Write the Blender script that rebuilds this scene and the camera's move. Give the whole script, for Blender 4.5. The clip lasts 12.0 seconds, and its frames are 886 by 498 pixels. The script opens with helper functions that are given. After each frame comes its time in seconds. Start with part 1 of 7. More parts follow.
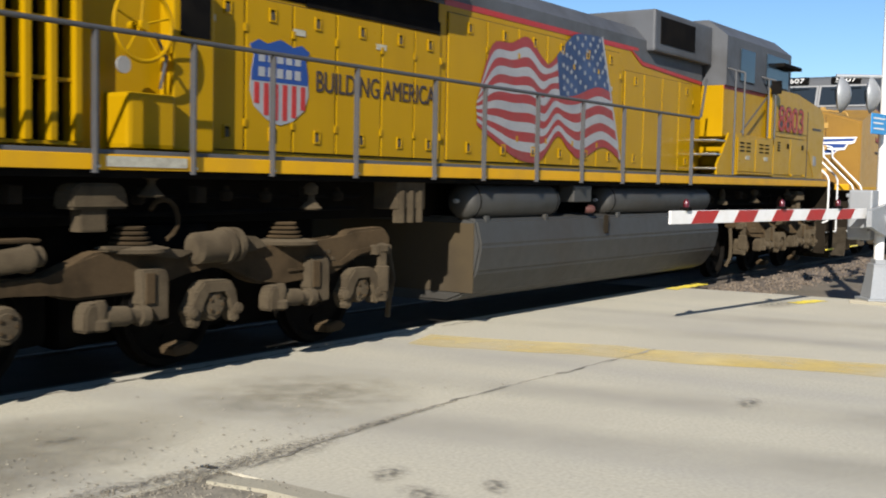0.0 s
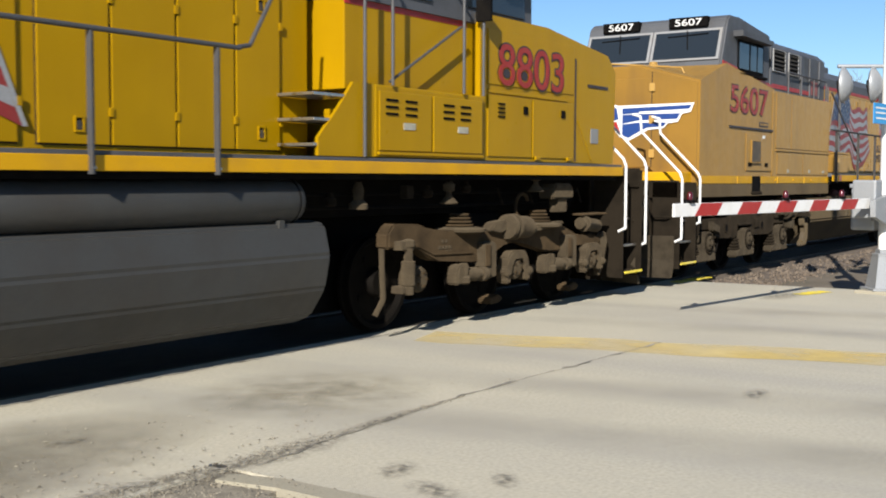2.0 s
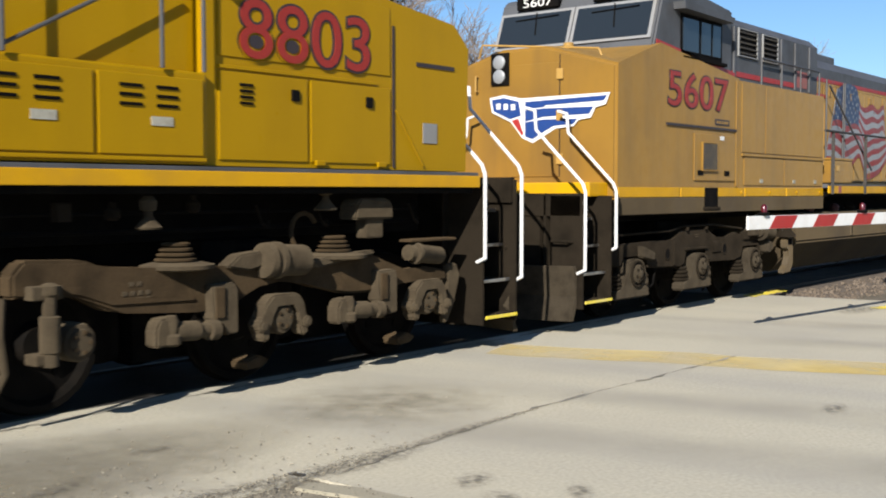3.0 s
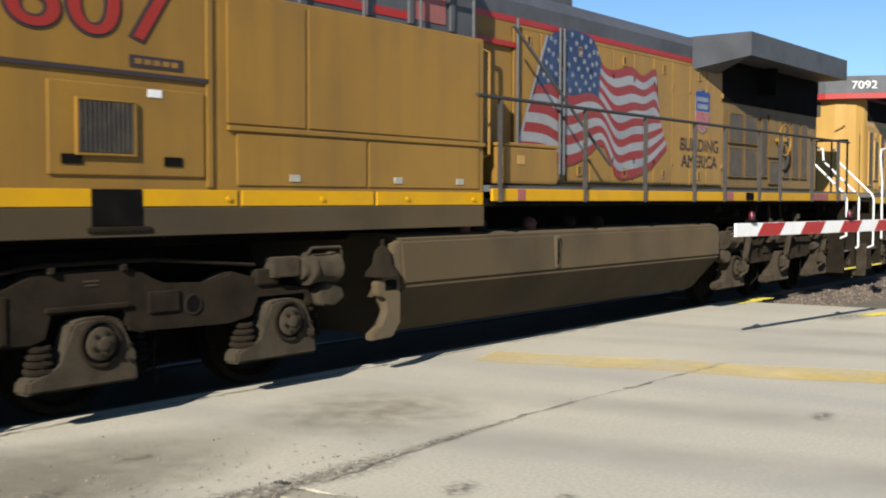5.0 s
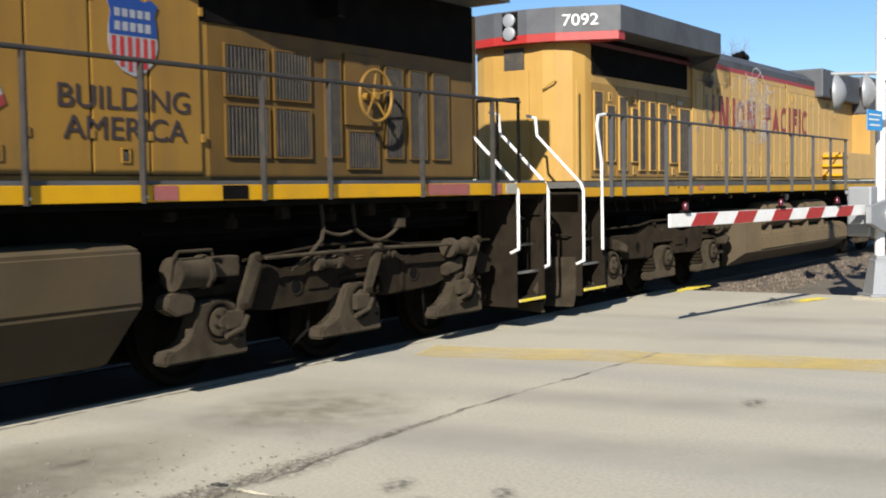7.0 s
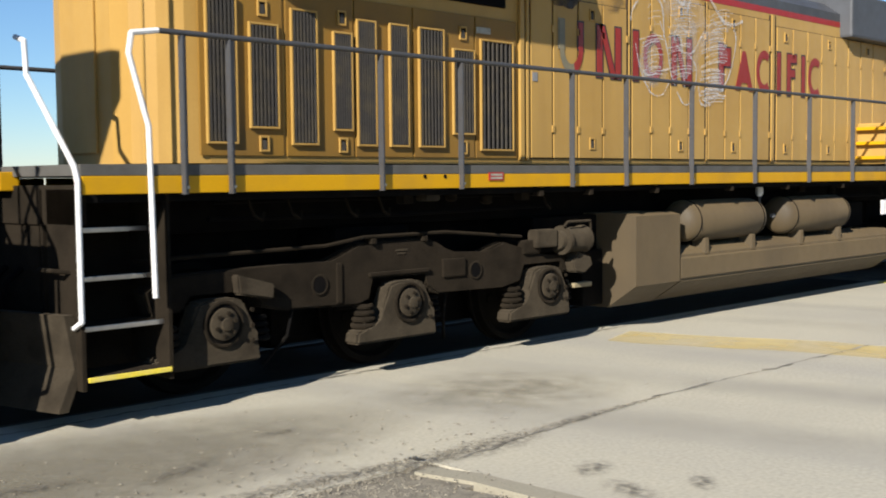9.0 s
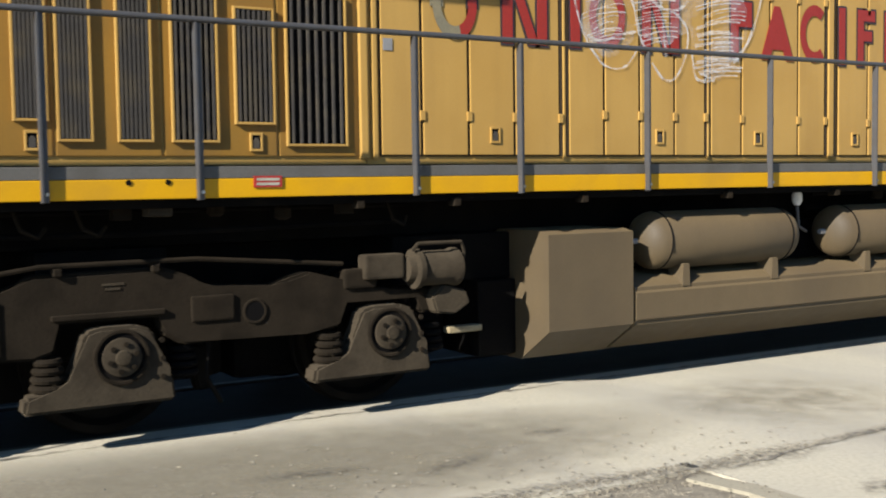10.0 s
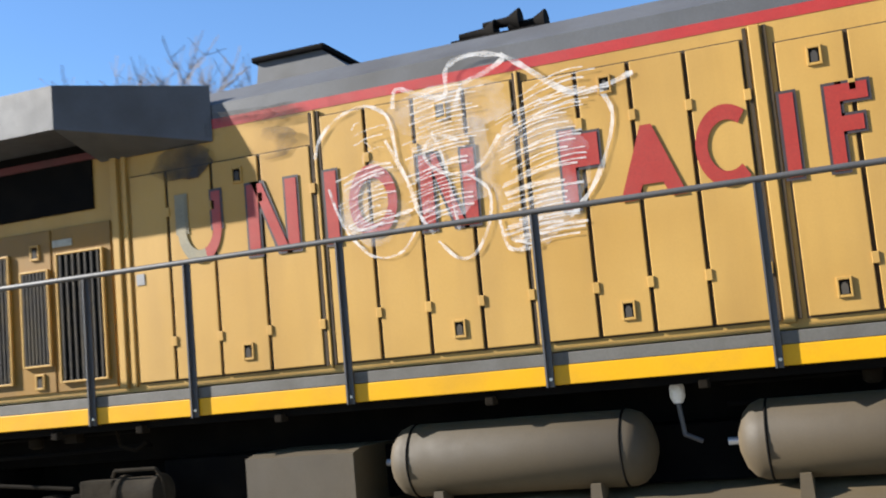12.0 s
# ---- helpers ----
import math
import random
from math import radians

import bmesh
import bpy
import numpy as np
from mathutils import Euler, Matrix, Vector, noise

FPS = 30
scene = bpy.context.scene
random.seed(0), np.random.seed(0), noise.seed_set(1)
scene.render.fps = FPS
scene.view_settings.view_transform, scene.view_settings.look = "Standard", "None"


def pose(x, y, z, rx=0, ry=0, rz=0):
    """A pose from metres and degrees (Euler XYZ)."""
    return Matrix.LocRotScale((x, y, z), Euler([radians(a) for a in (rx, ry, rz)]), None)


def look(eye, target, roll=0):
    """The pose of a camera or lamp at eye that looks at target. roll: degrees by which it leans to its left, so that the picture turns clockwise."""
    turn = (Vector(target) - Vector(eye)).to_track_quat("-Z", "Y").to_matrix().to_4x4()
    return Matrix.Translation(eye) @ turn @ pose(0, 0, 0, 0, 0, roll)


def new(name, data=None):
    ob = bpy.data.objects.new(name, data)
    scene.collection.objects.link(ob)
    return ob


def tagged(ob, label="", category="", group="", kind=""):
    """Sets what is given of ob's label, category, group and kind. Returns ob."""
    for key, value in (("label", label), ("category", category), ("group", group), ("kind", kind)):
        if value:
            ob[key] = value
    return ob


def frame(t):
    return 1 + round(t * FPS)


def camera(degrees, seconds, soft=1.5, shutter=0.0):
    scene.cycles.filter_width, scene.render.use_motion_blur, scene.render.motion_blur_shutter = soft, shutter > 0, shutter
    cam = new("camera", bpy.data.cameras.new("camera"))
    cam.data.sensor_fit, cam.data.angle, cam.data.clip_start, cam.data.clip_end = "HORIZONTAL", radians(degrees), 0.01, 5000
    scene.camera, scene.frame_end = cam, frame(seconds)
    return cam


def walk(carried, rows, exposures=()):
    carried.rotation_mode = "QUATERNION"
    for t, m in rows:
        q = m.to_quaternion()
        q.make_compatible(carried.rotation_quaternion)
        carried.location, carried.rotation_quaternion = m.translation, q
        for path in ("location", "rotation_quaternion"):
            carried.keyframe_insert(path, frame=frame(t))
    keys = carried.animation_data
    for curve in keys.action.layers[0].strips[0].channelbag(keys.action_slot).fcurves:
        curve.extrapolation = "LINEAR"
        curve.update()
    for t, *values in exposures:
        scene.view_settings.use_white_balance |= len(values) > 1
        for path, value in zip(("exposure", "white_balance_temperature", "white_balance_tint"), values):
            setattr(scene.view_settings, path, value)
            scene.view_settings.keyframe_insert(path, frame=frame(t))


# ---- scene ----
cam = camera(43.77, 12.0, soft=1.9, shutter=0.15)
walk(cam, [
    (0.0, pose(0.037, -0.006, 1.741, 86.41, -1.19, -55.17)),
    (0.5, pose(0.023, -0.051, 1.682, 85.98, 0.31, -56.92)),
    (1.0, pose(0.039, -0.036, 1.696, 85.04, 0.62, -56.95)),
    (1.5, pose(0.029, 0.015, 1.768, 84.74, -0.34, -55.39)),
    (2.0, pose(0.033, 0.004, 1.720, 86.33, -0.23, -55.07)),
    (2.5, pose(-0.010, -0.002, 1.692, 86.31, 0.64, -53.55)),
    (3.0, pose(-0.057, -0.002, 1.716, 87.05, 0.03, -51.58)),
    (3.2, pose(-0.044, 0.003, 1.748, 87.50, 0.23, -51.82)),
    (4.8, pose(-0.010, 0.013, 1.719, 87.33, -0.60, -51.33)),
    (5.0, pose(-0.022, 0.026, 1.715, 87.38, -0.13, -52.22)),
    (5.5, pose(0.034, 0.005, 1.763, 87.24, -0.09, -54.39)),
    (6.0, pose(0.031, -0.004, 1.757, 87.67, 0.20, -55.32)),
    (6.5, pose(-0.001, -0.032, 1.722, 87.69, 0.53, -55.30)),
    (7.0, pose(-0.006, -0.051, 1.755, 86.93, 0.79, -55.14)),
    (7.5, pose(0.017, -0.007, 1.745, 85.09, -0.77, -54.81)),
    (7.7, pose(0.017, -0.013, 1.733, 85.66, -0.15, -55.00)),
    (9.3, pose(-0.039, -0.019, 1.714, 86.34, 1.14, -41.13)),
    (9.5, pose(-0.023, 0.001, 1.711, 86.35, 1.59, -38.24)),
    (10.0, pose(-0.040, 0.003, 1.715, 86.54, 0.83, -31.35)),
    (10.5, pose(-0.028, 0.046, 1.732, 89.30, 2.47, -18.69)),
    (11.0, pose(0.002, 0.034, 1.727, 91.08, 3.20, -5.35)),
    (11.5, pose(0.004, 0.100, 1.723, 94.15, 4.09, 4.27)),
    (12.0, pose(0.015, -0.028, 1.724, 96.85, 5.11, 21.82)),
], exposures=[(0.0, 0.85), (9.0, 0.9), (9.5, 0.92), (10.2, 1.35), (11.0, 1.95), (11.5, 1.9), (12.0, 1.72)])

# ---- light ----
SUN_WAY = Vector((1.0, 0.37, -0.58)).normalized()
world = bpy.data.worlds.new("world")
scene.world = world
world.use_nodes = True
wn = world.node_tree.nodes
sky = wn.new("ShaderNodeTexSky")
sky.sky_type = "NISHITA"
sky.sun_disc = False
sky.sun_elevation = math.asin(-SUN_WAY.z)
sky.sun_rotation = math.atan2(-SUN_WAY.x, -SUN_WAY.y)
sky.air_density, sky.dust_density, sky.ozone_density = 1.0, 0.0, 7.0
wn["Background"].inputs["Strength"].default_value = 0.067
world.node_tree.links.new(sky.outputs[0], wn["Background"].inputs["Color"])
sun = new("sun", bpy.data.lights.new("sun", "SUN"))
sun.data.energy, sun.data.angle, sun.data.color = 5.0, radians(0.6), (1.0, 0.955, 0.88)
sun.matrix_world = look((-20, -10, 14), Vector((-20, -10, 14)) + SUN_WAY)

# ---- sizes shared by the whole place ----
SPEED, GAIN = 5.183, -0.0378      # the train's speed to the left, and its change
TRACK_Y = 8.40                    # middle of the track
HALF = 1.55                       # half width over the handrails
HOOD = 0.96                       # half width of a hood
AXLE_Z, WHEEL_R = 0.56, 0.53


def U(u):
    return u * 1.08


def Z(z):
    return (z - 0.22) * 1.08


# ---- materials ----
def mat(name, base, rough=0.6, metal=0.0, spots=None, spot_scale=3.0, spot_amount=0.5, fine=0.12, fine_scale=60.0,
        bump=0.15, bump_scale=90.0, streak=(1, 1, 1), streak_amount=0.0, streak_colour=(0.1, 0.07, 0.04), vary=0.0, spread=(0.45, 0.7)):
    m = bpy.data.materials.new(name)
    m.use_nodes = True
    nt = m.node_tree
    n, l = nt.nodes, nt.links
    b = n["Principled BSDF"]
    b.inputs["Roughness"].default_value = rough
    b.inputs["Metallic"].default_value = metal
    tc = n.new("ShaderNodeTexCoord")

    def noise_tex(scale, detail=5.0, stretch=None):
        t = n.new("ShaderNodeTexNoise")
        t.inputs["Scale"].default_value = scale
        t.inputs["Detail"].default_value = detail
        src = tc.outputs["Object"]
        if stretch:
            mp = n.new("ShaderNodeMapping")
            mp.inputs["Scale"].default_value = stretch
            l.new(src, mp.inputs[0])
            src = mp.outputs[0]
        l.new(src, t.inputs["Vector"])
        return t

    def ramp(sock, a, z):
        r = n.new("ShaderNodeMapRange")
        r.inputs["From Min"].default_value, r.inputs["From Max"].default_value = a, z
        l.new(sock, r.inputs["Value"])
        return r.outputs["Result"]

    def times(sock, k):
        t = n.new("ShaderNodeMath")
        t.operation = "MULTIPLY"
        l.new(sock, t.inputs[0])
        t.inputs[1].default_value = k
        return t.outputs[0]

    def mix(fac, a, c, mode="MIX"):
        x = n.new("ShaderNodeMix")
        x.data_type, x.blend_type = "RGBA", mode
        l.new(fac, x.inputs[0])
        for sock, val in ((x.inputs[6], a), (x.inputs[7], c)):
            if isinstance(val, tuple):
                sock.default_value = (*val, 1)
            else:
                l.new(val, sock)
        return x.outputs[2]
    col = mix(times(ramp(noise_tex(fine_scale, 6).outputs[0], 0.3, 0.7), fine * 4), base, tuple(c * 0.55 for c in base))
    if spots:
        col = mix(times(ramp(noise_tex(spot_scale, 8).outputs[0], *spread), spot_amount), col, spots)
    if streak_amount:
        col = mix(times(ramp(noise_tex(1.0, 7, streak).outputs[0], 0.45, 0.75), streak_amount), col, streak_colour)
    if vary:
        oi = n.new("ShaderNodeObjectInfo")
        col = mix(times(oi.outputs["Random"], vary), col, tuple(c * 0.5 for c in base))
    l.new(col, b.inputs["Base Color"])
    rr = n.new("ShaderNodeMapRange")
    rr.inputs["To Min"].default_value, rr.inputs["To Max"].default_value = max(rough - 0.12, 0.05), min(rough + 0.15, 1)
    l.new(noise_tex(8, 6).outputs[0], rr.inputs["Value"])
    l.new(rr.outputs["Result"], b.inputs["Roughness"])
    if bump:
        bp = n.new("ShaderNodeBump")
        bp.inputs["Strength"].default_value = bump
        bp.inputs["Distance"].default_value = 0.01
        l.new(noise_tex(bump_scale, 6).outputs[0], bp.inputs["Height"])
        l.new(bp.outputs[0], b.inputs["Normal"])
    return m


DOWN = (3.0, 3.0, 0.35)
Y_NEW = mat("yellow_paint_clean", (0.3173, 0.1785, 0.00108), 0.32, spots=(0.2367, 0.1291, 0.001441), spot_amount=0.35, spot_scale=1.2, fine=0.03, bump=0.03,
            bump_scale=6, streak=DOWN, streak_amount=0.25, streak_colour=(0.1978, 0.1137, 0.003312))
Y_OLD = mat("yellow_paint_weathered", (0.2273, 0.1192, 0.01725), 0.48, spots=(0.149, 0.07841, 0.01569), spot_amount=0.6, spot_scale=1.1, fine=0.05, bump=0.05,
            bump_scale=7, streak=DOWN, streak_amount=0.55, streak_colour=(0.1069, 0.06237, 0.02228))
Y_DARK = mat("yellow_paint_dark_streaked", (0.09555, 0.05023, 0.007098), 0.55, spots=(0.0546, 0.02894, 0.006552), spot_amount=0.7, spot_scale=1.2, fine=0.06, bump=0.05, bump_scale=7, streak=DOWN, streak_amount=0.6, streak_colour=(0.03822, 0.02184, 0.008736))
Y_PALE = mat("yellow_paint_sun_faded", (0.3844, 0.2289, 0.05837), 0.5, spots=(0.2907, 0.1588, 0.03144), spot_amount=0.55, spot_scale=1.0, fine=0.04, bump=0.05,
             bump_scale=7, streak=DOWN, streak_amount=0.4, streak_colour=(0.1875, 0.1074, 0.03368))
Y_SILL = mat("bright_yellow_sill_stripe", (0.52, 0.27, 0.001), 0.45, spots=(0.3, 0.16, 0.02), spot_amount=0.4, spot_scale=2.5, fine=0.04, bump=0.03)
GREY = mat("grey_roof_paint", (0.06703, 0.06955, 0.0756), 0.6, spots=(0.03175, 0.02981, 0.02843), spot_amount=0.7, spot_scale=1.6, fine=0.08, bump=0.06)
GREY_L = mat("pale_grey_paint", (0.22, 0.22, 0.22), 0.5, spots=(0.2, 0.18, 0.15), spot_amount=0.5, spot_scale=2.0, bump=0.05)
TANKG = mat("dusty_grey_tank_paint", (0.03552, 0.03493, 0.03197), 0.6, spots=(0.02782, 0.02368, 0.01835), spot_amount=0.8, spot_scale=1.3, bump=0.08, streak=DOWN, streak_amount=0.3, streak_colour=(0.02368, 0.01954, 0.01421))
# road dust, darkened to take in the shade under the decks
DIRT = mat("dust_and_shade_on_steel", (0.01953, 0.0148, 0.009766), 0.9, spots=(0.008504, 0.006615, 0.00441), spot_amount=0.8, spot_scale=4, fine=0.12, bump=0.3, bump_scale=40)
DIRT_B = mat("brown_mud_on_steel", (0.0544, 0.0368, 0.02), 0.9, spots=(0.024, 0.0168, 0.0096), spot_amount=0.8, spot_scale=4, fine=0.12, bump=0.3, bump_scale=40)
DUST_B = mat("pale_mud_on_castings", (0.068, 0.052, 0.0328), 0.9, spots=(0.036, 0.0272, 0.0176), spot_amount=0.8, spot_scale=5, fine=0.12, bump=0.3, bump_scale=40)
DIRTY = mat("brown_dusty_tank", (0.0616, 0.04573, 0.02613), 0.8, spots=(0.03454, 0.02693, 0.01865), spot_amount=0.7, spot_scale=1.2, fine=0.08, bump=0.12, streak=DOWN, streak_amount=0.5, streak_colour=(0.04835, 0.04006, 0.03039))
TAN = mat("tan_dust_on_tank", (0.07507, 0.05226, 0.02443), 0.7, spots=(0.05089, 0.03522, 0.01705), spot_amount=0.7, spot_scale=1.2, fine=0.06, bump=0.08, streak=DOWN, streak_amount=0.4, streak_colour=(0.0477, 0.03294, 0.0166))
# casting dust, lowered too for the shade on the trucks
DUST = mat("dust_and_shade_on_castings", (0.04755, 0.03759, 0.02536), 0.9, spots=(0.02038, 0.01585, 0.01087), spot_amount=0.8, spot_scale=5, fine=0.12, bump=0.3, bump_scale=40)
TIMBER = mat("weathered_timber", (0.26, 0.21, 0.12), 0.85, spots=(0.14, 0.1, 0.06), spot_amount=0.7, spot_scale=8, bump=0.2)
PLATE = mat("dull_cream_plate", (0.36, 0.34, 0.27), 0.6, spots=(0.2, 0.18, 0.14), spot_amount=0.6, spot_scale=14, bump=0.03)
FADED_RED = mat("faded_red_paint", (0.30, 0.085, 0.075), 0.6, spots=(0.16, 0.08, 0.06), spot_amount=0.6, spot_scale=6, bump=0.03)
# black parts; lowered further so the colour holds the shade below the decks
BLACK = mat("black_steel_and_shade", (0.0045, 0.004, 0.0038), 0.9, spots=(0.009, 0.0075, 0.006), spot_amount=0.8, spot_scale=4, bump=0.15)
RAILING = mat("grey_handrail_steel", (0.05512, 0.05512, 0.05775), 0.5, spots=(0.04725, 0.042, 0.03675), spot_amount=0.7, spot_scale=9, bump=0.05)
RAIL_DARK = mat("grimy_dark_handrail", (0.024, 0.022, 0.020), 0.6, spots=(0.045, 0.036, 0.026), spot_amount=0.7, spot_scale=9, bump=0.05)
DECK = mat("worn_walkway_edge", (0.085, 0.080, 0.070), 0.7, spots=(0.05, 0.044, 0.035), spot_amount=0.7, spot_scale=4, bump=0.1)
# red darkened in its colour for the shade under the radiator wing
SHADED_RED = mat("shaded_red_paint", (0.10, 0.014, 0.012), 0.7, spots=(0.03, 0.012, 0.011), spot_amount=0.7, spot_scale=3, bump=0.03)
FADED_NAME = mat("faded_olive_lettering", (0.17, 0.15, 0.095), 0.6, spots=(0.24, 0.19, 0.10), spot_amount=0.6, spot_scale=6, bump=0.02)
WHITE_P = mat("white_paint", (0.70, 0.69, 0.67), 0.45, spots=(0.5, 0.47, 0.42), spot_amount=0.4, spot_scale=5, bump=0.04)
RED_P = mat("red_paint", (0.33, 0.01625, 0.0117), 0.45, spots=(0.225, 0.026, 0.0195), spot_amount=0.5, spot_scale=3, bump=0.04)
NUM_RED = mat("red_number_paint", (0.2677, 0.01785, 0.00765), 0.45, bump=0.03)
NUM_EDGE = mat("dark_number_outline", (0.03, 0.02, 0.02), 0.5, bump=0.02)
FLAG_RED = mat("flag_red_vinyl", (0.2312, 0.02312, 0.01878), 0.45, spots=(0.159, 0.03251, 0.02601), spot_amount=0.7, spot_scale=2.5, bump=0.03)
FLAG_WHITE = mat("flag_white_vinyl", (0.272, 0.272, 0.272), 0.45, spots=(0.152, 0.16, 0.18), spot_amount=0.7, spot_scale=2.0, bump=0.03)
FLAG_BLUE = mat("flag_blue_vinyl", (0.016, 0.032, 0.085), 0.45, spots=(0.035, 0.06, 0.13), spot_amount=0.7, spot_scale=2.0, bump=0.03)
BLUE_P = mat("blue_emblem_paint", (0.01, 0.0432, 0.189), 0.45, bump=0.03)
SLAT = mat("dark_grille_slat", (0.055, 0.05, 0.045), 0.6, spots=(0.1, 0.08, 0.05), spot_amount=0.5, spot_scale=6, bump=0.05)
SEAM = mat("grimy_door_seam", (0.035, 0.02, 0.006), 0.9, bump=0.1)
# wheel colour lowered to near black to hold the shadow behind the frames
WHEEL = mat("shade_dark_wheel_steel", (0.0045, 0.00375, 0.003), 0.8, spots=(0.009, 0.007, 0.005), spot_amount=0.6, spot_scale=5, bump=0.1)
GLASS = mat("dark_cab_glass", (0.015, 0.02, 0.025), 0.08, fine=0.01, bump=0)
RAILTOP = mat("dull_running_rail", (0.03, 0.025, 0.02), 0.8, 0.0, spots=(0.02, 0.016, 0.012), spot_amount=0.6, spot_scale=5, bump=0.1)
STEEL = mat("bright_rail_steel", (0.5, 0.48, 0.45), 0.3, 0.9, spots=(0.2, 0.14, 0.09), spot_amount=0.4, spot_scale=5, bump=0.05)
RUST = mat("rusty_rail_web", (0.11, 0.065, 0.04), 0.85, spots=(0.05, 0.035, 0.025), spot_amount=0.7, spot_scale=8, bump=0.3)
SILVER = mat("galvanised_silver", (0.3, 0.3075, 0.315), 0.45, 0.3, spots=(0.285, 0.285, 0.285), spot_amount=0.5, spot_scale=6, bump=0.05)
SIGN_BLUE = mat("blue_sign_sheet", (0.03, 0.25, 0.55), 0.4, bump=0.02)
SPRAY = mat("white_spray_paint", (0.66, 0.65, 0.64), 0.7, spots=(0.64, 0.60, 0.54), spot_amount=0.75, spot_scale=5, fine=0.1, bump=0.02)
LAMP_RED = mat("red_lamp_lens", (0.07, 0.004, 0.009), 0.2, bump=0)
CONCRETE = mat("worn_crossing_concrete", (0.466, 0.425, 0.326), 0.85, spots=(0.345, 0.315, 0.25), spot_amount=0.7, spot_scale=0.5, fine=0.13, fine_scale=34,
               bump=0.35, bump_scale=120, streak=(0.9, 0.06, 1.0), streak_amount=0.5, streak_colour=(0.25, 0.24, 0.225))
APRON = mat("gritty_beige_apron", (0.2607, 0.2313, 0.1694), 0.9, spots=(0.1718, 0.1522, 0.1101), spot_amount=0.7, spot_scale=1.6, fine=0.2, fine_scale=32, bump=0.5, bump_scale=90)
GRAVEL = mat("grey_brown_gravel", (0.25, 0.22, 0.165), 0.95, spots=(0.12, 0.105, 0.078), spot_amount=0.8, spot_scale=9, fine=0.2, fine_scale=55, bump=1.0, bump_scale=60)
GRIT = mat("fine_edge_grit", (0.20, 0.17, 0.125), 0.95, fine=0.1, bump=0)
gn = GRIT.node_tree.nodes
island = gn.new("ShaderNodeNewGeometry")
shade = gn.new("ShaderNodeValToRGB")
shade.color_ramp.elements[0].color, shade.color_ramp.elements[1].color = (0.10, 0.085, 0.062, 1), (0.27, 0.24, 0.18, 1)
GRIT.node_tree.links.new(island.outputs["Random Per Island"], shade.inputs["Fac"])
GRIT.node_tree.links.new(shade.outputs["Color"], gn["Principled BSDF"].inputs["Base Color"])
DIRTG = mat("brown_dirt_ground", (0.15, 0.12, 0.085), 0.95, spots=(0.075, 0.065, 0.04), spot_amount=0.8, spot_scale=0.35, fine=0.18, fine_scale=20, bump=0.6, bump_scale=30)
BALLAST = mat("dusty_track_ballast", (0.1512, 0.1155, 0.084), 0.95, spots=(0.0432, 0.033, 0.024), spot_amount=0.8, spot_scale=5, fine=0.2, fine_scale=30, bump=1.0, bump_scale=25)
CRACK = mat("dark_filled_joint", (0.16, 0.145, 0.12), 0.9, spots=(0.33, 0.30, 0.24), spot_amount=0.85, spot_scale=3.5, spread=(0.4, 0.55), bump=0.3)
YLINE = mat("faded_yellow_road_paint", (0.74, 0.53, 0.12), 0.85, spots=(0.68, 0.53, 0.22), spot_amount=0.9, spot_scale=0.9, fine=0.1, spread=(0.38, 0.6), bump=0.3)
YMARK = mat("bright_yellow_kerb_paint", (0.8, 0.62, 0.03), 0.8, spots=(0.5, 0.43, 0.25), spot_amount=0.5, spot_scale=5, bump=0.2)
BARK = mat("grey_brown_bark", (0.20, 0.165, 0.14), 0.9, spots=(0.1, 0.08, 0.07), spot_amount=0.6, spot_scale=6, bump=0.5)
NEEDLE = mat("dark_conifer_needles", (0.035, 0.055, 0.025), 0.8, spots=(0.02, 0.03, 0.015), spot_amount=0.7, spot_scale=4, bump=0.2)
CONCRETE_LEDGE = mat("pale_concrete_kerb", (0.2952, 0.2665, 0.1968), 0.9, spots=(0.2706, 0.2378, 0.1804), spot_amount=0.6, spot_scale=3, fine=0.1, bump=0.4)

Y_NEW.node_tree.nodes["Principled BSDF"].inputs["Specular IOR Level"].default_value = 0.12
for paint in (Y_OLD, Y_PALE, Y_DARK, Y_SILL):
    paint.node_tree.nodes["Principled BSDF"].inputs["Specular IOR Level"].default_value = 0.25
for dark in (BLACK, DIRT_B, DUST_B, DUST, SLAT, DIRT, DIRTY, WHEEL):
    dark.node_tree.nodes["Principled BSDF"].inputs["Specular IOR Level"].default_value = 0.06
# a film of dust on the old paint and castings: pale at a slant, and thrown back the way the light came
for m, k, tint in ((Y_OLD, 0.18, (1.0, 0.72, 0.34)), (Y_PALE, 0.18, (1.0, 0.76, 0.42)), (Y_DARK, 0.18, (1.0, 0.72, 0.36))):
    b = m.node_tree.nodes["Principled BSDF"]
    b.inputs["Sheen Weight"].default_value, b.inputs["Sheen Roughness"].default_value = k, 0.45
    b.inputs["Sheen Tint"].default_value = (*tint, 1)
for m in (DIRT, DUST, DIRT_B, DUST_B, DIRTY, TAN):
    m.node_tree.nodes["Principled BSDF"].inputs["Diffuse Roughness"].default_value = 1.0
# the spray paint lies thin and broken on the yellow
sn, sl = SPRAY.node_tree.nodes, SPRAY.node_tree.links
haze = sn.new("ShaderNodeTexNoise")
haze.inputs["Scale"].default_value, haze.inputs["Detail"].default_value = 7.0, 6.0
thin = sn.new("ShaderNodeMapRange")
thin.inputs["From Min"].default_value, thin.inputs["From Max"].default_value = 0.3, 0.65
thin.inputs["To Min"].default_value, thin.inputs["To Max"].default_value = 0.10, 0.62
sl.new(haze.outputs[0], thin.inputs["Value"])
sl.new(thin.outputs["Result"], sn["Principled BSDF"].inputs["Alpha"])
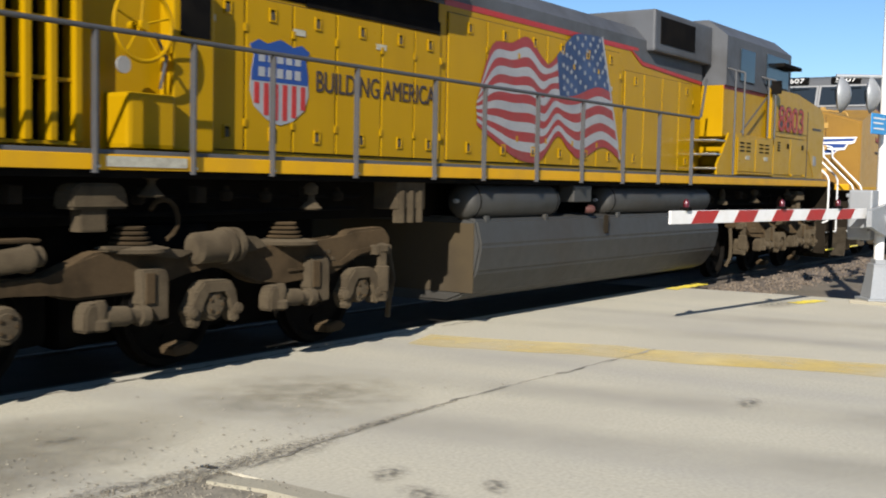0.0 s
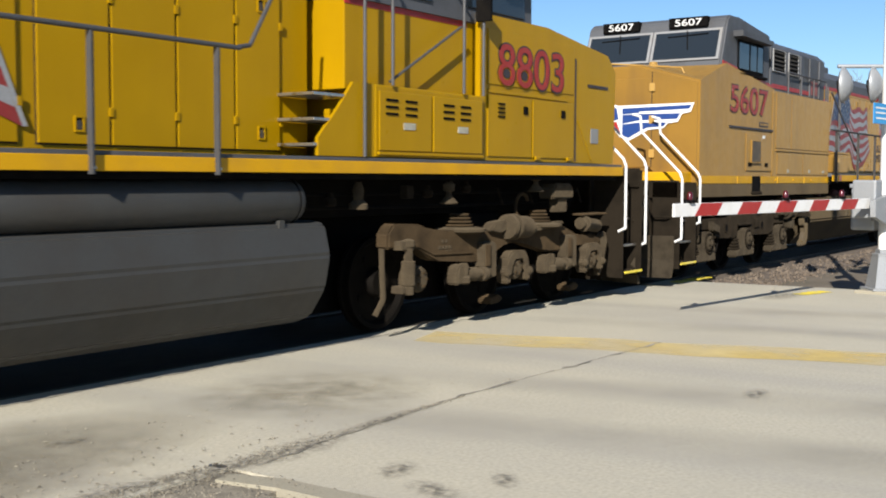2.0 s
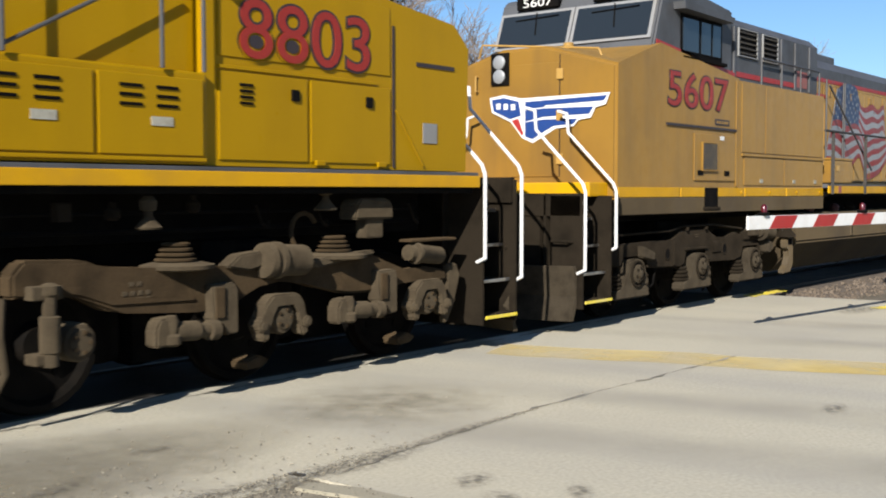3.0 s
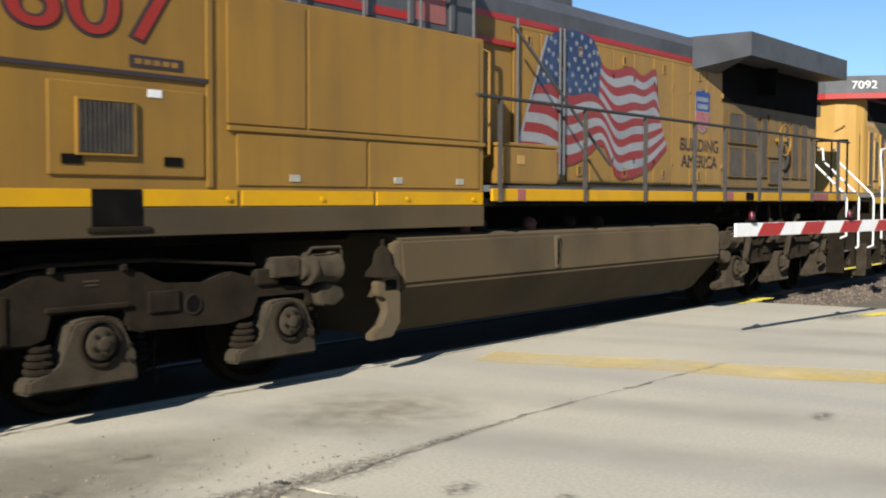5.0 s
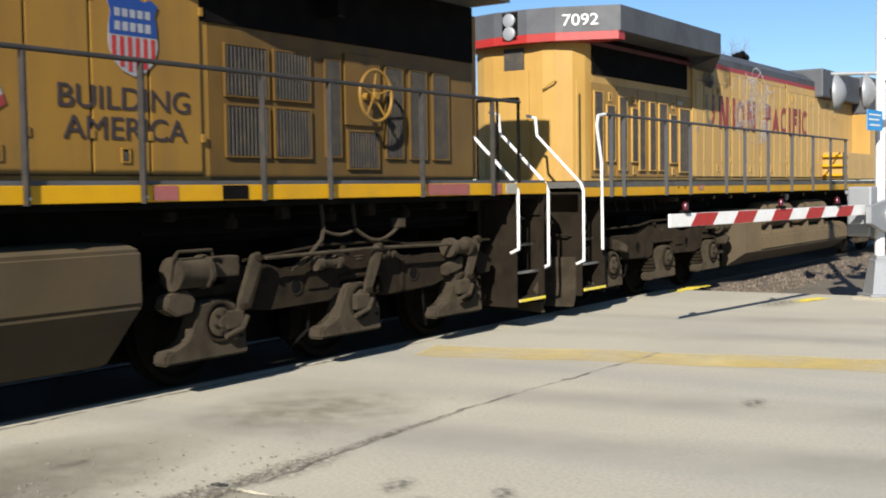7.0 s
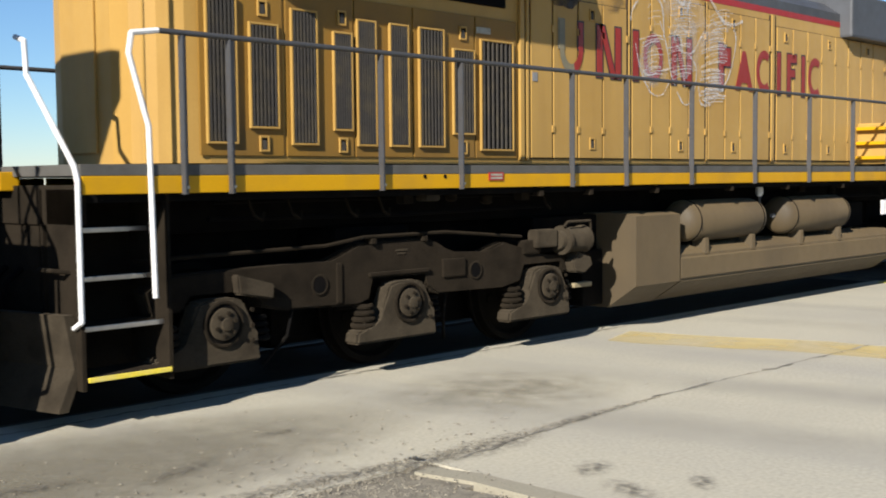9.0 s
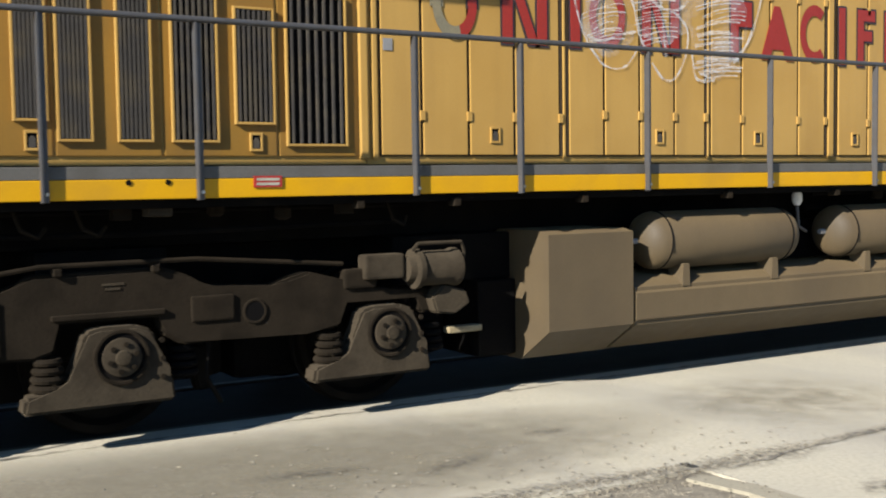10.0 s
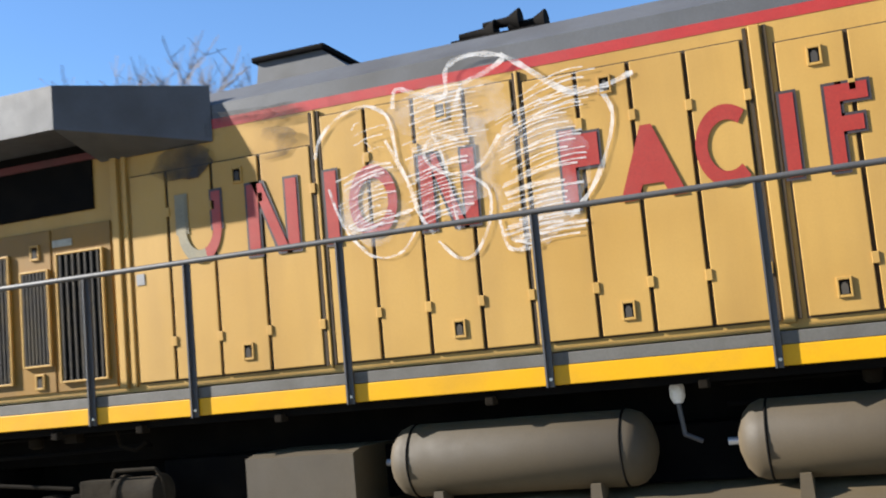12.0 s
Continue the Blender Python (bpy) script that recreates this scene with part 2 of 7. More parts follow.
CAP_RED = mat("dusty_red_cap", (0.072, 0.018, 0.0126), 0.7, spots=(0.036, 0.0216, 0.0162), spot_amount=0.6, spot_scale=6, bump=0.1)


def broken_paint(m, scale, lo, hi, soft_edge=False):
    """Lets the ground show through worn paint or a stain, more towards its rim if soft_edge."""
    n, l = m.node_tree.nodes, m.node_tree.links
    tex = n.new("ShaderNodeTexNoise")
    tex.inputs["Scale"].default_value, tex.inputs["Detail"].default_value = scale, 8.0
    r = n.new("ShaderNodeMapRange")
    r.inputs["From Min"].default_value, r.inputs["From Max"].default_value = lo, hi
    co = n.new("ShaderNodeTexCoord")
    l.new(co.outputs["Object"], tex.inputs["Vector"])
    l.new(tex.outputs[0], r.inputs["Value"])
    out = r.outputs["Result"]
    if soft_edge:
        d = n.new("ShaderNodeVectorMath")
        d.operation = "DISTANCE"
        flat = n.new("ShaderNodeVectorMath")
        flat.operation = "MULTIPLY"
        flat.inputs[1].default_value = (1.0, 1.0, 0.0)
        l.new(co.outputs["Generated"], flat.inputs[0])
        l.new(flat.outputs[0], d.inputs[0])
        d.inputs[1].default_value = (0.5, 0.5, 0.0)
        f = n.new("ShaderNodeMapRange")
        f.inputs["From Min"].default_value, f.inputs["From Max"].default_value = 0.12, 0.5
        f.inputs["To Min"].default_value, f.inputs["To Max"].default_value = 1.0, 0.0
        l.new(d.outputs["Value"], f.inputs["Value"])
        k = n.new("ShaderNodeMath")
        k.operation = "MULTIPLY"
        l.new(out, k.inputs[0])
        l.new(f.outputs["Result"], k.inputs[1])
        out = k.outputs[0]
    l.new(out, n["Principled BSDF"].inputs["Alpha"])


broken_paint(YLINE, 1.1, 0.2, 0.95)
broken_paint(APRON, 0.8, 0.0, 0.35, True)
HAZE = mat("thin_white_spray_haze", (0.66, 0.66, 0.68), 0.7, bump=0)
broken_paint(HAZE, 3.0, 0.40, 1.35)
SOOT = mat("black_exhaust_soot", (0.035, 0.03, 0.026), 0.9, bump=0)
broken_paint(SOOT, 2.4, 0.42, 0.72)
STAIN = mat("dark_gritty_stain", (0.15, 0.13, 0.10), 0.95, spots=(0.08, 0.07, 0.055), spot_amount=0.7, spot_scale=12, fine=0.2, fine_scale=60, bump=0.5)
broken_paint(STAIN, 16.0, 0.38, 0.8, True)
SAND = mat("sandy_grit_on_concrete", (0.33, 0.29, 0.205), 0.95, spots=(0.22, 0.19, 0.13), spot_amount=0.8, spot_scale=7, fine=0.25, fine_scale=45, bump=0.7, bump_scale=70)
broken_paint(SAND, 3.5, 0.25, 0.95, True)
TYRE = mat("grey_tyre_band", (0.20, 0.195, 0.185), 0.85, bump=0.2)
broken_paint(TYRE, 0.7, 0.25, 2.2, True)
broken_paint(CRACK, 2.2, 0.36, 0.58)
# near-black base: the shade under and behind the train is in the colour
INFILL = mat("shade_black_crossing_infill", (0.022, 0.019, 0.016), 0.95, spots=(0.012, 0.010, 0.009), spot_amount=0.7, spot_scale=3, bump=0.4, bump_scale=50)
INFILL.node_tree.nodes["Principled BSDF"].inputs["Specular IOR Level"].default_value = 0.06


# ---- building helpers ----
def mesh_object(name, bm, material, parent=None, label="", smooth=False):
    me = bpy.data.meshes.new(name)
    bmesh.ops.recalc_face_normals(bm, faces=bm.faces[:])
    bm.to_mesh(me)
    bm.free()
    for m in (material if isinstance(material, (list, tuple)) else [material]):
        me.materials.append(m)
    if smooth:
        me.polygons.foreach_set("use_smooth", [True] * len(me.polygons))
        me.set_sharp_from_angle(angle=radians(40))
    ob = new(name, me)
    if parent:
        ob.parent = parent
    if label:
        ob["label"] = label
    return ob


ORIGIN = [0.0, 0.0, 0.0]      # the base of the thing that is being built


def part(name, bm, material, parent, label="", smooth=False):
    """One mesh under a thing; the bmesh is in train space, and is moved to the thing's own space."""
    off = Vector(ORIGIN)
    for v in bm.verts:
        v.co -= off
    return mesh_object(name, bm, material, parent, label, smooth)


def box(bm, x0, x1, y0, y1, z0, z1, bev=0.0, mi=0):
    vs = [bm.verts.new((x, y, z)) for x in (x0, x1) for y in (y0, y1) for z in (z0, z1)]
    fs = [bm.faces.new([vs[i] for i in q]) for q in ((0, 1, 3, 2), (4, 6, 7, 5), (0, 4, 5, 1), (2, 3, 7, 6), (0, 2, 6, 4), (1, 5, 7, 3))]
    for f in fs:
        f.material_index = mi
    if bev:
        es = list({e for f in fs for e in f.edges})
        bmesh.ops.bevel(bm, geom=es, offset=bev, segments=2, profile=0.6, affect="EDGES", clamp_overlap=True)
    return bm


def B(x0, x1, y0, y1, z0, z1, bev=0.0):
    return box(bmesh.new(), x0, x1, y0, y1, z0, z1, bev)


def tube(bm, a, b, r, seg=10, r2=None, caps=True):
    a, b = Vector(a), Vector(b)
    q = (b - a).to_track_quat("Z", "Y")
    rings = []
    for p, rad in ((a, r), (b, r if r2 is None else r2)):
        rings.append([bm.verts.new(p + q @ Vector((rad * math.cos(2 * math.pi * i / seg), rad * math.sin(2 * math.pi * i / seg), 0))) for i in range(seg)])
    for i in range(seg):
        bm.faces.new((rings[0][i], rings[0][(i + 1) % seg], rings[1][(i + 1) % seg], rings[1][i]))
    if caps:
        bm.faces.new(rings[0][::-1])
        bm.faces.new(rings[1])
    return bm


def pipe(bm, pts, r, seg=8):
    for a, b in zip(pts[:-1], pts[1:]):
        tube(bm, a, b, r, seg)
    for p in pts[1:-1]:
        bmesh.ops.create_icosphere(bm, subdivisions=1, radius=r * 1.02, matrix=Matrix.Translation(p))
    return bm


def lathe(bm, centre, axis, profile, seg=20):
    """profile: (distance along axis, radius)."""
    c, q = Vector(centre), Vector(axis).to_track_quat("Z", "Y")
    rings = []
    for d, r in profile:
        rings.append([bm.verts.new(c + q @ Vector((r * math.cos(2 * math.pi * i / seg), r * math.sin(2 * math.pi * i / seg), d))) for i in range(seg)])
    for ra, rb in zip(rings[:-1], rings[1:]):
        for i in range(seg):
            bm.faces.new((ra[i], ra[(i + 1) % seg], rb[(i + 1) % seg], rb[i]))
    bm.faces.new(rings[0][::-1])
    bm.faces.new(rings[-1])
    return bm


def ring(bm, centre, axis, R, r, seg=28, tseg=8):
    c, q = Vector(centre), Vector(axis).to_track_quat("Z", "Y")
    vs = [[bm.verts.new(c + q @ Vector(((R + r * math.cos(2 * math.pi * j / tseg)) * math.cos(2 * math.pi * i / seg),
                                          (R + r * math.cos(2 * math.pi * j / tseg)) * math.sin(2 * math.pi * i / seg), r * math.sin(2 * math.pi * j / tseg))))
           for j in range(tseg)] for i in range(seg)]
    for i in range(seg):
        for j in range(tseg):
            bm.faces.new((vs[i][j], vs[(i + 1) % seg][j], vs[(i + 1) % seg][(j + 1) % tseg], vs[i][(j + 1) % tseg]))
    return bm


def prism(bm, pts, y0, y1, mi=0):
    """A plate of outline pts (x, z), from y0 to y1."""
    a = [bm.verts.new((x, y0, z)) for x, z in pts]
    b = [bm.verts.new((x, y1, z)) for x, z in pts]
    fs = [bm.faces.new(a), bm.faces.new(b[::-1])]
    for i in range(len(pts)):
        j = (i + 1) % len(pts)
        fs.append(bm.faces.new((a[i], b[i], b[j], a[j])))
    for f in fs:
        f.material_index = mi
    return bm


def profile_x(bm, x0, x1, pts):
    """A bar along the track of section pts (y, z)."""
    a = [bm.verts.new((x0, y, z)) for y, z in pts]
    b = [bm.verts.new((x1, y, z)) for y, z in pts]
    bm.faces.new(a)
    bm.faces.new(b[::-1])
    for i in range(len(pts)):
        j = (i + 1) % len(pts)
        bm.faces.new((a[i], b[i], b[j], a[j]))
    return bm


def lettering(text, size, x, y, z, material, parent, name="lettering", width=None, label="", bold=0.0, deep=0.004):
    """Built-in letters, flat on the camera's side of the train, left edge at x, base line at z; width: the whole line's length."""
    cu = bpy.data.curves.new(name, "FONT")
    cu.body, cu.size, cu.offset, cu.extrude = text, size, bold, deep
    ob = bpy.data.objects.new(name, cu)
    me = bpy.data.meshes.new_from_object(ob)
    bpy.data.objects.remove(ob)
    xs = [v.co.x for v in me.vertices]
    k = width / (max(xs) - min(xs)) if width else 1.0
    lo = min(xs)
    for v in me.vertices:
        v.co = Vector((x + (v.co.x - lo) * k, y - v.co.z, z + v.co.y)) - Vector(ORIGIN)
    me.materials.clear()
    me.materials.append(material)
    ob = new(name, me)
    ob.parent = parent
    if label:
        ob["label"] = label
    return ob


# ---- the ground ----
def sheet(name, material, x0, x1, y0, y1, z, cuts=1, wob=0.0, kind="structure", label="", parent=None):
    bm = bmesh.new()
    nx, ny = (cuts, cuts) if isinstance(cuts, int) else cuts
    g = [[bm.verts.new((x0 + (x1 - x0) * i / nx, y0 + (y1 - y0) * j / ny, z)) for j in range(ny + 1)] for i in range(nx + 1)]
    for i in range(nx):
        for j in range(ny):
            bm.faces.new((g[i][j], g[i + 1][j], g[i + 1][j + 1], g[i][j + 1]))
    if wob:
        for v in bm.verts:
            v.co.z += wob * noise.noise(v.co * 0.9)
    ob = mesh_object(name, bm, material, parent, label)
    return tagged(ob, label, "", "", kind) if parent is None else ob


def slab(name, material, outline, z0, z1, parent=None, label=""):
    """A flat slab of the given plan."""
    bm = bmesh.new()
    a = [bm.verts.new((x, y, z0)) for x, y in outline]
    b = [bm.verts.new((x, y, z1)) for x, y in outline]
    bm.faces.new(a[::-1])
    bm.faces.new(b)
    for i in range(len(outline)):
        j = (i + 1) % len(outline)
        bm.faces.new((a[i], a[j], b[j], b[i]))
    return mesh_object(name, bm, material, parent, label)


def ragged(bm, pts, width, z, seed, step=0.06, rough=0.5):
    """A thin uneven ribbon on the ground along pts."""
    rnd = random.Random(seed)
    line = []
    for (xa, ya), (xb, yb) in zip(pts[:-1], pts[1:]):
        n = max(2, int(math.hypot(xb - xa, yb - ya) / step))
        line += [(xa + (xb - xa) * i / n, ya + (yb - ya) * i / n) for i in range(n)]
    line.append(pts[-1])
    prev = None
    for i, (x, y) in enumerate(line):
        nxt, lst = line[min(i + 1, len(line) - 1)], line[max(i - 1, 0)]
        d = Vector((nxt[0] - lst[0], nxt[1] - lst[1], 0)).normalized()
        nrm = Vector((-d.y, d.x, 0))
        c = Vector((x, y, z)) + nrm * width * rough * rnd.uniform(-1, 1)
        w = width * rnd.uniform(1 - rough, 1 + rough) / 2
        cur = (bm.verts.new(c + nrm * w), bm.verts.new(c - nrm * w))
        if prev:
            bm.faces.new((prev[0], cur[0], cur[1], prev[1]))
        prev = cur
    return bm


sheet("ground", DIRTG, -600, 900, -500, 900, -0.16, (60, 60), label="brown winter dirt ground reaching the horizon")
road = tagged(slab("road", CONCRETE, [(4.6, -12), (4.6, 4.72), (1.0, 4.80), (-9, 4.80), (-9, 7.60), (17.6, 7.60), (17.9, 5.0), (17.6, -12)], -0.15, 0.0),
              "sun-bleached worn concrete road at the crossing", "road", "", "structure")
far_road = tagged(slab("road_beyond_track", CONCRETE, [(4.0, 14.0), (17.6, 14.0), (17.6, 60), (4.0, 60)], -0.15, 0.0), "pale concrete road beyond the track", "road", "", "structure")
tagged(slab("pavement_apron", APRON, [(-9, 4.80), (1.0, 4.80), (4.62, 4.70), (6.2, 5.2), (6.0, 7.2), (3.0, 7.45), (-9, 7.45)], -0.1, 0.004),
       "gritty beige concrete apron beside the rails", "pavement", "", "structure")
tagged(slab("shoulder", GRAVEL, [(-9, -12), (4.46, -12), (4.44, 3.6), (4.30, 4.4), (4.0, 4.62), (3.2, 4.79), (-9, 4.79)], -0.12, -0.012), "grey-brown gravel shoulder beside the road", "gravel", "", "structure")
tagged(slab("shoulder_bed", GRAVEL, [(3.0, 4.2), (4.8, 4.2), (4.8, 4.9), (3.0, 4.9)], -0.14, -0.016), "gravel bed under the kerb", "gravel", "", "structure")
kerb = slab("kerb", CONCRETE_LEDGE, [(4.46, -12), (4.63, -12), (4.62, 3.4), (4.60, 4.3), (4.50, 4.62), (4.36, 4.60), (4.44, 4.2)], -0.1, 0.005)
tagged(kerb, "worn pale concrete kerb along the gravel", "kerb", "", "structure")
# loose stones on the shoulder and apron
rnd = random.Random(5)
bm = bmesh.new()
for i in range(2700):
    if i < 2350:
        x, y, z = rnd.uniform(-1.5, 4.4), rnd.uniform(1.6, 4.7), -0.012
    else:
        x, y, z = rnd.gauss(3.2, 1.7), min(max(rnd.gauss(5.4, 0.8), 4.8), 7.2), 0.004
    if i >= 2470 and i % 3:
        continue
    r = rnd.uniform(0.004, 0.011) * (1.5 if rnd.random() < 0.08 else 1) * (1 if i < 2350 else 0.55)
    m = Matrix.Translation((x, y, z + r * 0.3)) @ Euler((rnd.random() * 6, rnd.random() * 6, 0)).to_matrix().to_4x4() @ Matrix.Diagonal((r, r * 0.8, r * 0.55, 1))
    bmesh.ops.create_cube(bm, size=1.7, matrix=m) if i % 2 else bmesh.ops.create_cone(bm, segments=5, radius1=1.0, radius2=0.5, depth=1.3, cap_ends=True, matrix=m)
tagged(mesh_object("loose_gravel", bm, mat("loose_stone_chips", (0.22, 0.19, 0.14), 0.9, vary=0, fine=0.2, fine_scale=12, bump=0.2)),
       "loose grey stone chips on the shoulder", "gravel", "", "stuff")
# fine grit: many small chips that fray the edges of shoulder, kerb and joint
rnd, verts, faces = random.Random(77), [], []
for i in range(11000):
    if i < 9000:
        x, y, z = rnd.uniform(0.2, 4.62), 4.86 - 2.5 * rnd.random() ** 1.5, -0.012
        if x > 4.30 - 0.10 * rnd.random() and y < 4.6:
            z = 0.008
            if rnd.random() < 0.8:
                continue
        if y > 4.78:
            z = 0.004
        r = rnd.uniform(0.003, 0.010)
    else:
        t = rnd.random() ** 1.6
        x, y, z, r = 3.0 + 4.2 * t + rnd.gauss(0, 0.05), 4.70 + 0.10 * t + rnd.gauss(0, 0.09 * (1.1 - t)), 0.006, rnd.uniform(0.002, 0.008)
    k = len(verts)
    a = rnd.uniform(0, 6.28)
    for d in range(4):
        q = a + d * 1.57
        verts.append((x + r * math.cos(q) * rnd.uniform(0.7, 1.2), y + r * math.sin(q) * rnd.uniform(0.7, 1.2), z))
    verts.append((x + r * rnd.uniform(-0.3, 0.3), y + r * rnd.uniform(-0.3, 0.3), z + r * rnd.uniform(0.5, 1.1)))
    faces += [(k + d, k + (d + 1) % 4, k + 4) for d in range(4)]
for i in range(420):
    x, y = rnd.gauss(3.4, 1.5), 4.85 + abs(rnd.gauss(0, 0.9))
    if y > 7.2:
        continue
    r, a, k = rnd.uniform(0.006, 0.02), rnd.uniform(0, 6.28), len(verts)
    c, d = math.cos(a) * r, math.sin(a) * r
    verts += [(x - c, y - d, 0.009), (x + d * 0.4, y - c * 0.4, 0.009), (x + c, y + d, 0.009), (x - d * 0.4, y + c * 0.4, 0.009), (x, y, 0.009 + r * 0.35)]
    faces += [(k + q, k + (q + 1) % 4, k + 4) for q in range(4)]
grit = bpy.data.meshes.new("grit")
grit.from_pydata(verts, [], faces)
grit.materials.append(GRIT)
tagged(new("grit", grit), "fine brown and grey grit at the road's edge", "gravel", "", "stuff")
# joints, cracks and paint on the road
bm = ragged(bmesh.new(), [(4.7, 4.62), (5.2, 4.68), (6.2, 4.76), (7.2, 4.82), (8.6, 4.78), (10.8, 4.72)], 0.03, 0.0065, 3, step=0.12, rough=0.7)
mesh_object("pavement_joint", bm, CRACK, road)
def stain(name, x, y, rx, ry, turn, z, m):
    bm = bmesh.new()
    bm.faces.new([bm.verts.new((a * rx, b * ry, 0)) for a, b in ((-1, -1), (1, -1), (1, 1), (-1, 1))])
    ob = mesh_object(name, bm, m, road)
    ob.location, ob.rotation_euler.z = (x, y, z), radians(turn)
    return ob


for k, (x, y, rx, ry, a) in enumerate(((4.55, 4.72, 0.5, 0.16, 8), (5.15, 4.70, 0.6, 0.2, 4), (4.0, 4.84, 0.6, 0.14, -6), (3.2, 4.9, 0.7, 0.13, -2), (5.12, 3.88, 0.22, 0.14, 20), (4.9, 3.45, 0.25, 0.14, 70),
                                       (5.3, 3.25, 0.2, 0.1, 40), (8.62, 2.94, 0.25, 0.12, 10), (16.2, 5.2, 0.8, 0.35, 0), (3.4, 5.6, 0.45, 0.12, 20), (2.6, 5.9, 0.5, 0.12, -10), (4.4, 6.0, 0.2, 0.08, 0), (6.1, 4.76, 0.6, 0.08, 4))):
    stain("road_stain", x, y, rx, ry, a, 0.0085 + 0.0006 * k, STAIN)
for k, (x, y, rx, ry, a) in enumerate(((2.9, 6.0, 2.6, 1.25, 0), (6.6, 5.9, 1.1, 1.0, 0))):
    stain("sandy_patch", x, y, rx, ry, a, 0.0062, SAND)
for k, x in enumerate((6.9, 8.6, 12.9, 14.8)):
    stain("tyre_band", x, 2.2, 0.55, 6.5, 14.5, 0.0022 + 0.0004 * k, TYRE)
bm = ragged(bmesh.new(), [(-8, 7.36), (3.0, 7.34), (5.4, 7.38), (9.2, 7.4), (13, 7.42)], 0.03, 0.0075, 4, rough=0.6)
mesh_object("panel_joint", bm, CRACK, road)
bm = ragged(bmesh.new(), [(9.72, 7.0), (10.45, 4.6), (11.1, 2.5), (12.3, -1.5)], 0.8, 0.005, 30, step=0.4, rough=0.06)
mesh_object("centre_line", bm, YLINE, road)
for i, pts in enumerate(([(16.55, 5.05), (17.3, 4.85)], [(17.2, 7.3), (18.6, 7.25)])):
    mesh_object("edge_mark", ragged(bmesh.new(), pts, 0.22, 0.006, 50 + i, step=0.05, rough=0.2), YMARK, road)
# track
for k, side in enumerate((-1, 1)):
    y = TRACK_Y + side * 0.753
    bm = bmesh.new()
    profile_x(bm, -90, 260, [(y - 0.037, -0.004), (y + 0.037, -0.004), (y + 0.037, -0.04), (y + 0.01, -0.05), (y + 0.01, -0.14), (y + 0.07, -0.17), (y - 0.07, -0.17), (y - 0.01, -0.14), (y - 0.01, -0.05), (y - 0.037, -0.04)])
    tagged(mesh_object("rail", bm, RAILTOP), "worn dull steel running rail", "rail", "track rails", "structure")
for x0, x1 in ((-90, -9.02), (17.62, 260)):
    bm = bmesh.new()
    profile_x(bm, x0, x1, [(TRACK_Y - 2.6, -0.26), (TRACK_Y - 1.5, -0.08), (TRACK_Y + 1.5, -0.08), (TRACK_Y + 2.6, -0.26)])
    tagged(mesh_object("ballast_bed", bm, BALLAST), "dark dusty track ballast", "ballast", "", "structure")
# dark sheets carry the train's shadow on the crossing in their colour
tagged(sheet("crossing_infill", INFILL, -9.01, 17.61, TRACK_Y - 0.66, TRACK_Y + 0.66, -0.02, 1), "concrete infill between the rails, coloured black for the train's shade", "pavement", "", "structure")
tagged(sheet("crossing_edge_beyond", INFILL, -9.01, 17.61, TRACK_Y + 0.8, 13.99, -0.01, 1), "ground sheet beyond the rails, coloured black for the train's shadow", "pavement", "", "structure")
rnd = random.Random(9)
bm = bmesh.new()
for i in range(2200):
    x = 17.7 + 22 * rnd.random() ** 1.6
    y = rnd.uniform(TRACK_Y - 3.3, TRACK_Y - 1.2)
    z = -0.08 if y > TRACK_Y - 1.5 else -0.08 - 0.16 * min((TRACK_Y - 1.5 - y) / 1.1, 0.8)
    r = rnd.uniform(0.02, 0.05)
    m = Matrix.Translation((x, y, z)) @ Euler((rnd.random() * 6, rnd.random() * 6, 0)).to_matrix().to_4x4() @ Matrix.Diagonal((r, r * 0.8, r * 0.6, 1))
    bmesh.ops.create_cube(bm, size=1.6, matrix=m)
tagged(mesh_object("ballast_stones", bm, BALLAST), "loose brown ballast stones beside the track", "ballast", "", "stuff")


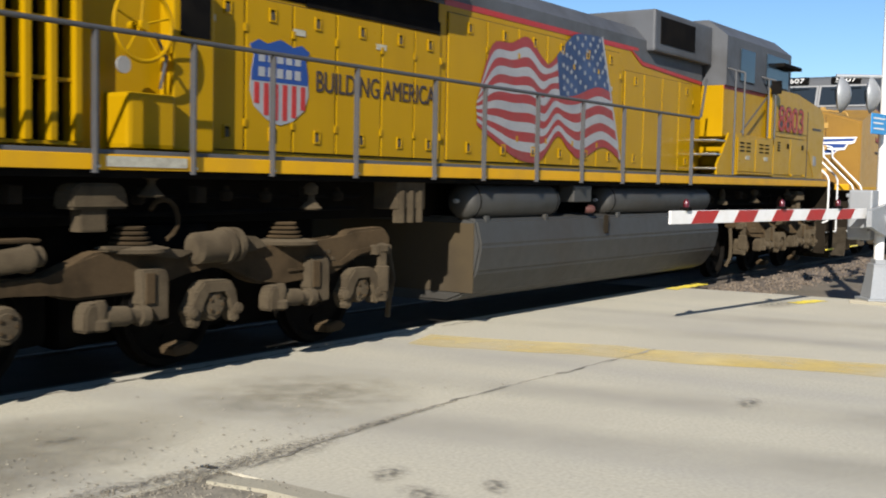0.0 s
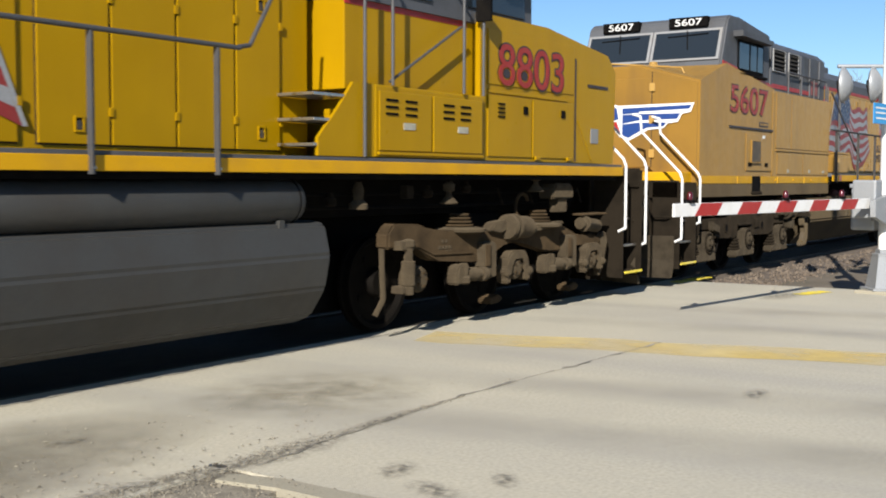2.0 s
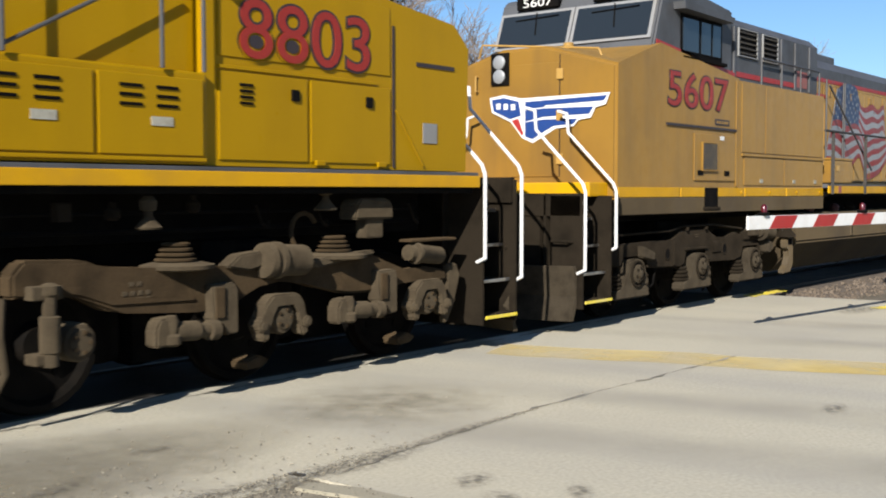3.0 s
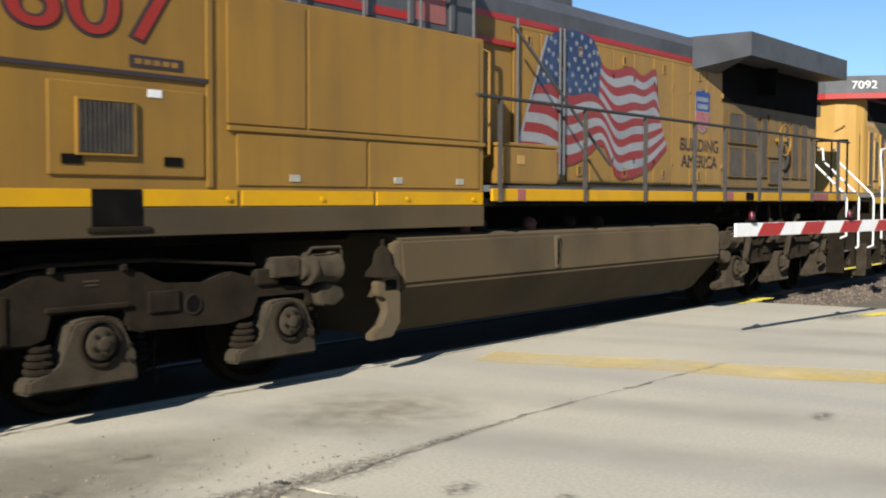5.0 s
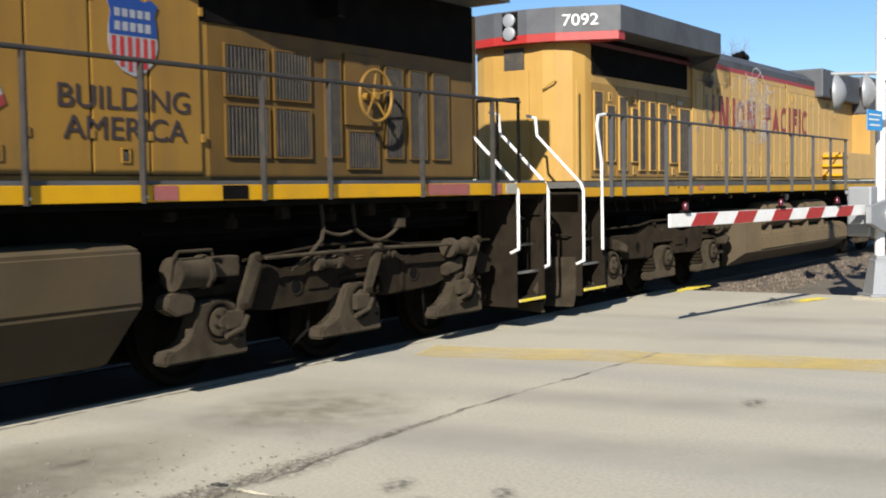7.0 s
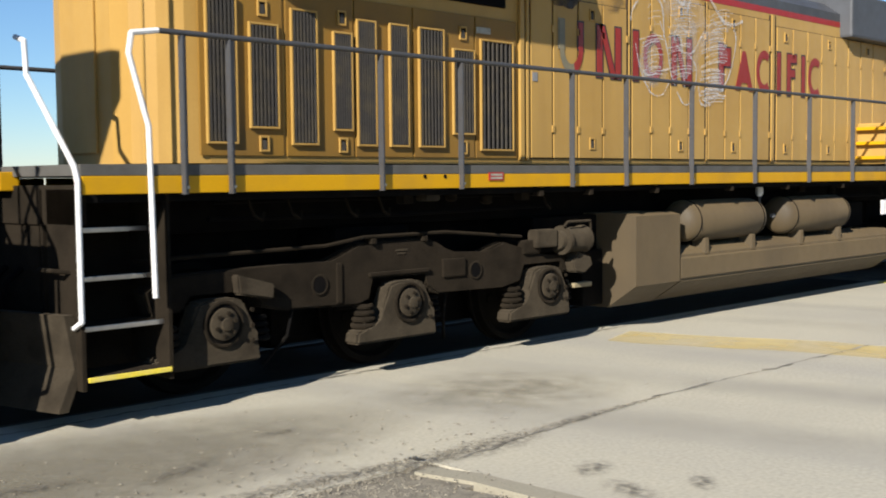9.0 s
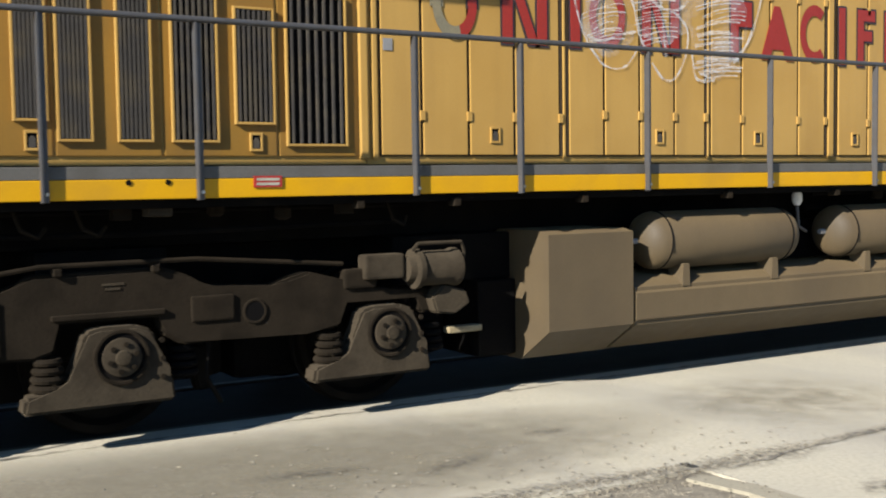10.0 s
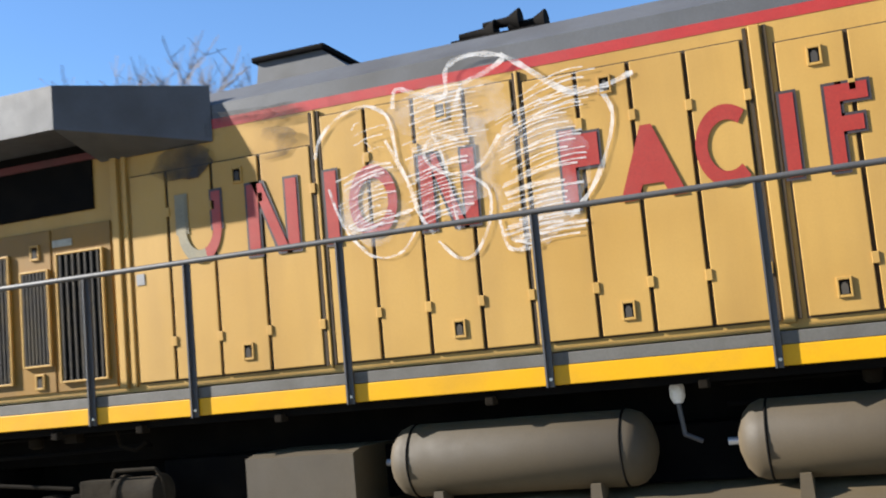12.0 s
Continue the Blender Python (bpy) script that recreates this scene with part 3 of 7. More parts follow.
# ---- crossing gate ----
def crossing_gate():
    """Mast, mechanism and striped arm; the arm is down, parallel to the track."""
    global ORIGIN
    mx, my = 17.6, 4.1
    ORIGIN = [mx, my, 0]
    gate = tagged(new("crossing_gate"), "white crossing gate with lowered red and white arm", "crossing gate")
    gate.location = ORIGIN
    gate.rotation_euler.z = radians(-7.5)
    bm = B(mx - 0.32, mx + 0.32, my - 0.3, my + 0.3, -0.16, 0.05, 0.02)
    part("foundation", bm, CONCRETE_LEDGE, gate)
    bm = bmesh.new()
    lathe(bm, (mx, my, 0.05), (0, 0, 1), [(0, 0.34), (0.03, 0.34), (0.035, 0.26), (0.50, 0.17), (0.55, 0.17), (0.56, 0.12), (0.62, 0.12)], 4)
    part("mast_pedestal", bm, SILVER, gate, "tapered silver mast pedestal")
    part("base_flange", lathe(bmesh.new(), (mx, my, 0.05), (0, 0, 1), [(0, 0.2), (0.03, 0.2), (0.035, 0.1), (0.22, 0.095)], 16), GREY_L, gate, smooth=True)
    part("mast", tube(bmesh.new(), (mx, my, 0.1), (mx, my, 6.6), 0.075, 16), WHITE_P, gate, "white painted steel mast", True)
    for i in range(9):
        z = 3.3 + 0.32 * i
        bm = bmesh.new()
        tube(bm, (mx, my, z), (mx + 0.2 * (1 if i % 2 else -0.2), my - 0.16, z), 0.014, 6)
        tube(bm, (mx + 0.2 * (1 if i % 2 else -0.2), my - 0.16, z - 0.02), (mx + 0.2 * (1 if i % 2 else -0.2), my - 0.16, z + 0.05), 0.014, 6)
        part("climbing_step", bm, RAILING, gate)
    # mechanism
    part("mechanism_box", B(mx - 0.1, mx + 0.42, my + 0.1, my + 0.48, 0.95, 1.6, 0.04), SILVER, gate, "galvanised gate mechanism housing")
    part("mechanism_lid", B(mx - 0.12, mx + 0.44, my + 0.08, my + 0.5, 1.6, 1.66, 0.02), SILVER, gate)
    part("counterweight_arm", prism(bmesh.new(), [(mx - 0.35, 1.1), (mx + 1.1, 1.28), (mx + 1.1, 1.42), (mx - 0.35, 1.36)], my + 0.06, my + 0.1), SILVER, gate)
    part("counterweight", B(mx + 0.75, mx + 1.15, my + 0.0, my + 0.16, 1.1, 1.55, 0.02), SILVER, gate)
    part("arm_bracket", prism(bmesh.new(), [(mx - 0.75, 1.18), (mx - 0.1, 1.02), (mx + 0.1, 1.1), (mx + 0.1, 1.5), (mx - 0.1, 1.52), (mx - 0.75, 1.42)], my - 0.16, my - 0.08), SILVER, gate)
    part("gearbox_side", lathe(bmesh.new(), (mx - 0.05, my - 0.1, 1.28), (0, -1, 0), [(0, 0.17), (0.1, 0.17), (0.12, 0.13), (0.2, 0.06)], 18), SILVER, gate, smooth=True)
    part("mechanism_frame", B(mx - 0.5, mx - 0.24, my - 0.06, my + 0.3, 1.15, 1.72, 0.03), SILVER, gate, "pale grey gate frame plate")
    part("mechanism_frame", B(mx + 0.5, mx + 0.86, my - 0.25, my + 0.05, 1.05, 1.78, 0.03), SILVER, gate)
    for k in range(4):
        part("frame_rib", B(mx - 0.02 + 0.09 * k, mx + 0.02 + 0.09 * k, my + 0.02, my + 0.1, 1.2, 1.7, 0.005), SILVER, gate)
    part("mast_clamp", lathe(bmesh.new(), (mx, my, 1.26), (0, 0, 1), [(0, 0.1), (0.02, 0.12), (0.1, 0.12), (0.12, 0.1)], 16), GREY_L, gate)
    part("conduit", pipe(bmesh.new(), [(mx + 0.1, my - 0.1, 0.05), (mx + 0.1, my - 0.1, 0.7), (mx + 0.2, my, 1.0)], 0.025), BLACK, gate)
    # arm: stripes are pieces of it
    tip, root, y0 = mx - 6.15, mx - 0.6, my + 0.0
    arm = part("arm", B(tip, root, y0 - 0.015, y0 + 0.015, 1.30, 1.45, 0.006), WHITE_P, gate, "white gate arm board")
    n = 11
    step = (root - tip) / n
    for i in range(n):
        if i % 2:
            a = tip + i * step
            bm = prism(bmesh.new(), [(a - 0.06, 1.303), (a + step - 0.06, 1.303), (a + step + 0.08, 1.447), (a + 0.08, 1.447)], y0 - 0.0195, y0 - 0.0165)
            part("stripe", bm, RED_P, arm, "red reflective stripe")
    for x in (tip + 0.35, (tip + root) / 2, root - 1.0):
        bm = B(x - 0.05, x + 0.05, y0 - 0.05, y0 + 0.05, 1.45, 1.49, 0.01)
        hold = part("lamp_bracket", bm, BLACK, gate)
        part("arm_lamp", lathe(bmesh.new(), (x, y0, 1.49), (0, 0, 1), [(0, 0.035), (0.06, 0.035), (0.09, 0.015)], 12), LAMP_RED, gate, "small red arm lamp", True)
    # flashing lights on a crossbar: two seen from behind, two facing the other way
    R = Vector((0.62, -0.78, 0))
    bar = lambda k, z: Vector((mx, my, z)) + R * k
    part("lamp_crossbar", tube(bmesh.new(), bar(-0.75, 3.43), bar(1.15, 3.43), 0.03, 10), SILVER, gate)
    for k in (-0.66, -0.22):
        c = bar(k, 3.15)
        h = part("flashing_light", lathe(bmesh.new(), c, (-0.25, 0.97, 0.0), [(-0.14, 0.04), (-0.12, 0.12), (-0.05, 0.23), (0.0, 0.27), (0.02, 0.27), (0.05, 0.2), (0.07, 0.06)], 24), SILVER, gate, "silver round flashing light housing", True)
        part("light_hood", lathe(bmesh.new(), c + Vector((-0.008, 0.03, -0.02)), (-0.25, 0.97, -0.1), [(0.0, 0.11), (0.05, 0.10)], 16), BLACK, h, "black light hood")
        part("light_stem", tube(bmesh.new(), bar(k, 3.3), bar(k, 3.43), 0.025, 8), SILVER, h)
    for k in (0.42, 1.0):
        c = bar(k, 3.15)
        h = part("flashing_light", lathe(bmesh.new(), c, (-0.8, -0.55, 0), [(0.0, 0.30), (0.015, 0.30), (0.02, 0.2), (0.1, 0.17)], 24), BLACK, gate, "black round flashing light", True)
        part("lens", lathe(bmesh.new(), c + Vector((-0.085, -0.06, 0)), (-0.8, -0.55, 0), [(0.0, 0.13), (0.02, 0.12), (0.03, 0.05)], 18), LAMP_RED, h, "unlit red lens", True)
        part("light_stem", tube(bmesh.new(), bar(k, 3.3), bar(k, 3.43), 0.025, 8), SILVER, h)
    c = bar(0.58, 3.64)
    tracks = part("tracks_sign", prism(bmesh.new(), [(c.x - 0.25, c.z - 0.17), (c.x + 0.25, c.z - 0.17), (c.x + 0.25, c.z + 0.25), (c.x - 0.25, c.z + 0.25)], c.y, c.y + 0.006), WHITE_P, gate, "white sign reading TRACKS")
    lettering("2", 0.16, c.x - 0.05, c.y - 0.004, c.z + 0.05, NUM_EDGE, tracks)
    for turn in (40, -40):
        co, si = math.cos(radians(turn)), math.sin(radians(turn))
        bl = [(c.x + a * 0.6 * co - b * 0.11 * si, c.z + 0.72 + a * 0.6 * si + b * 0.11 * co) for a, b in ((-1, -1), (1, -1), (1, 1), (-1, 1))]
        part("crossbuck_blade", prism(bmesh.new(), bl, c.y + 0.004 * (turn > 0), c.y + 0.004 * (turn > 0) + 0.003), WHITE_P, gate, "white crossbuck blade")
    lettering("TRACKS", 0.14, c.x - 0.22, c.y - 0.004, c.z - 0.12, NUM_EDGE, tracks, width=0.44)
    part("sign_post", tube(bmesh.new(), bar(0.0, 3.66), bar(0.58, 3.66), 0.018, 8), SILVER, gate)
    sign = part("emergency_sign", B(mx - 0.84, mx - 0.26, my - 0.13, my - 0.115, 2.54, 2.84, 0.01), SIGN_BLUE, gate, "blue metal notice sign with white border")
    part("sign_bracket", B(mx - 0.3, mx, my - 0.115, my - 0.09, 2.66, 2.72, 0.005), SILVER, gate)
    for k, (a, b, z) in enumerate(((-0.78, -0.34, 2.77), (-0.78, -0.40, 2.70), (-0.76, -0.36, 2.62))):
        part("sign_line", B(mx + a, mx + b, my - 0.134, my - 0.131, z - 0.012, z + 0.012), WHITE_P, sign)
    ORIGIN = [0, 0, 0]
    return gate


crossing_gate()


# ---- trees beyond the track ----
def bare_tree(x, y, height, seed, spread=0.55, levels=5):
    rnd = random.Random(seed)
    tree = tagged(new("bare_tree"), "leafless grey-brown winter tree beyond the track", "tree")
    tree.location = (x, y, -0.16)
    trunk, crown = bmesh.new(), bmesh.new()

    def grow(p, d, length, r, level):
        bm = trunk if level < 2 else crown
        seg = 7 if level < 2 else (4 if level < 4 else 3)
        n = 3 if level < 3 else 2
        for i in range(n):
            q = p + d * length / n
            tube(bm, p, q, r * (1 - 0.3 * i / n), seg, r * (1 - 0.3 * (i + 1) / n), caps=False)
            p = q
            d = (d + Vector((rnd.uniform(-1, 1), rnd.uniform(-1, 1), rnd.uniform(-0.3, 0.7))) * 0.16).normalized()
            if level < levels and (i or level):
                for k in range(2 if level else 1):
                    side = Vector((rnd.uniform(-1, 1), rnd.uniform(-1, 1), rnd.uniform(-0.1, 0.5))).normalized()
                    grow(p, (d * (1 - spread) + side * spread).normalized(), length * rnd.uniform(0.55, 0.8), max(r * 0.5, 0.012), level + 1)
        if level < levels:
            grow(p, d, length * 0.7, max(r * 0.62, 0.012), level + 1)
    grow(Vector((0, 0, 0)), Vector((0, 0, 1)), height * 0.36, height * 0.018, 0)
    mesh_object("trunk", trunk, BARK, tree)
    mesh_object("crown", crown, BARK, tree, "fine bare twigs")
    return tree


def conifer(x, y, height, seed):
    rnd = random.Random(seed)
    tree = tagged(new("conifer"), "dark green conifer beyond the track", "tree")
    tree.location = (x, y, -0.16)
    mesh_object("trunk", tube(bmesh.new(), (0, 0, 0), (0, 0, height), height * 0.02, 8, 0.02), BARK, tree)
    bm = bmesh.new()
    for i in range(1500):
        k = rnd.random() ** 0.8
        z = height * (0.1 + 0.9 * k)
        rad = height * 0.2 * (1 - k) * rnd.uniform(0.25, 1.0) + 0.08
        a = rnd.uniform(0, 6.283)
        c = Vector((rad * math.cos(a), rad * math.sin(a), z - rad * 0.35))
        out = Vector((math.cos(a), math.sin(a), rnd.uniform(-0.6, 0.1))) * rnd.uniform(0.2, 0.5)
        side = Vector((-math.sin(a), math.cos(a), rnd.uniform(-0.3, 0.3))) * rnd.uniform(0.05, 0.14)
        v = [bm.verts.new(c - side), bm.verts.new(c + side), bm.verts.new(c + out)]
        bm.faces.new(v)
        v2 = [bm.verts.new(c - out * 0.2 + Vector((0, 0, 0.08))), bm.verts.new(c + out * 0.5 + side), bm.verts.new(c + out * 0.9 - Vector((0, 0, 0.1)))]
        bm.faces.new(v2)
    mesh_object("crown", bm, NEEDLE, tree, "dense dark needles")
    return tree


for k, (x, y, h) in enumerate(((-17.0, 25.0, 12.5), (-11.0, 33.0, 12.0), (26.0, 27.0, 11.0), (31.0, 30.0, 12.0), (38.0, 34.0, 12.0), (70.0, 28.0, 11.0), (95.0, 24.0, 10.0), (120.0, 18.0, 11.0))):
    bare_tree(x, y, h, 100 + k)
conifer(31.0, 27.4, 11.0, 7)


# ---- the train ----
def Y(w):
    """The place across the track w metres towards the near side."""
    return TRACK_Y - w


def start_loco(u0, u1, label):
    global ORIGIN
    ORIGIN = [(u0 + u1) / 2, TRACK_Y, 0.0]
    loco = tagged(new("locomotive"), label, "locomotive", "locomotives in the train")
    loco.location = ORIGIN
    return loco


def frame_and_deck(loco, u0, u1, sill_z0, sill_z1, sill_mat, breaks=(), deck_mat=None, edge=0.035):
    # underframe and soffit take the deck's shade from their black colour
    part("underframe", B(u0 + 0.05, u1 - 0.05, Y(0.72), Y(-0.72), 1.30, sill_z0 + 0.02, 0.02), BLACK, loco, "underframe coloured near black for the shade below the deck")
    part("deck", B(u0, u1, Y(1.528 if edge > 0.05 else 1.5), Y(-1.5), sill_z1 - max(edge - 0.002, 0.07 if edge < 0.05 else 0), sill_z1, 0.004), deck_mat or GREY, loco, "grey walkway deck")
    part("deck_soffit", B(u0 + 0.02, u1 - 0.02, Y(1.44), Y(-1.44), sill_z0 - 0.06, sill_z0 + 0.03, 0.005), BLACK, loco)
    for near in (1, -1):
        edges = [u0, *(b for b in breaks if u0 < b < u1), u1]
        for a, b in zip(edges[:-1], edges[1:]):
            y0, y1 = sorted((Y(1.5 * near), Y(1.53 * near)))
            part("sill_stripe", B(a + 0.012, b - 0.012, y0, y1, sill_z0, sill_z1 - edge, 0.006), sill_mat, loco, "bright yellow side sill stripe")


def handrails(loco, posts, z_foot, z_top, u_left, u_right, near=1, steel=None):
    y = Y(1.55 * near)
    for u in posts:
        bm = box(bmesh.new(), u - 0.022, u + 0.022, min(y, y + 0.012), max(y, y + 0.012), z_foot, z_top - 0.015, 0.003)
        box(bm, u - 0.026, u - 0.014, y - 0.03, y + 0.03, z_foot, z_top - 0.02)
        p = part("handrail_post", bm, steel or RAILING, loco)
        part("post_bolt", tube(bmesh.new(), (u + 0.006, y - 0.02, z_foot + 0.05), (u + 0.006, y + 0.01, z_foot + 0.05), 0.012, 6), STEEL, p)
    part("handrail", tube(bmesh.new(), (u_left, y, z_top), (u_right, y, z_top), 0.021, 10), steel or RAILING, loco, smooth=True)


def wheelsets(loco, axles):
    """Six turning wheel pairs; returns them with their places."""
    made = []
    bm = bmesh.new()
    tube(bm, (0, -0.72, 0), (0, 0.72, 0), 0.09, 12)
    for s in (-1, 1):
        prof = [(0.0, 0.12), (0.0, WHEEL_R - 0.07), (-0.01, WHEEL_R + 0.02), (0.03, WHEEL_R + 0.02), (0.04, WHEEL_R), (0.13, WHEEL_R - 0.006), (0.13, WHEEL_R - 0.06), (0.07, WHEEL_R - 0.1), (0.07, 0.18), (0.16, 0.14)]
        lathe(bm, (0, s * 0.69, 0), (0, s, 0), prof, 28)
        for k in range(4):      # spots that let one see it turn
            a = k * math.pi / 2
            tube(bm, (0.3 * math.cos(a), s * 0.755, 0.3 * math.sin(a)), (0.3 * math.cos(a), s * 0.775, 0.3 * math.sin(a)), 0.05, 8)
    first = None
    for u in axles:
        if first is None:
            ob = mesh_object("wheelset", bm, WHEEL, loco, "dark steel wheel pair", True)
            first = ob
        else:
            ob = new("wheelset", first.data)
            ob.parent = loco
            ob["label"] = "dark steel wheel pair"
        ob.location = (u - ORIGIN[0], 0, AXLE_Z)
        made.append((ob, u - ORIGIN[0]))
    return made


def end_lettering(text, size, x, w, z, material, parent, width, run=1.0, rise=0.0):
    """Letters on a face that looks to the left end of the train; w: where the line begins, towards the near side is its end."""
    cu = bpy.data.curves.new("road_number", "FONT")
    cu.body, cu.size, cu.extrude = text, size, 0.003
    ob = bpy.data.objects.new("road_number", cu)
    me = bpy.data.meshes.new_from_object(ob)
    bpy.data.objects.remove(ob)
    xs = [v.co.x for v in me.vertices]
    k, lo = width / (max(xs) - min(xs)), min(xs)
    for v in me.vertices:
        along = (v.co.x - lo) * k
        v.co = Vector((x + rise * along / run - v.co.z, Y(w - width) - along, z + v.co.y)) - Vector(ORIGIN)
    me.materials.clear()
    me.materials.append(material)
    ob = new("road_number", me)
    ob.parent = parent
    ob["label"] = "white road number"
    return ob


def faceted(plan, z0, z1):
    """A block of mirrored plan, given as (u, half width) from the end inwards."""
    bm = bmesh.new()
    pts = [(u, Y(w)) for u, w in plan] + [(u, Y(-w)) for u, w in plan[::-1]]
    a, b = ([bm.verts.new((x, y, z)) for x, y in pts] for z in (z0, z1))
    bm.faces.new(a)
    bm.faces.new(b[::-1])
    for i in range(len(pts)):
        j = (i + 1) % len(pts)
        bm.faces.new((a[i], a[j], b[j], b[i]))
    return bm


def both_sides(make):
    for near in (1, -1):
        make(near)


def span(near, a, b):
    return sorted((Y(a * near), Y(b * near)))


def truck_core(loco, cx, s):
    """Bolster, traction motors and added gap fillers between the wheels, blackened as if shaded."""
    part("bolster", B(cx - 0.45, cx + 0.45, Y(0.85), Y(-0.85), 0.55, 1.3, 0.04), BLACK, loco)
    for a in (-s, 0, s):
        part("traction_motor", B(cx + a + 0.12, cx + a + 0.95, Y(0.56), Y(-0.56), 0.28, 0.95, 0.12), BLACK, loco, "traction motor coloured near black for the shade")
    # added boxes that stop daylight showing between the wheels
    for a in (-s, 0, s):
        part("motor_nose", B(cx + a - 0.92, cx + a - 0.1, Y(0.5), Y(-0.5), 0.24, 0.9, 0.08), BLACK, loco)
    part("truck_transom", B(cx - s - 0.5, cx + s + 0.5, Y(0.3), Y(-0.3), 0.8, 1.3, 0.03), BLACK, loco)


def hull(name, outline, X, near, w0, w1, material, parent, label="", bev=0.015):
    """A bevelled casting of outline (x, z) from the half width w0 to w1."""
    bm = prism(bmesh.new(), [(X(x), z) for x, z in outline], *span(near, w0, w1))
    if bev:
        bmesh.ops.bevel(bm, geom=bm.edges[:], offset=bev, segments=2, affect="EDGES", clamp_overlap=True)
    return part(name, bm, material, parent, label)


JOURNAL_Z = 0.63


def truck_ge(loco, cx, s, flip=1, hung=False):
    """Long cast side frame with slots over bell-shaped journal boxes; hung: levers, rods and looping cables all over it."""
    truck_core(loco, cx, s)

    def one(near):
        X = lambda x: cx + flip * x
        A = lambda x: cx + x
        def block(name, x0, x1, w0, w1, z0, z1, material, parent, bev=0.02, label=""):
            return part(name, B(min(X(x0), X(x1)), max(X(x0), X(x1)), *span(near, w0, w1), z0, z1, bev), material, parent, label)
        out = [(-s - 0.66, 0.92), (-s - 0.45, 1.02), (-1.34, 1.04), (-0.84, 1.02), (-0.72, 1.06), (-0.54, 1.17), (0.30, 1.18), (0.46, 1.12), (0.62, 1.02), (1.05, 1.00), (1.17, 1.06), (1.32, 1.10), (1.55, 1.04), (1.85, 0.93), (s + 0.3, 0.93), (s + 0.5, 0.86),
               (s + 0.46, 0.74), (s + 0.28, 0.74), (s + 0.26, 0.88), (1.60, 0.88), (1.57, 0.69), (1.30, 0.66), (0.72, 0.67), (0.40, 0.66), (0.27, 0.74), (0.26, 0.88), (-0.41, 0.88), (-0.42, 0.68), (-0.55, 0.64), (-1.36, 0.67), (-1.58, 0.72), (-1.62, 0.88), (-s - 0.28, 0.88), (-s - 0.32, 0.74), (-s - 0.6, 0.74)]
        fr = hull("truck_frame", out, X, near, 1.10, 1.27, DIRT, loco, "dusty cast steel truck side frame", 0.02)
        for x in (-0.98, 0.91):
            c = Vector((X(x), Y(1.272 * near), 0.85))
            part("frame_hole", tube(bmesh.new(), c, c + Vector((0, -0.006 * near, 0)), 0.072, 18), BLACK, fr)
            part("hole_rim", ring(bmesh.new(), c, (0, near, 0), 0.078, 0.012, 18, 6), DIRT, fr)
        block("frame_boss", 0.46, 0.76, 1.26, 1.292, 0.81, 0.98, DIRT, fr, 0.012)
        block("frame_rib", -0.80, -0.74, 1.26, 1.285, 0.68, 1.02, DIRT, fr, 0.01)
        block("slot_lip", -0.44, 0.28, 1.26, 1.30, 0.88, 0.915, DIRT, fr, 0.008)
        for k, (x0, x1) in enumerate(((-0.12, 0.02), (-0.10, 0.0))):
            block("casting_mark", x0, x1, 1.27, 1.277, 1.085 - 0.03 * k, 1.10 - 0.03 * k, DUST, fr, 0)
        block("frame_lug", -0.42, -0.37, 1.2, 1.31, 1.16, 1.21, DIRT, fr, 0.01)
        block("frame_lug", 0.2, 0.25, 1.2, 1.31, 1.16, 1.21, DIRT, fr, 0.01)
        for a in (-s, 0, s):
            bell = [(-0.24, 0.80), (-0.15, 0.825), (0.08, 0.825), (0.18, 0.79), (0.22, 0.66), (0.27, 0.52), (0.31, 0.47), (0.33, 0.31), (-0.64, 0.31), (-0.62, 0.42), (-0.42, 0.44), (-0.34, 0.49), (-0.30, 0.58), (-0.27, 0.74)]
            jb = hull("journal_box", [(a + x, z) for x, z in bell], A, near, 1.16, 1.34, DUST, loco, "dusty bell-shaped journal box", 0.022)
            c = (A(a - 0.03), Y(1.34 * near), JOURNAL_Z)
            part("cap_well", lathe(bmesh.new(), c, (0, -near, 0), [(-0.01, 0.165), (0.012, 0.165), (0.014, 0.05)], 24), BLACK, jb)
            part("cap_rim", ring(bmesh.new(), (c[0], c[1] - 0.012 * near, c[2]), (0, -near, 0), 0.168, 0.016, 24, 6), DIRT, jb)
            cap = part("bearing_cap", lathe(bmesh.new(), c, (0, -near, 0), [(0, 0.125), (0.035, 0.125), (0.045, 0.11), (0.05, 0.05), (0.07, 0.045), (0.075, 0.02)], 22), DUST, jb, "round dusty bearing cap", True)
            for k in range(6):
                t = 0.3 + 1.047 * k
                q = Vector((c[0] + 0.088 * math.cos(t), c[1] - 0.04 * near, c[2] + 0.088 * math.sin(t)))
                part("cap_bolt", tube(bmesh.new(), q, q + Vector((0, -0.022 * near, 0)), 0.017, 6), DIRT, cap)
            for k in range(3):
                q = Vector((A(a + 0.235), Y(1.34 * near), 0.48 + 0.12 * k))
                part("box_bolt", tube(bmesh.new(), q, q + Vector((0, -0.02 * near, 0)), 0.018, 6), DIRT, jb)
            for side, x in (() if hung else ((0, -0.46), (1, 0.43))):
                bm = bmesh.new()
                for k in range(4):
                    ring(bm, (A(a + x), Y((1.22 - 0.1 * side) * near), 0.46 + 0.055 * k), (0, 0, 1), 0.095 - 0.008 * k, 0.024, 18, 6)
                part("coil_spring", bm, DIRT if not side else BLACK, jb, "dusty coil spring")
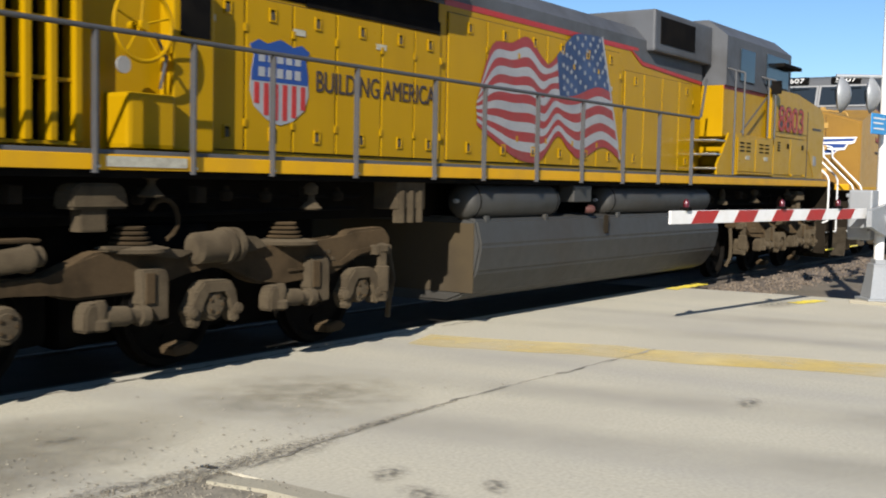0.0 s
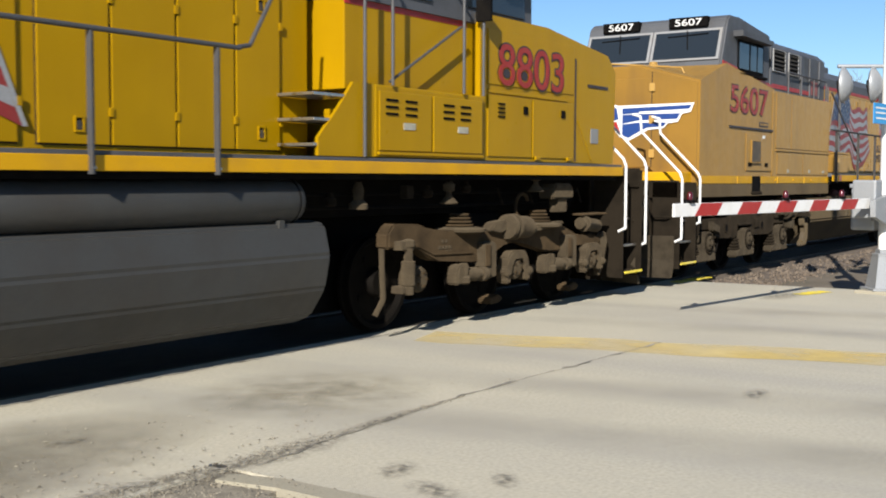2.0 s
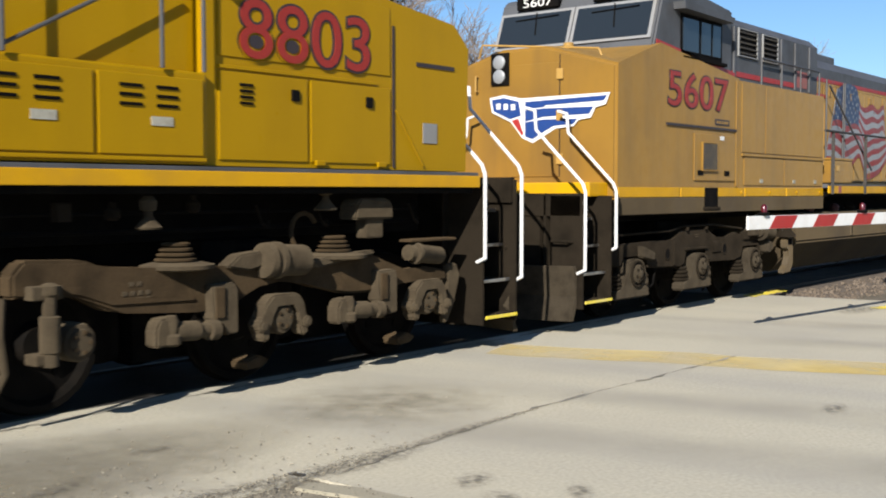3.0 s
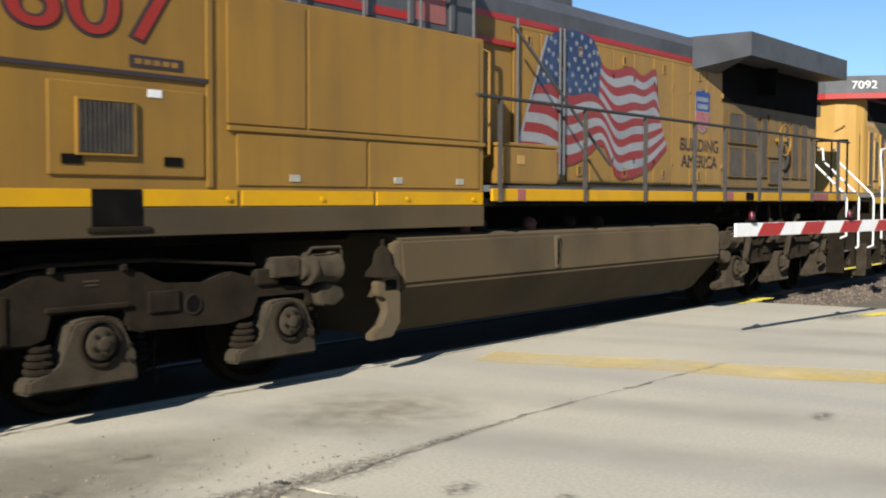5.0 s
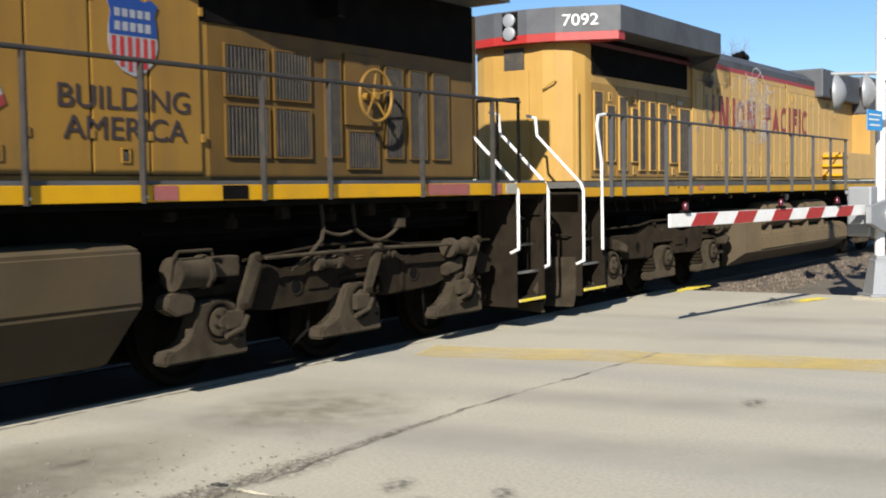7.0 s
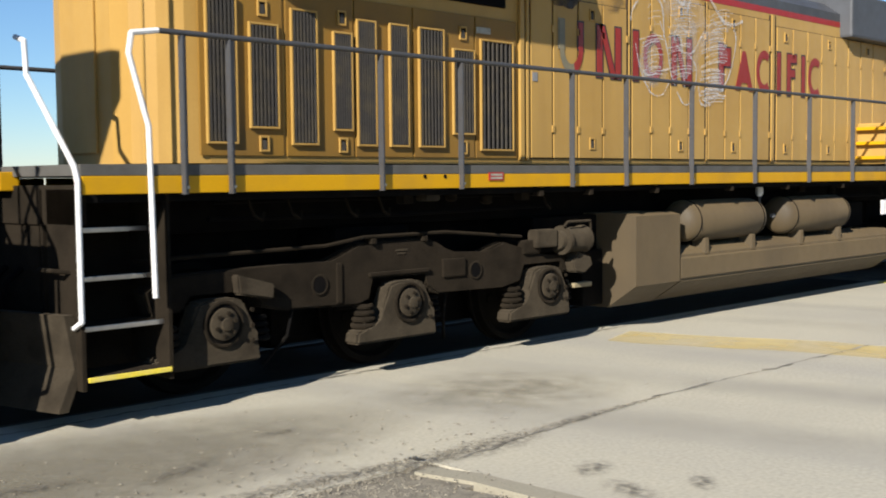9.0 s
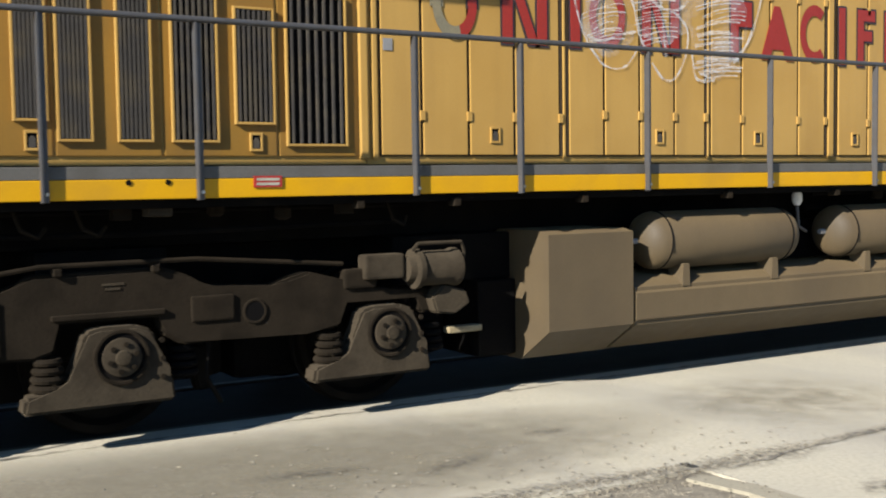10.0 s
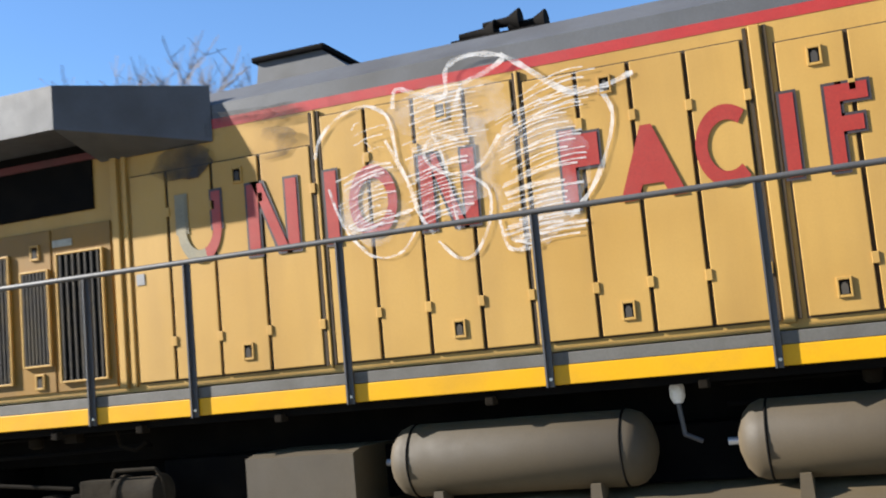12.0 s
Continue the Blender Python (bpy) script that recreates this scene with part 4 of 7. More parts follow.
        # brake cylinder, its rod box and the grab loop over it
        bm = lathe(bmesh.new(), (X(s + 0.12), Y(1.33 * near), 1.08), (flip, 0, 0), [(0, 0.04), (0.0, 0.09), (0.05, 0.1), (0.06, 0.15), (0.10, 0.15), (0.11, 0.13), (0.36, 0.13), (0.39, 0.145), (0.43, 0.145), (0.45, 0.1)], 22)
        part("brake_cylinder", bm, DUST, loco, "dusty brake cylinder", True)
        block("brake_bracket", s - 0.22, s + 0.10, 1.22, 1.36, 1.02, 1.2, DUST, loco, 0.02)
        block("brake_bracket", s - 0.36, s - 0.1, 1.2, 1.3, 0.96, 1.1, DIRT, loco, 0.02)
        part("cylinder_guard", pipe(bmesh.new(), [(X(s + 0.14), Y(1.40 * near), 1.22), (X(s + 0.18), Y(1.42 * near), 1.27), (X(s + 0.55), Y(1.42 * near), 1.27), (X(s + 0.59), Y(1.40 * near), 1.2), (X(s + 0.58), Y(1.36 * near), 1.02)], 0.014), DUST, loco)
        part("brake_rod", pipe(bmesh.new(), [(X(-s - 0.7), Y(1.2 * near), 1.14), (X(-0.9), Y(1.26 * near), 1.17), (X(-0.5), Y(1.28 * near), 1.225), (X(0.5), Y(1.28 * near), 1.23), (X(s - 0.36), Y(1.26 * near), 1.14)], 0.016), DIRT, loco)
        part("sand_hose", pipe(bmesh.new(), [(X(-s + 0.75), Y(1.22 * near), 0.75), (X(-s + 0.68), Y(1.2 * near), 0.45), (X(-s + 0.5), Y(1.1 * near), 0.22)], 0.016), BLACK, loco)
        part("sand_hose", pipe(bmesh.new(), [(X(0.62), Y(1.16 * near), 0.7), (X(0.6), Y(1.14 * near), 0.4), (X(0.75), Y(1.0 * near), 0.2)], 0.016), BLACK, loco)
        hull("end_bracket", [(s + 0.32, 0.86), (s + 0.42, 0.95), (s + 0.62, 0.90), (s + 0.66, 0.80), (s + 0.52, 0.72), (s + 0.36, 0.74)], X, near, 1.22, 1.38, DUST, loco)
        hull("frame_end_plate", [(-s + 0.1, 1.0), (-s + 0.46, 0.9), (-s + 0.44, 0.78), (-s + 0.12, 0.84)], X, near, 1.26, 1.36, DUST, loco)
        hull("brake_shoe", [(0.52, 0.62), (0.66, 0.6), (0.7, 0.3), (0.6, 0.28)], X, near, 0.82, 0.96, WHEEL, loco)
        if hung:
            for x in (-1.66, 0.12, 1.98):
                lever = hull("brake_lever", [(x + 0.05, 1.2), (x + 0.15, 1.22), (x + 0.16, 1.12), (x + 0.02, 0.86), (x - 0.06, 0.70), (x - 0.14, 0.70), (x - 0.12, 0.82)], A, near, 1.36, 1.41, DUST, loco, "dusty brake lever", 0.01)
                for z, k in ((1.17, 0.1), (0.75, -0.1)):
                    q = Vector((A(x + k), Y(1.40 * near), z))
                    part("lever_pin", tube(bmesh.new(), q, q + Vector((0, -0.05 * near, 0)), 0.03, 10), DIRT, lever)
                part("brake_head", B(A(x - 0.3), A(x - 0.08), *span(near, 1.34, 1.42), 0.56, 0.72, 0.02), DUST, loco)
                part("head_pin", pipe(bmesh.new(), [(A(x - 0.3), Y(1.4 * near), 0.5), (A(x - 0.12), Y(1.43 * near), 0.56), (A(x - 0.05), Y(1.42 * near), 0.66)], 0.024), DUST, loco)
            for x0, x1, z, r in ((-0.75, -0.36, 1.06, 0.07), (0.28, 0.5, 1.1, 0.06), (1.5, 1.95, 1.1, 0.11)):
                part("slack_adjuster", lathe(bmesh.new(), (A(x0), Y(1.36 * near), z), (1, 0, 0), [(0, 0.03), (0.02, r), (0.1, r), (0.11, r * 0.7), (x1 - x0 - 0.08, r * 0.7), (x1 - x0 - 0.06, r), (x1 - x0, r * 0.9)], 16), DUST, loco, "dusty slack adjuster", True)
            part("pull_rod", pipe(bmesh.new(), [(A(-1.47), Y(1.42 * near), 1.16), (A(0.2), Y(1.42 * near), 1.17), (A(1.58), Y(1.42 * near), 1.14)], 0.018), DUST, loco)
            part("motor_cable", pipe(bmesh.new(), [(A(-0.56), Y(1.3 * near), 1.68), (A(-0.56), Y(1.33 * near), 1.38), (A(-0.62), Y(1.35 * near), 1.28), (A(-0.85), Y(1.36 * near), 1.12), (A(-1.06), Y(1.36 * near), 1.03)], 0.02), DUST, loco)
            part("motor_cable", pipe(bmesh.new(), [(A(-0.08), Y(1.3 * near), 1.68), (A(-0.08), Y(1.33 * near), 1.40)], 0.02), DUST, loco)
            part("motor_cable", pipe(bmesh.new(), [(A(-0.56 + 0.12 * i), Y(1.34 * near), 1.37 - 0.05 * math.sin(math.pi * i / 4)) for i in range(5)], 0.017), DUST, loco)
            part("motor_cable", pipe(bmesh.new(), [(A(-0.08 + 0.12 * i), Y(1.34 * near), 1.37 - 0.13 * math.sin(math.pi * i / 6)) for i in range(7)], 0.02), DUST, loco)
            part("cable_plug", B(A(0.58), A(0.72), *span(near, 1.28, 1.38), 1.36, 1.47, 0.015), DUST, loco)
    both_sides(one)


def truck_emd(loco, cx, s, flip=1):
    """Deep dusty truck frame with horseshoe journal arms and level dampers; flip turns the frame's high end."""
    truck_core(loco, cx, s)

    def one(near):
        X = lambda x: cx + flip * x
        A = lambda x: cx + x
        out = [(-2.52, 1.14), (-2.42, 1.24), (-1.93, 1.22), (-1.70, 1.13), (-1.30, 1.13), (-0.62, 1.08), (-0.45, 1.12), (-0.2, 1.06), (0.3, 1.04), (0.66, 1.10), (1.19, 1.13), (1.42, 1.04), (1.66, 0.93), (2.0, 0.97), (2.32, 0.92),
               (2.34, 0.80), (1.95, 0.86), (1.62, 0.82), (1.40, 0.76), (0.85, 0.77), (0.55, 0.84), (0.3, 0.93), (0.0, 0.97), (-0.25, 0.94), (-0.42, 0.82), (-0.6, 0.76), (-0.9, 0.75), (-1.6, 0.80), (-1.78, 0.84), (-2.0, 0.98), (-2.3, 1.0), (-2.52, 0.97)]
        fr = hull("truck_frame", out, X, near, 1.18, 1.36, DIRT_B, loco, "dusty brown cast truck frame", 0.025)
        for x, z, n in ((-1.56, 1.0, 2), (-1.62, 0.93, 4), (-1.55, 0.88, 3)):
            for k in range(n):
                u = x + 0.07 * k
                part("casting_mark", B(min(X(u), X(u + 0.045)), max(X(u), X(u + 0.045)), *span(near, 1.355, 1.366), z, z + 0.035, 0.004), DUST_B, fr)
        hull("frame_lip", [(-2.3, 1.05), (-1.9, 1.02), (-1.7, 0.92), (-0.95, 0.88), (-0.95, 0.85), (-1.72, 0.87), (-2.0, 0.98), (-2.3, 1.01)], X, near, 1.355, 1.378, DIRT_B, fr, "", 0.006)
        for x in (-1.03, 0.78):      # rubber spring stacks on broad seats
            seat = part("spring_seat", lathe(bmesh.new(), (X(x), Y(1.26 * near), 1.09), (0, 0, 1), [(0, 0.20), (0.02, 0.30), (0.05, 0.30), (0.07, 0.2)], 24), DUST_B, loco, "dusty spring seat", True)
            for k in range(4):
                part("spring_layer", lathe(bmesh.new(), (X(x), Y(1.24 * near), 1.165 + 0.04 * k), (0, 0, 1), [(0, 0.10), (0.006, 0.17 - 0.018 * k), (0.024, 0.17 - 0.018 * k), (0.03, 0.10)], 20), DIRT_B, seat, smooth=True)
        for a in (-s, 0, s):
            c = (A(a - 0.02), Y(1.38 * near), JOURNAL_Z)
            bear = part("bearing", lathe(bmesh.new(), c, (0, -near, 0), [(-0.16, 0.145), (0, 0.145), (0.02, 0.13), (0.03, 0.13), (0.035, 0.10), (0.05, 0.095), (0.055, 0.04)], 24), DUST_B, loco, "round dusty axle bearing", True)
            for k in range(5):
                t = 1.2566 * k
                q = Vector((c[0] + 0.075 * math.cos(t), c[1] - 0.05 * near, c[2] + 0.075 * math.sin(t)))
                part("bearing_bolt", tube(bmesh.new(), q, q + Vector((0, -0.016 * near, 0)), 0.016, 6), DIRT_B, bear)
            if a < 0:
                continue
            arch = [(-0.30, 0.46), (-0.22, 0.44), (-0.19, 0.54), (-0.19, 0.66), (-0.12, 0.76), (0.08, 0.76), (0.15, 0.68), (0.15, 0.54), (0.18, 0.46), (0.25, 0.47), (0.25, 0.58), (0.21, 0.60), (0.21, 0.76), (0.14, 0.84), (-0.16, 0.84), (-0.25, 0.76), (-0.27, 0.64), (-0.34, 0.62), (-0.34, 0.56), (-0.28, 0.54)]
            yoke = hull("journal_arm", [(a + x, z) for x, z in arch], A, near, 1.30, 1.45, DUST_B, loco, "dusty horseshoe journal arm", 0.018)
            for x in (-0.30, 0.22):
                part("arm_pin", lathe(bmesh.new(), (A(a + x), Y(1.44 * near), 0.585), (0, -near, 0), [(0, 0.05), (0.03, 0.05), (0.035, 0.03), (0.05, 0.03)], 12), DUST_B, yoke, smooth=True)
            # pedestal, damper and its box
            ped = hull("pedestal", [(a - 0.84, 0.97), (a - 0.60, 0.98), (a - 0.57, 0.92), (a - 0.57, 0.56), (a - 0.70, 0.55), (a - 0.72, 0.66), (a - 0.82, 0.68)], A, near, 1.30, 1.47, DUST_B, loco, "dusty pedestal bracket", 0.014)
            part("pedestal_face", B(A(a - 0.82), A(a - 0.73), *span(near, 1.47, 1.49), 0.70, 0.95, 0.008), DIRT_B, ped)
            bm = lathe(bmesh.new(), (A(a - 1.20), Y(1.43 * near), 0.63), (1, 0, -0.06), [(0, 0.06), (0.0, 0.075), (0.04, 0.08), (0.22, 0.08), (0.24, 0.06), (0.33, 0.058), (0.34, 0.085), (0.42, 0.085), (0.44, 0.05)], 18)
            part("damper", bm, DUST_B, loco, "dusty level damper", True)
            box_ = hull("damper_box", [(a - 1.40, 0.52), (a - 1.40, 0.66), (a - 1.36, 0.74), (a - 1.22, 0.75), (a - 1.18, 0.70), (a - 1.18, 0.52)], A, near, 1.32, 1.48, DUST_B, loco, "dusty damper mounting", 0.018)
            part("mount_cap", lathe(bmesh.new(), (A(a - 1.24), Y(1.45 * near), 0.52), (0, 0, 1), [(0, 0.05), (0.02, 0.075), (0.08, 0.075), (0.1, 0.05), (0.2, 0.06), (0.24, 0.04)], 14), DUST_B, box_, smooth=True)
            hull("brake_shoe", [(a - 0.28, 0.26), (a - 0.1, 0.30), (a + 0.02, 0.24), (a - 0.06, 0.19), (a - 0.26, 0.18)], A, near, 1.0, 1.2, DIRT_B, loco)
        # brake cylinders, end damper, hoses
        bm = lathe(bmesh.new(), (X(-0.27), Y(1.40 * near), 1.14), (flip, 0, -0.04), [(0, 0.05), (0.0, 0.1), (0.03, 0.15), (0.09, 0.155), (0.10, 0.13), (0.14, 0.13), (0.15, 0.16), (0.20, 0.16), (0.21, 0.14), (0.50, 0.135), (0.54, 0.09)], 24)
        part("brake_cylinder", bm, DUST_B, loco, "dusty brake cylinder", True)
        hull("cylinder_arm", [(-0.64, 1.10), (-0.5, 1.20), (-0.25, 1.22), (-0.2, 1.10), (-0.4, 1.06)], X, near, 1.26, 1.42, DUST_B, loco)
        hull("cylinder_arm", [(0.2, 1.10), (0.85, 1.16), (1.16, 1.17), (1.16, 1.13), (0.4, 1.04)], X, near, 1.32, 1.42, DUST_B, loco)
        part("cable_loop", pipe(bmesh.new(), [(X(0.42 + 0.16 * math.cos(t * 0.5)), Y(1.22 * near), 1.36 + 0.17 * math.sin(t * 0.5)) for t in range(1, 10)], 0.022), DIRT_B, loco)
        part("end_cylinder", lathe(bmesh.new(), (X(1.70), Y(1.36 * near), 1.12), (flip, 0, -0.1), [(0, 0.04), (0.01, 0.08), (0.08, 0.08), (0.1, 0.11), (0.16, 0.11), (0.18, 0.095), (0.5, 0.09), (0.56, 0.05)], 18), DUST_B, loco, "dusty brake cylinder", True)
        block = lambda n, x0, x1, w0, w1, z0, z1, m, b=0.015: part(n, B(min(X(x0), X(x1)), max(X(x0), X(x1)), *span(near, w0, w1), z0, z1, b), m, loco)
        block("cylinder_plate", 1.72, 2.45, 1.22, 1.40, 1.22, 1.25, DIRT_B)
        block("damper_bracket", -2.42, -2.18, 1.34, 1.46, 0.96, 1.06, DUST_B)
        part("upright_damper", lathe(bmesh.new(), (X(-2.28), Y(1.44 * near), 0.48), (0, 0, 1), [(0, 0.03), (0.01, 0.06), (0.1, 0.06), (0.11, 0.075), (0.36, 0.075), (0.37, 0.05), (0.5, 0.05), (0.52, 0.07), (0.58, 0.07), (0.6, 0.03)], 16), DUST_B, loco, "dusty upright damper", True)
        block("damper_foot", -2.40, -2.22, 1.30, 1.46, 0.50, 0.58, DUST_B)
        part("sand_hose", pipe(bmesh.new(), [(X(-2.56), Y(1.3 * near), 0.98), (X(-2.6), Y(1.34 * near), 0.7), (X(-2.56), Y(1.32 * near), 0.45), (X(-2.62), Y(1.26 * near), 0.28)], 0.03), DUST_B, loco)
        hull("sand_nozzle", [(2.36, 0.96), (2.50, 0.98), (2.56, 0.85), (2.46, 0.55), (2.34, 0.36), (2.28, 0.38), (2.36, 0.6)], X, near, 1.28, 1.36, DUST_B, loco)
        # sand trap hood and pipe bells that hang from the deck above
        trap = part("sand_trap", B(min(X(1.10), X(1.35)), max(X(1.10), X(1.35)), *span(near, 1.22, 1.36), 1.28, 1.48, 0.02), DUST_B, loco, "dusty sand trap")
        hood = [(0.92, 1.46), (0.94, 1.60), (1.0, 1.66), (1.38, 1.66), (1.45, 1.60), (1.46, 1.46)]
        hull("trap_hood", hood, X, near, 1.16, 1.40, DUST_B, trap, "", 0.02)
        for x, z in ((-1.33, 1.43), (0.62, 1.55)):
            part("drain_funnel", lathe(bmesh.new(), (X(x), Y(1.3 * near), z), (0, 0, 1), [(0, 0.10), (0.015, 0.11), (0.03, 0.09), (0.10, 0.035), (0.14, 0.035), (0.15, 0.065), (0.22, 0.07), (0.26, 0.03)], 16), DUST_B, loco, smooth=True)
    both_sides(one)


def plate_x(bm, x0, x1, pts):
    """A plate across the track of outline pts (half width towards the near side, height)."""
    return profile_x(bm, x0, x1, [(Y(w), z) for w, z in pts])


def tank(loco, u0, u1, section, material, label, slant=0.0, smooth=True):
    """Fuel tank; section: (half width, height) from the top down."""
    pts = [(Y(w), z) for w, z in section] + [(Y(-w), z) for w, z in section[::-1]]
    bm = profile_x(bmesh.new(), u0, u1, pts)
    if slant:
        for v in bm.verts:
            if v.co.z < section[0][1] - 0.25:
                k = (section[0][1] - v.co.z) * slant
                v.co.x += k if v.co.x < (u0 + u1) / 2 else -k
    bmesh.ops.bevel(bm, geom=bm.edges[:], offset=0.03, segments=2, affect="EDGES", clamp_overlap=True)
    return part("fuel_tank", bm, material, loco, label, smooth)


def reservoir(loco, u0, u1, w, z, r, material, near=1, straps=True):
    L = u1 - u0
    prof = [(0, r * 0.12), (0.0, r * 0.3), (r * 0.14, r * 0.68), (r * 0.34, r * 0.9), (r * 0.6, r), (L - r * 0.6, r), (L - r * 0.34, r * 0.9), (L - r * 0.14, r * 0.68), (L, r * 0.3), (L, r * 0.12)]
    ob = part("air_reservoir", lathe(bmesh.new(), (u0, Y(w * near), z), (1, 0, 0), prof, 28), material, loco, "dusty cylindrical air reservoir", True)
    if straps:
        for u in (u0 + r * 0.75, u1 - r * 0.75):
            part("strap", ring(bmesh.new(), (u, Y(w * near), z), (1, 0, 0), r + 0.002, 0.008, 28, 5), BLACK, ob)
        for u in (u0 + 0.38, u1 - 0.38):
            part("saddle", prism(bmesh.new(), [(u - 0.045, z - r - 0.14), (u + 0.045, z - r - 0.14), (u + 0.035, z - r * 0.8), (u - 0.03, z - r * 0.8)], *span(near, w + 0.02, w + r * 0.82)), material, ob)
    part("end_fitting", tube(bmesh.new(), (u0 - 0.07, Y(w * near), z), (u0 + 0.02, Y(w * near), z), 0.025, 8), SILVER, ob)
    return ob


def painted_flag(loco, cols, canton, y):
    """A waving striped flag painted on the hood side; cols: the upper and lower edge (u, z, u, z) in steps from the hoist; canton: its share of the length."""
    nx, nr, last = 54, 13, len(cols) - 1

    def edge(s):
        k = min(int(s * last), last - 1)
        f = s * last - k
        p = [Vector(cols[min(max(k + d, 0), last)]) for d in (-1, 0, 1, 2)]
        return p[1] + 0.5 * f * ((p[2] - p[0]) + f * ((2 * p[0] - 5 * p[1] + 4 * p[2] - p[3]) + f * (3 * (p[1] - p[2]) + p[3] - p[0])))

    def place(s, r, dy):
        e = edge(s)
        bow = math.sin(math.pi * r)
        return Vector((e[0] + (e[2] - e[0]) * r + 0.05 * bow * math.sin(9 * s + 4 * r), y - dy, e[1] + (e[3] - e[1]) * r + 0.035 * bow * math.sin(17 * s + 2.5 * r)))
    bm = bmesh.new()
    g = [[bm.verts.new(place(i / nx, j / nr, 0.004)) for j in range(nr + 1)] for i in range(nx + 1)]
    for i in range(nx):
        for j in range(nr):
            f = bm.faces.new((g[i][j], g[i + 1][j], g[i + 1][j + 1], g[i][j + 1]))
            f.material_index = 2 if (i < nx * canton and j < 6) else (0 if j % 2 == 0 else 1)
    flag = part("painted_flag", bm, [FLAG_RED, FLAG_WHITE, FLAG_BLUE], loco, "painted waving flag of red and white stripes with white stars")
    for row in range(8):
        for col in range(6 - row % 2):
            c = place(canton * (col + 0.5 + 0.5 * (row % 2)) / 6.1, (row + 0.6) / 8.2 * 6 / 13, 0.008)
            bm = bmesh.new()
            tip = 0.3 * math.sin(3 * col + row)
            bm.faces.new([bm.verts.new(c + Vector((rad * math.cos(a), 0, rad * math.sin(a)))) for a, rad in ((math.pi / 2 + tip + k * math.pi / 5, 0.05 if k % 2 == 0 else 0.02) for k in range(10))])
            part("star", bm, FLAG_WHITE, flag)
    a, b = edge(0.0)[:2], edge(0.0)[2:]
    sgn = 0.045 if cols[0][0] > cols[-1][0] else -0.045
    bm = bmesh.new()
    bm.faces.new([bm.verts.new((u, y - 0.0045, z)) for u, z in ((a[0], a[1]), (a[0] + sgn, a[1] + 0.02), (b[0] + sgn, b[1]), (b[0], b[1]))])
    part("flag_pole_stripe", bm, FLAG_WHITE, flag, "pale painted pole")
    return flag


def emblem(loco, u0, u1, z0, z1, y):
    """Shield: blue head with two plain white bars, red and white stripes below."""
    w, h = u1 - u0, z1 - z0
    P = lambda a, b: (u0 + w * a, z0 + h * b)
    base = [(0.5, 0.0), (0.72, 0.06), (0.92, 0.2), (0.99, 0.38), (0.97, 0.62), (0.93, 0.78), (1.0, 0.9), (0.86, 0.97), (0.72, 0.93), (0.5, 1.0), (0.28, 0.93), (0.14, 0.97), (0.0, 0.9), (0.07, 0.78), (0.03, 0.62), (0.01, 0.38), (0.08, 0.2), (0.28, 0.06)]
    sh = part("shield_emblem", prism(bmesh.new(), [P(*p) for p in base], y - 0.006, y - 0.002), FLAG_WHITE, loco, "painted shield emblem with blue head and stripes")
    head = [(0.03, 0.5), (0.97, 0.5), (0.97, 0.62), (0.93, 0.78), (1.0, 0.9), (0.86, 0.97), (0.72, 0.93), (0.5, 1.0), (0.28, 0.93), (0.14, 0.97), (0.0, 0.9), (0.07, 0.78), (0.03, 0.62)]
    part("shield_head", prism(bmesh.new(), [P(*p) for p in head], y - 0.009, y - 0.0065), BLUE_P, sh, "blue shield head")
    for b, c in ((0.72, 0.82), (0.55, 0.66)):
        for k in range(5):
            a0 = 0.14 + 0.15 * k
            part("head_bar", prism(bmesh.new(), [P(a0, b), P(a0 + 0.1, b), P(a0 + 0.1, c), P(a0, c)], y - 0.012, y - 0.0095), FLAG_WHITE, sh)
    for k in range(6):
        a = 0.075 + 0.155 * k
        low = (0.24, 0.11, 0.06, 0.06, 0.10, 0.2)[k]
        part("shield_stripe", prism(bmesh.new(), [P(a, low), P(a + 0.08, low), P(a + 0.08, 0.48), P(a, 0.48)], y - 0.009, y - 0.0065), RED_P, sh)
    return sh


def latch(parent, c, z, y, material):
    """A door latch: raised frame round a dark well, with a paddle in it."""
    f = bmesh.new()
    for a, b, lo, hi in ((-0.048, -0.033, -0.066, 0.066), (0.033, 0.048, -0.066, 0.066), (-0.033, 0.033, 0.048, 0.066), (-0.033, 0.033, -0.066, -0.048)):
        box(f, c + a, c + b, y - 0.016, y + 0.002, z + lo, z + hi, 0.003)
    part("latch_frame", f, material, parent)
    part("latch_well", B(c - 0.033, c + 0.033, y - 0.006, y - 0.001, z - 0.048, z + 0.048), BLACK, parent)
    part("latch_paddle", prism(bmesh.new(), [(c - 0.022, z - 0.045), (c + 0.022, z - 0.045), (c + 0.022, z + 0.01), (c + 0.008, z + 0.03), (c - 0.008, z + 0.03), (c - 0.022, z + 0.01)], y - 0.014, y - 0.0065), SLAT, parent)


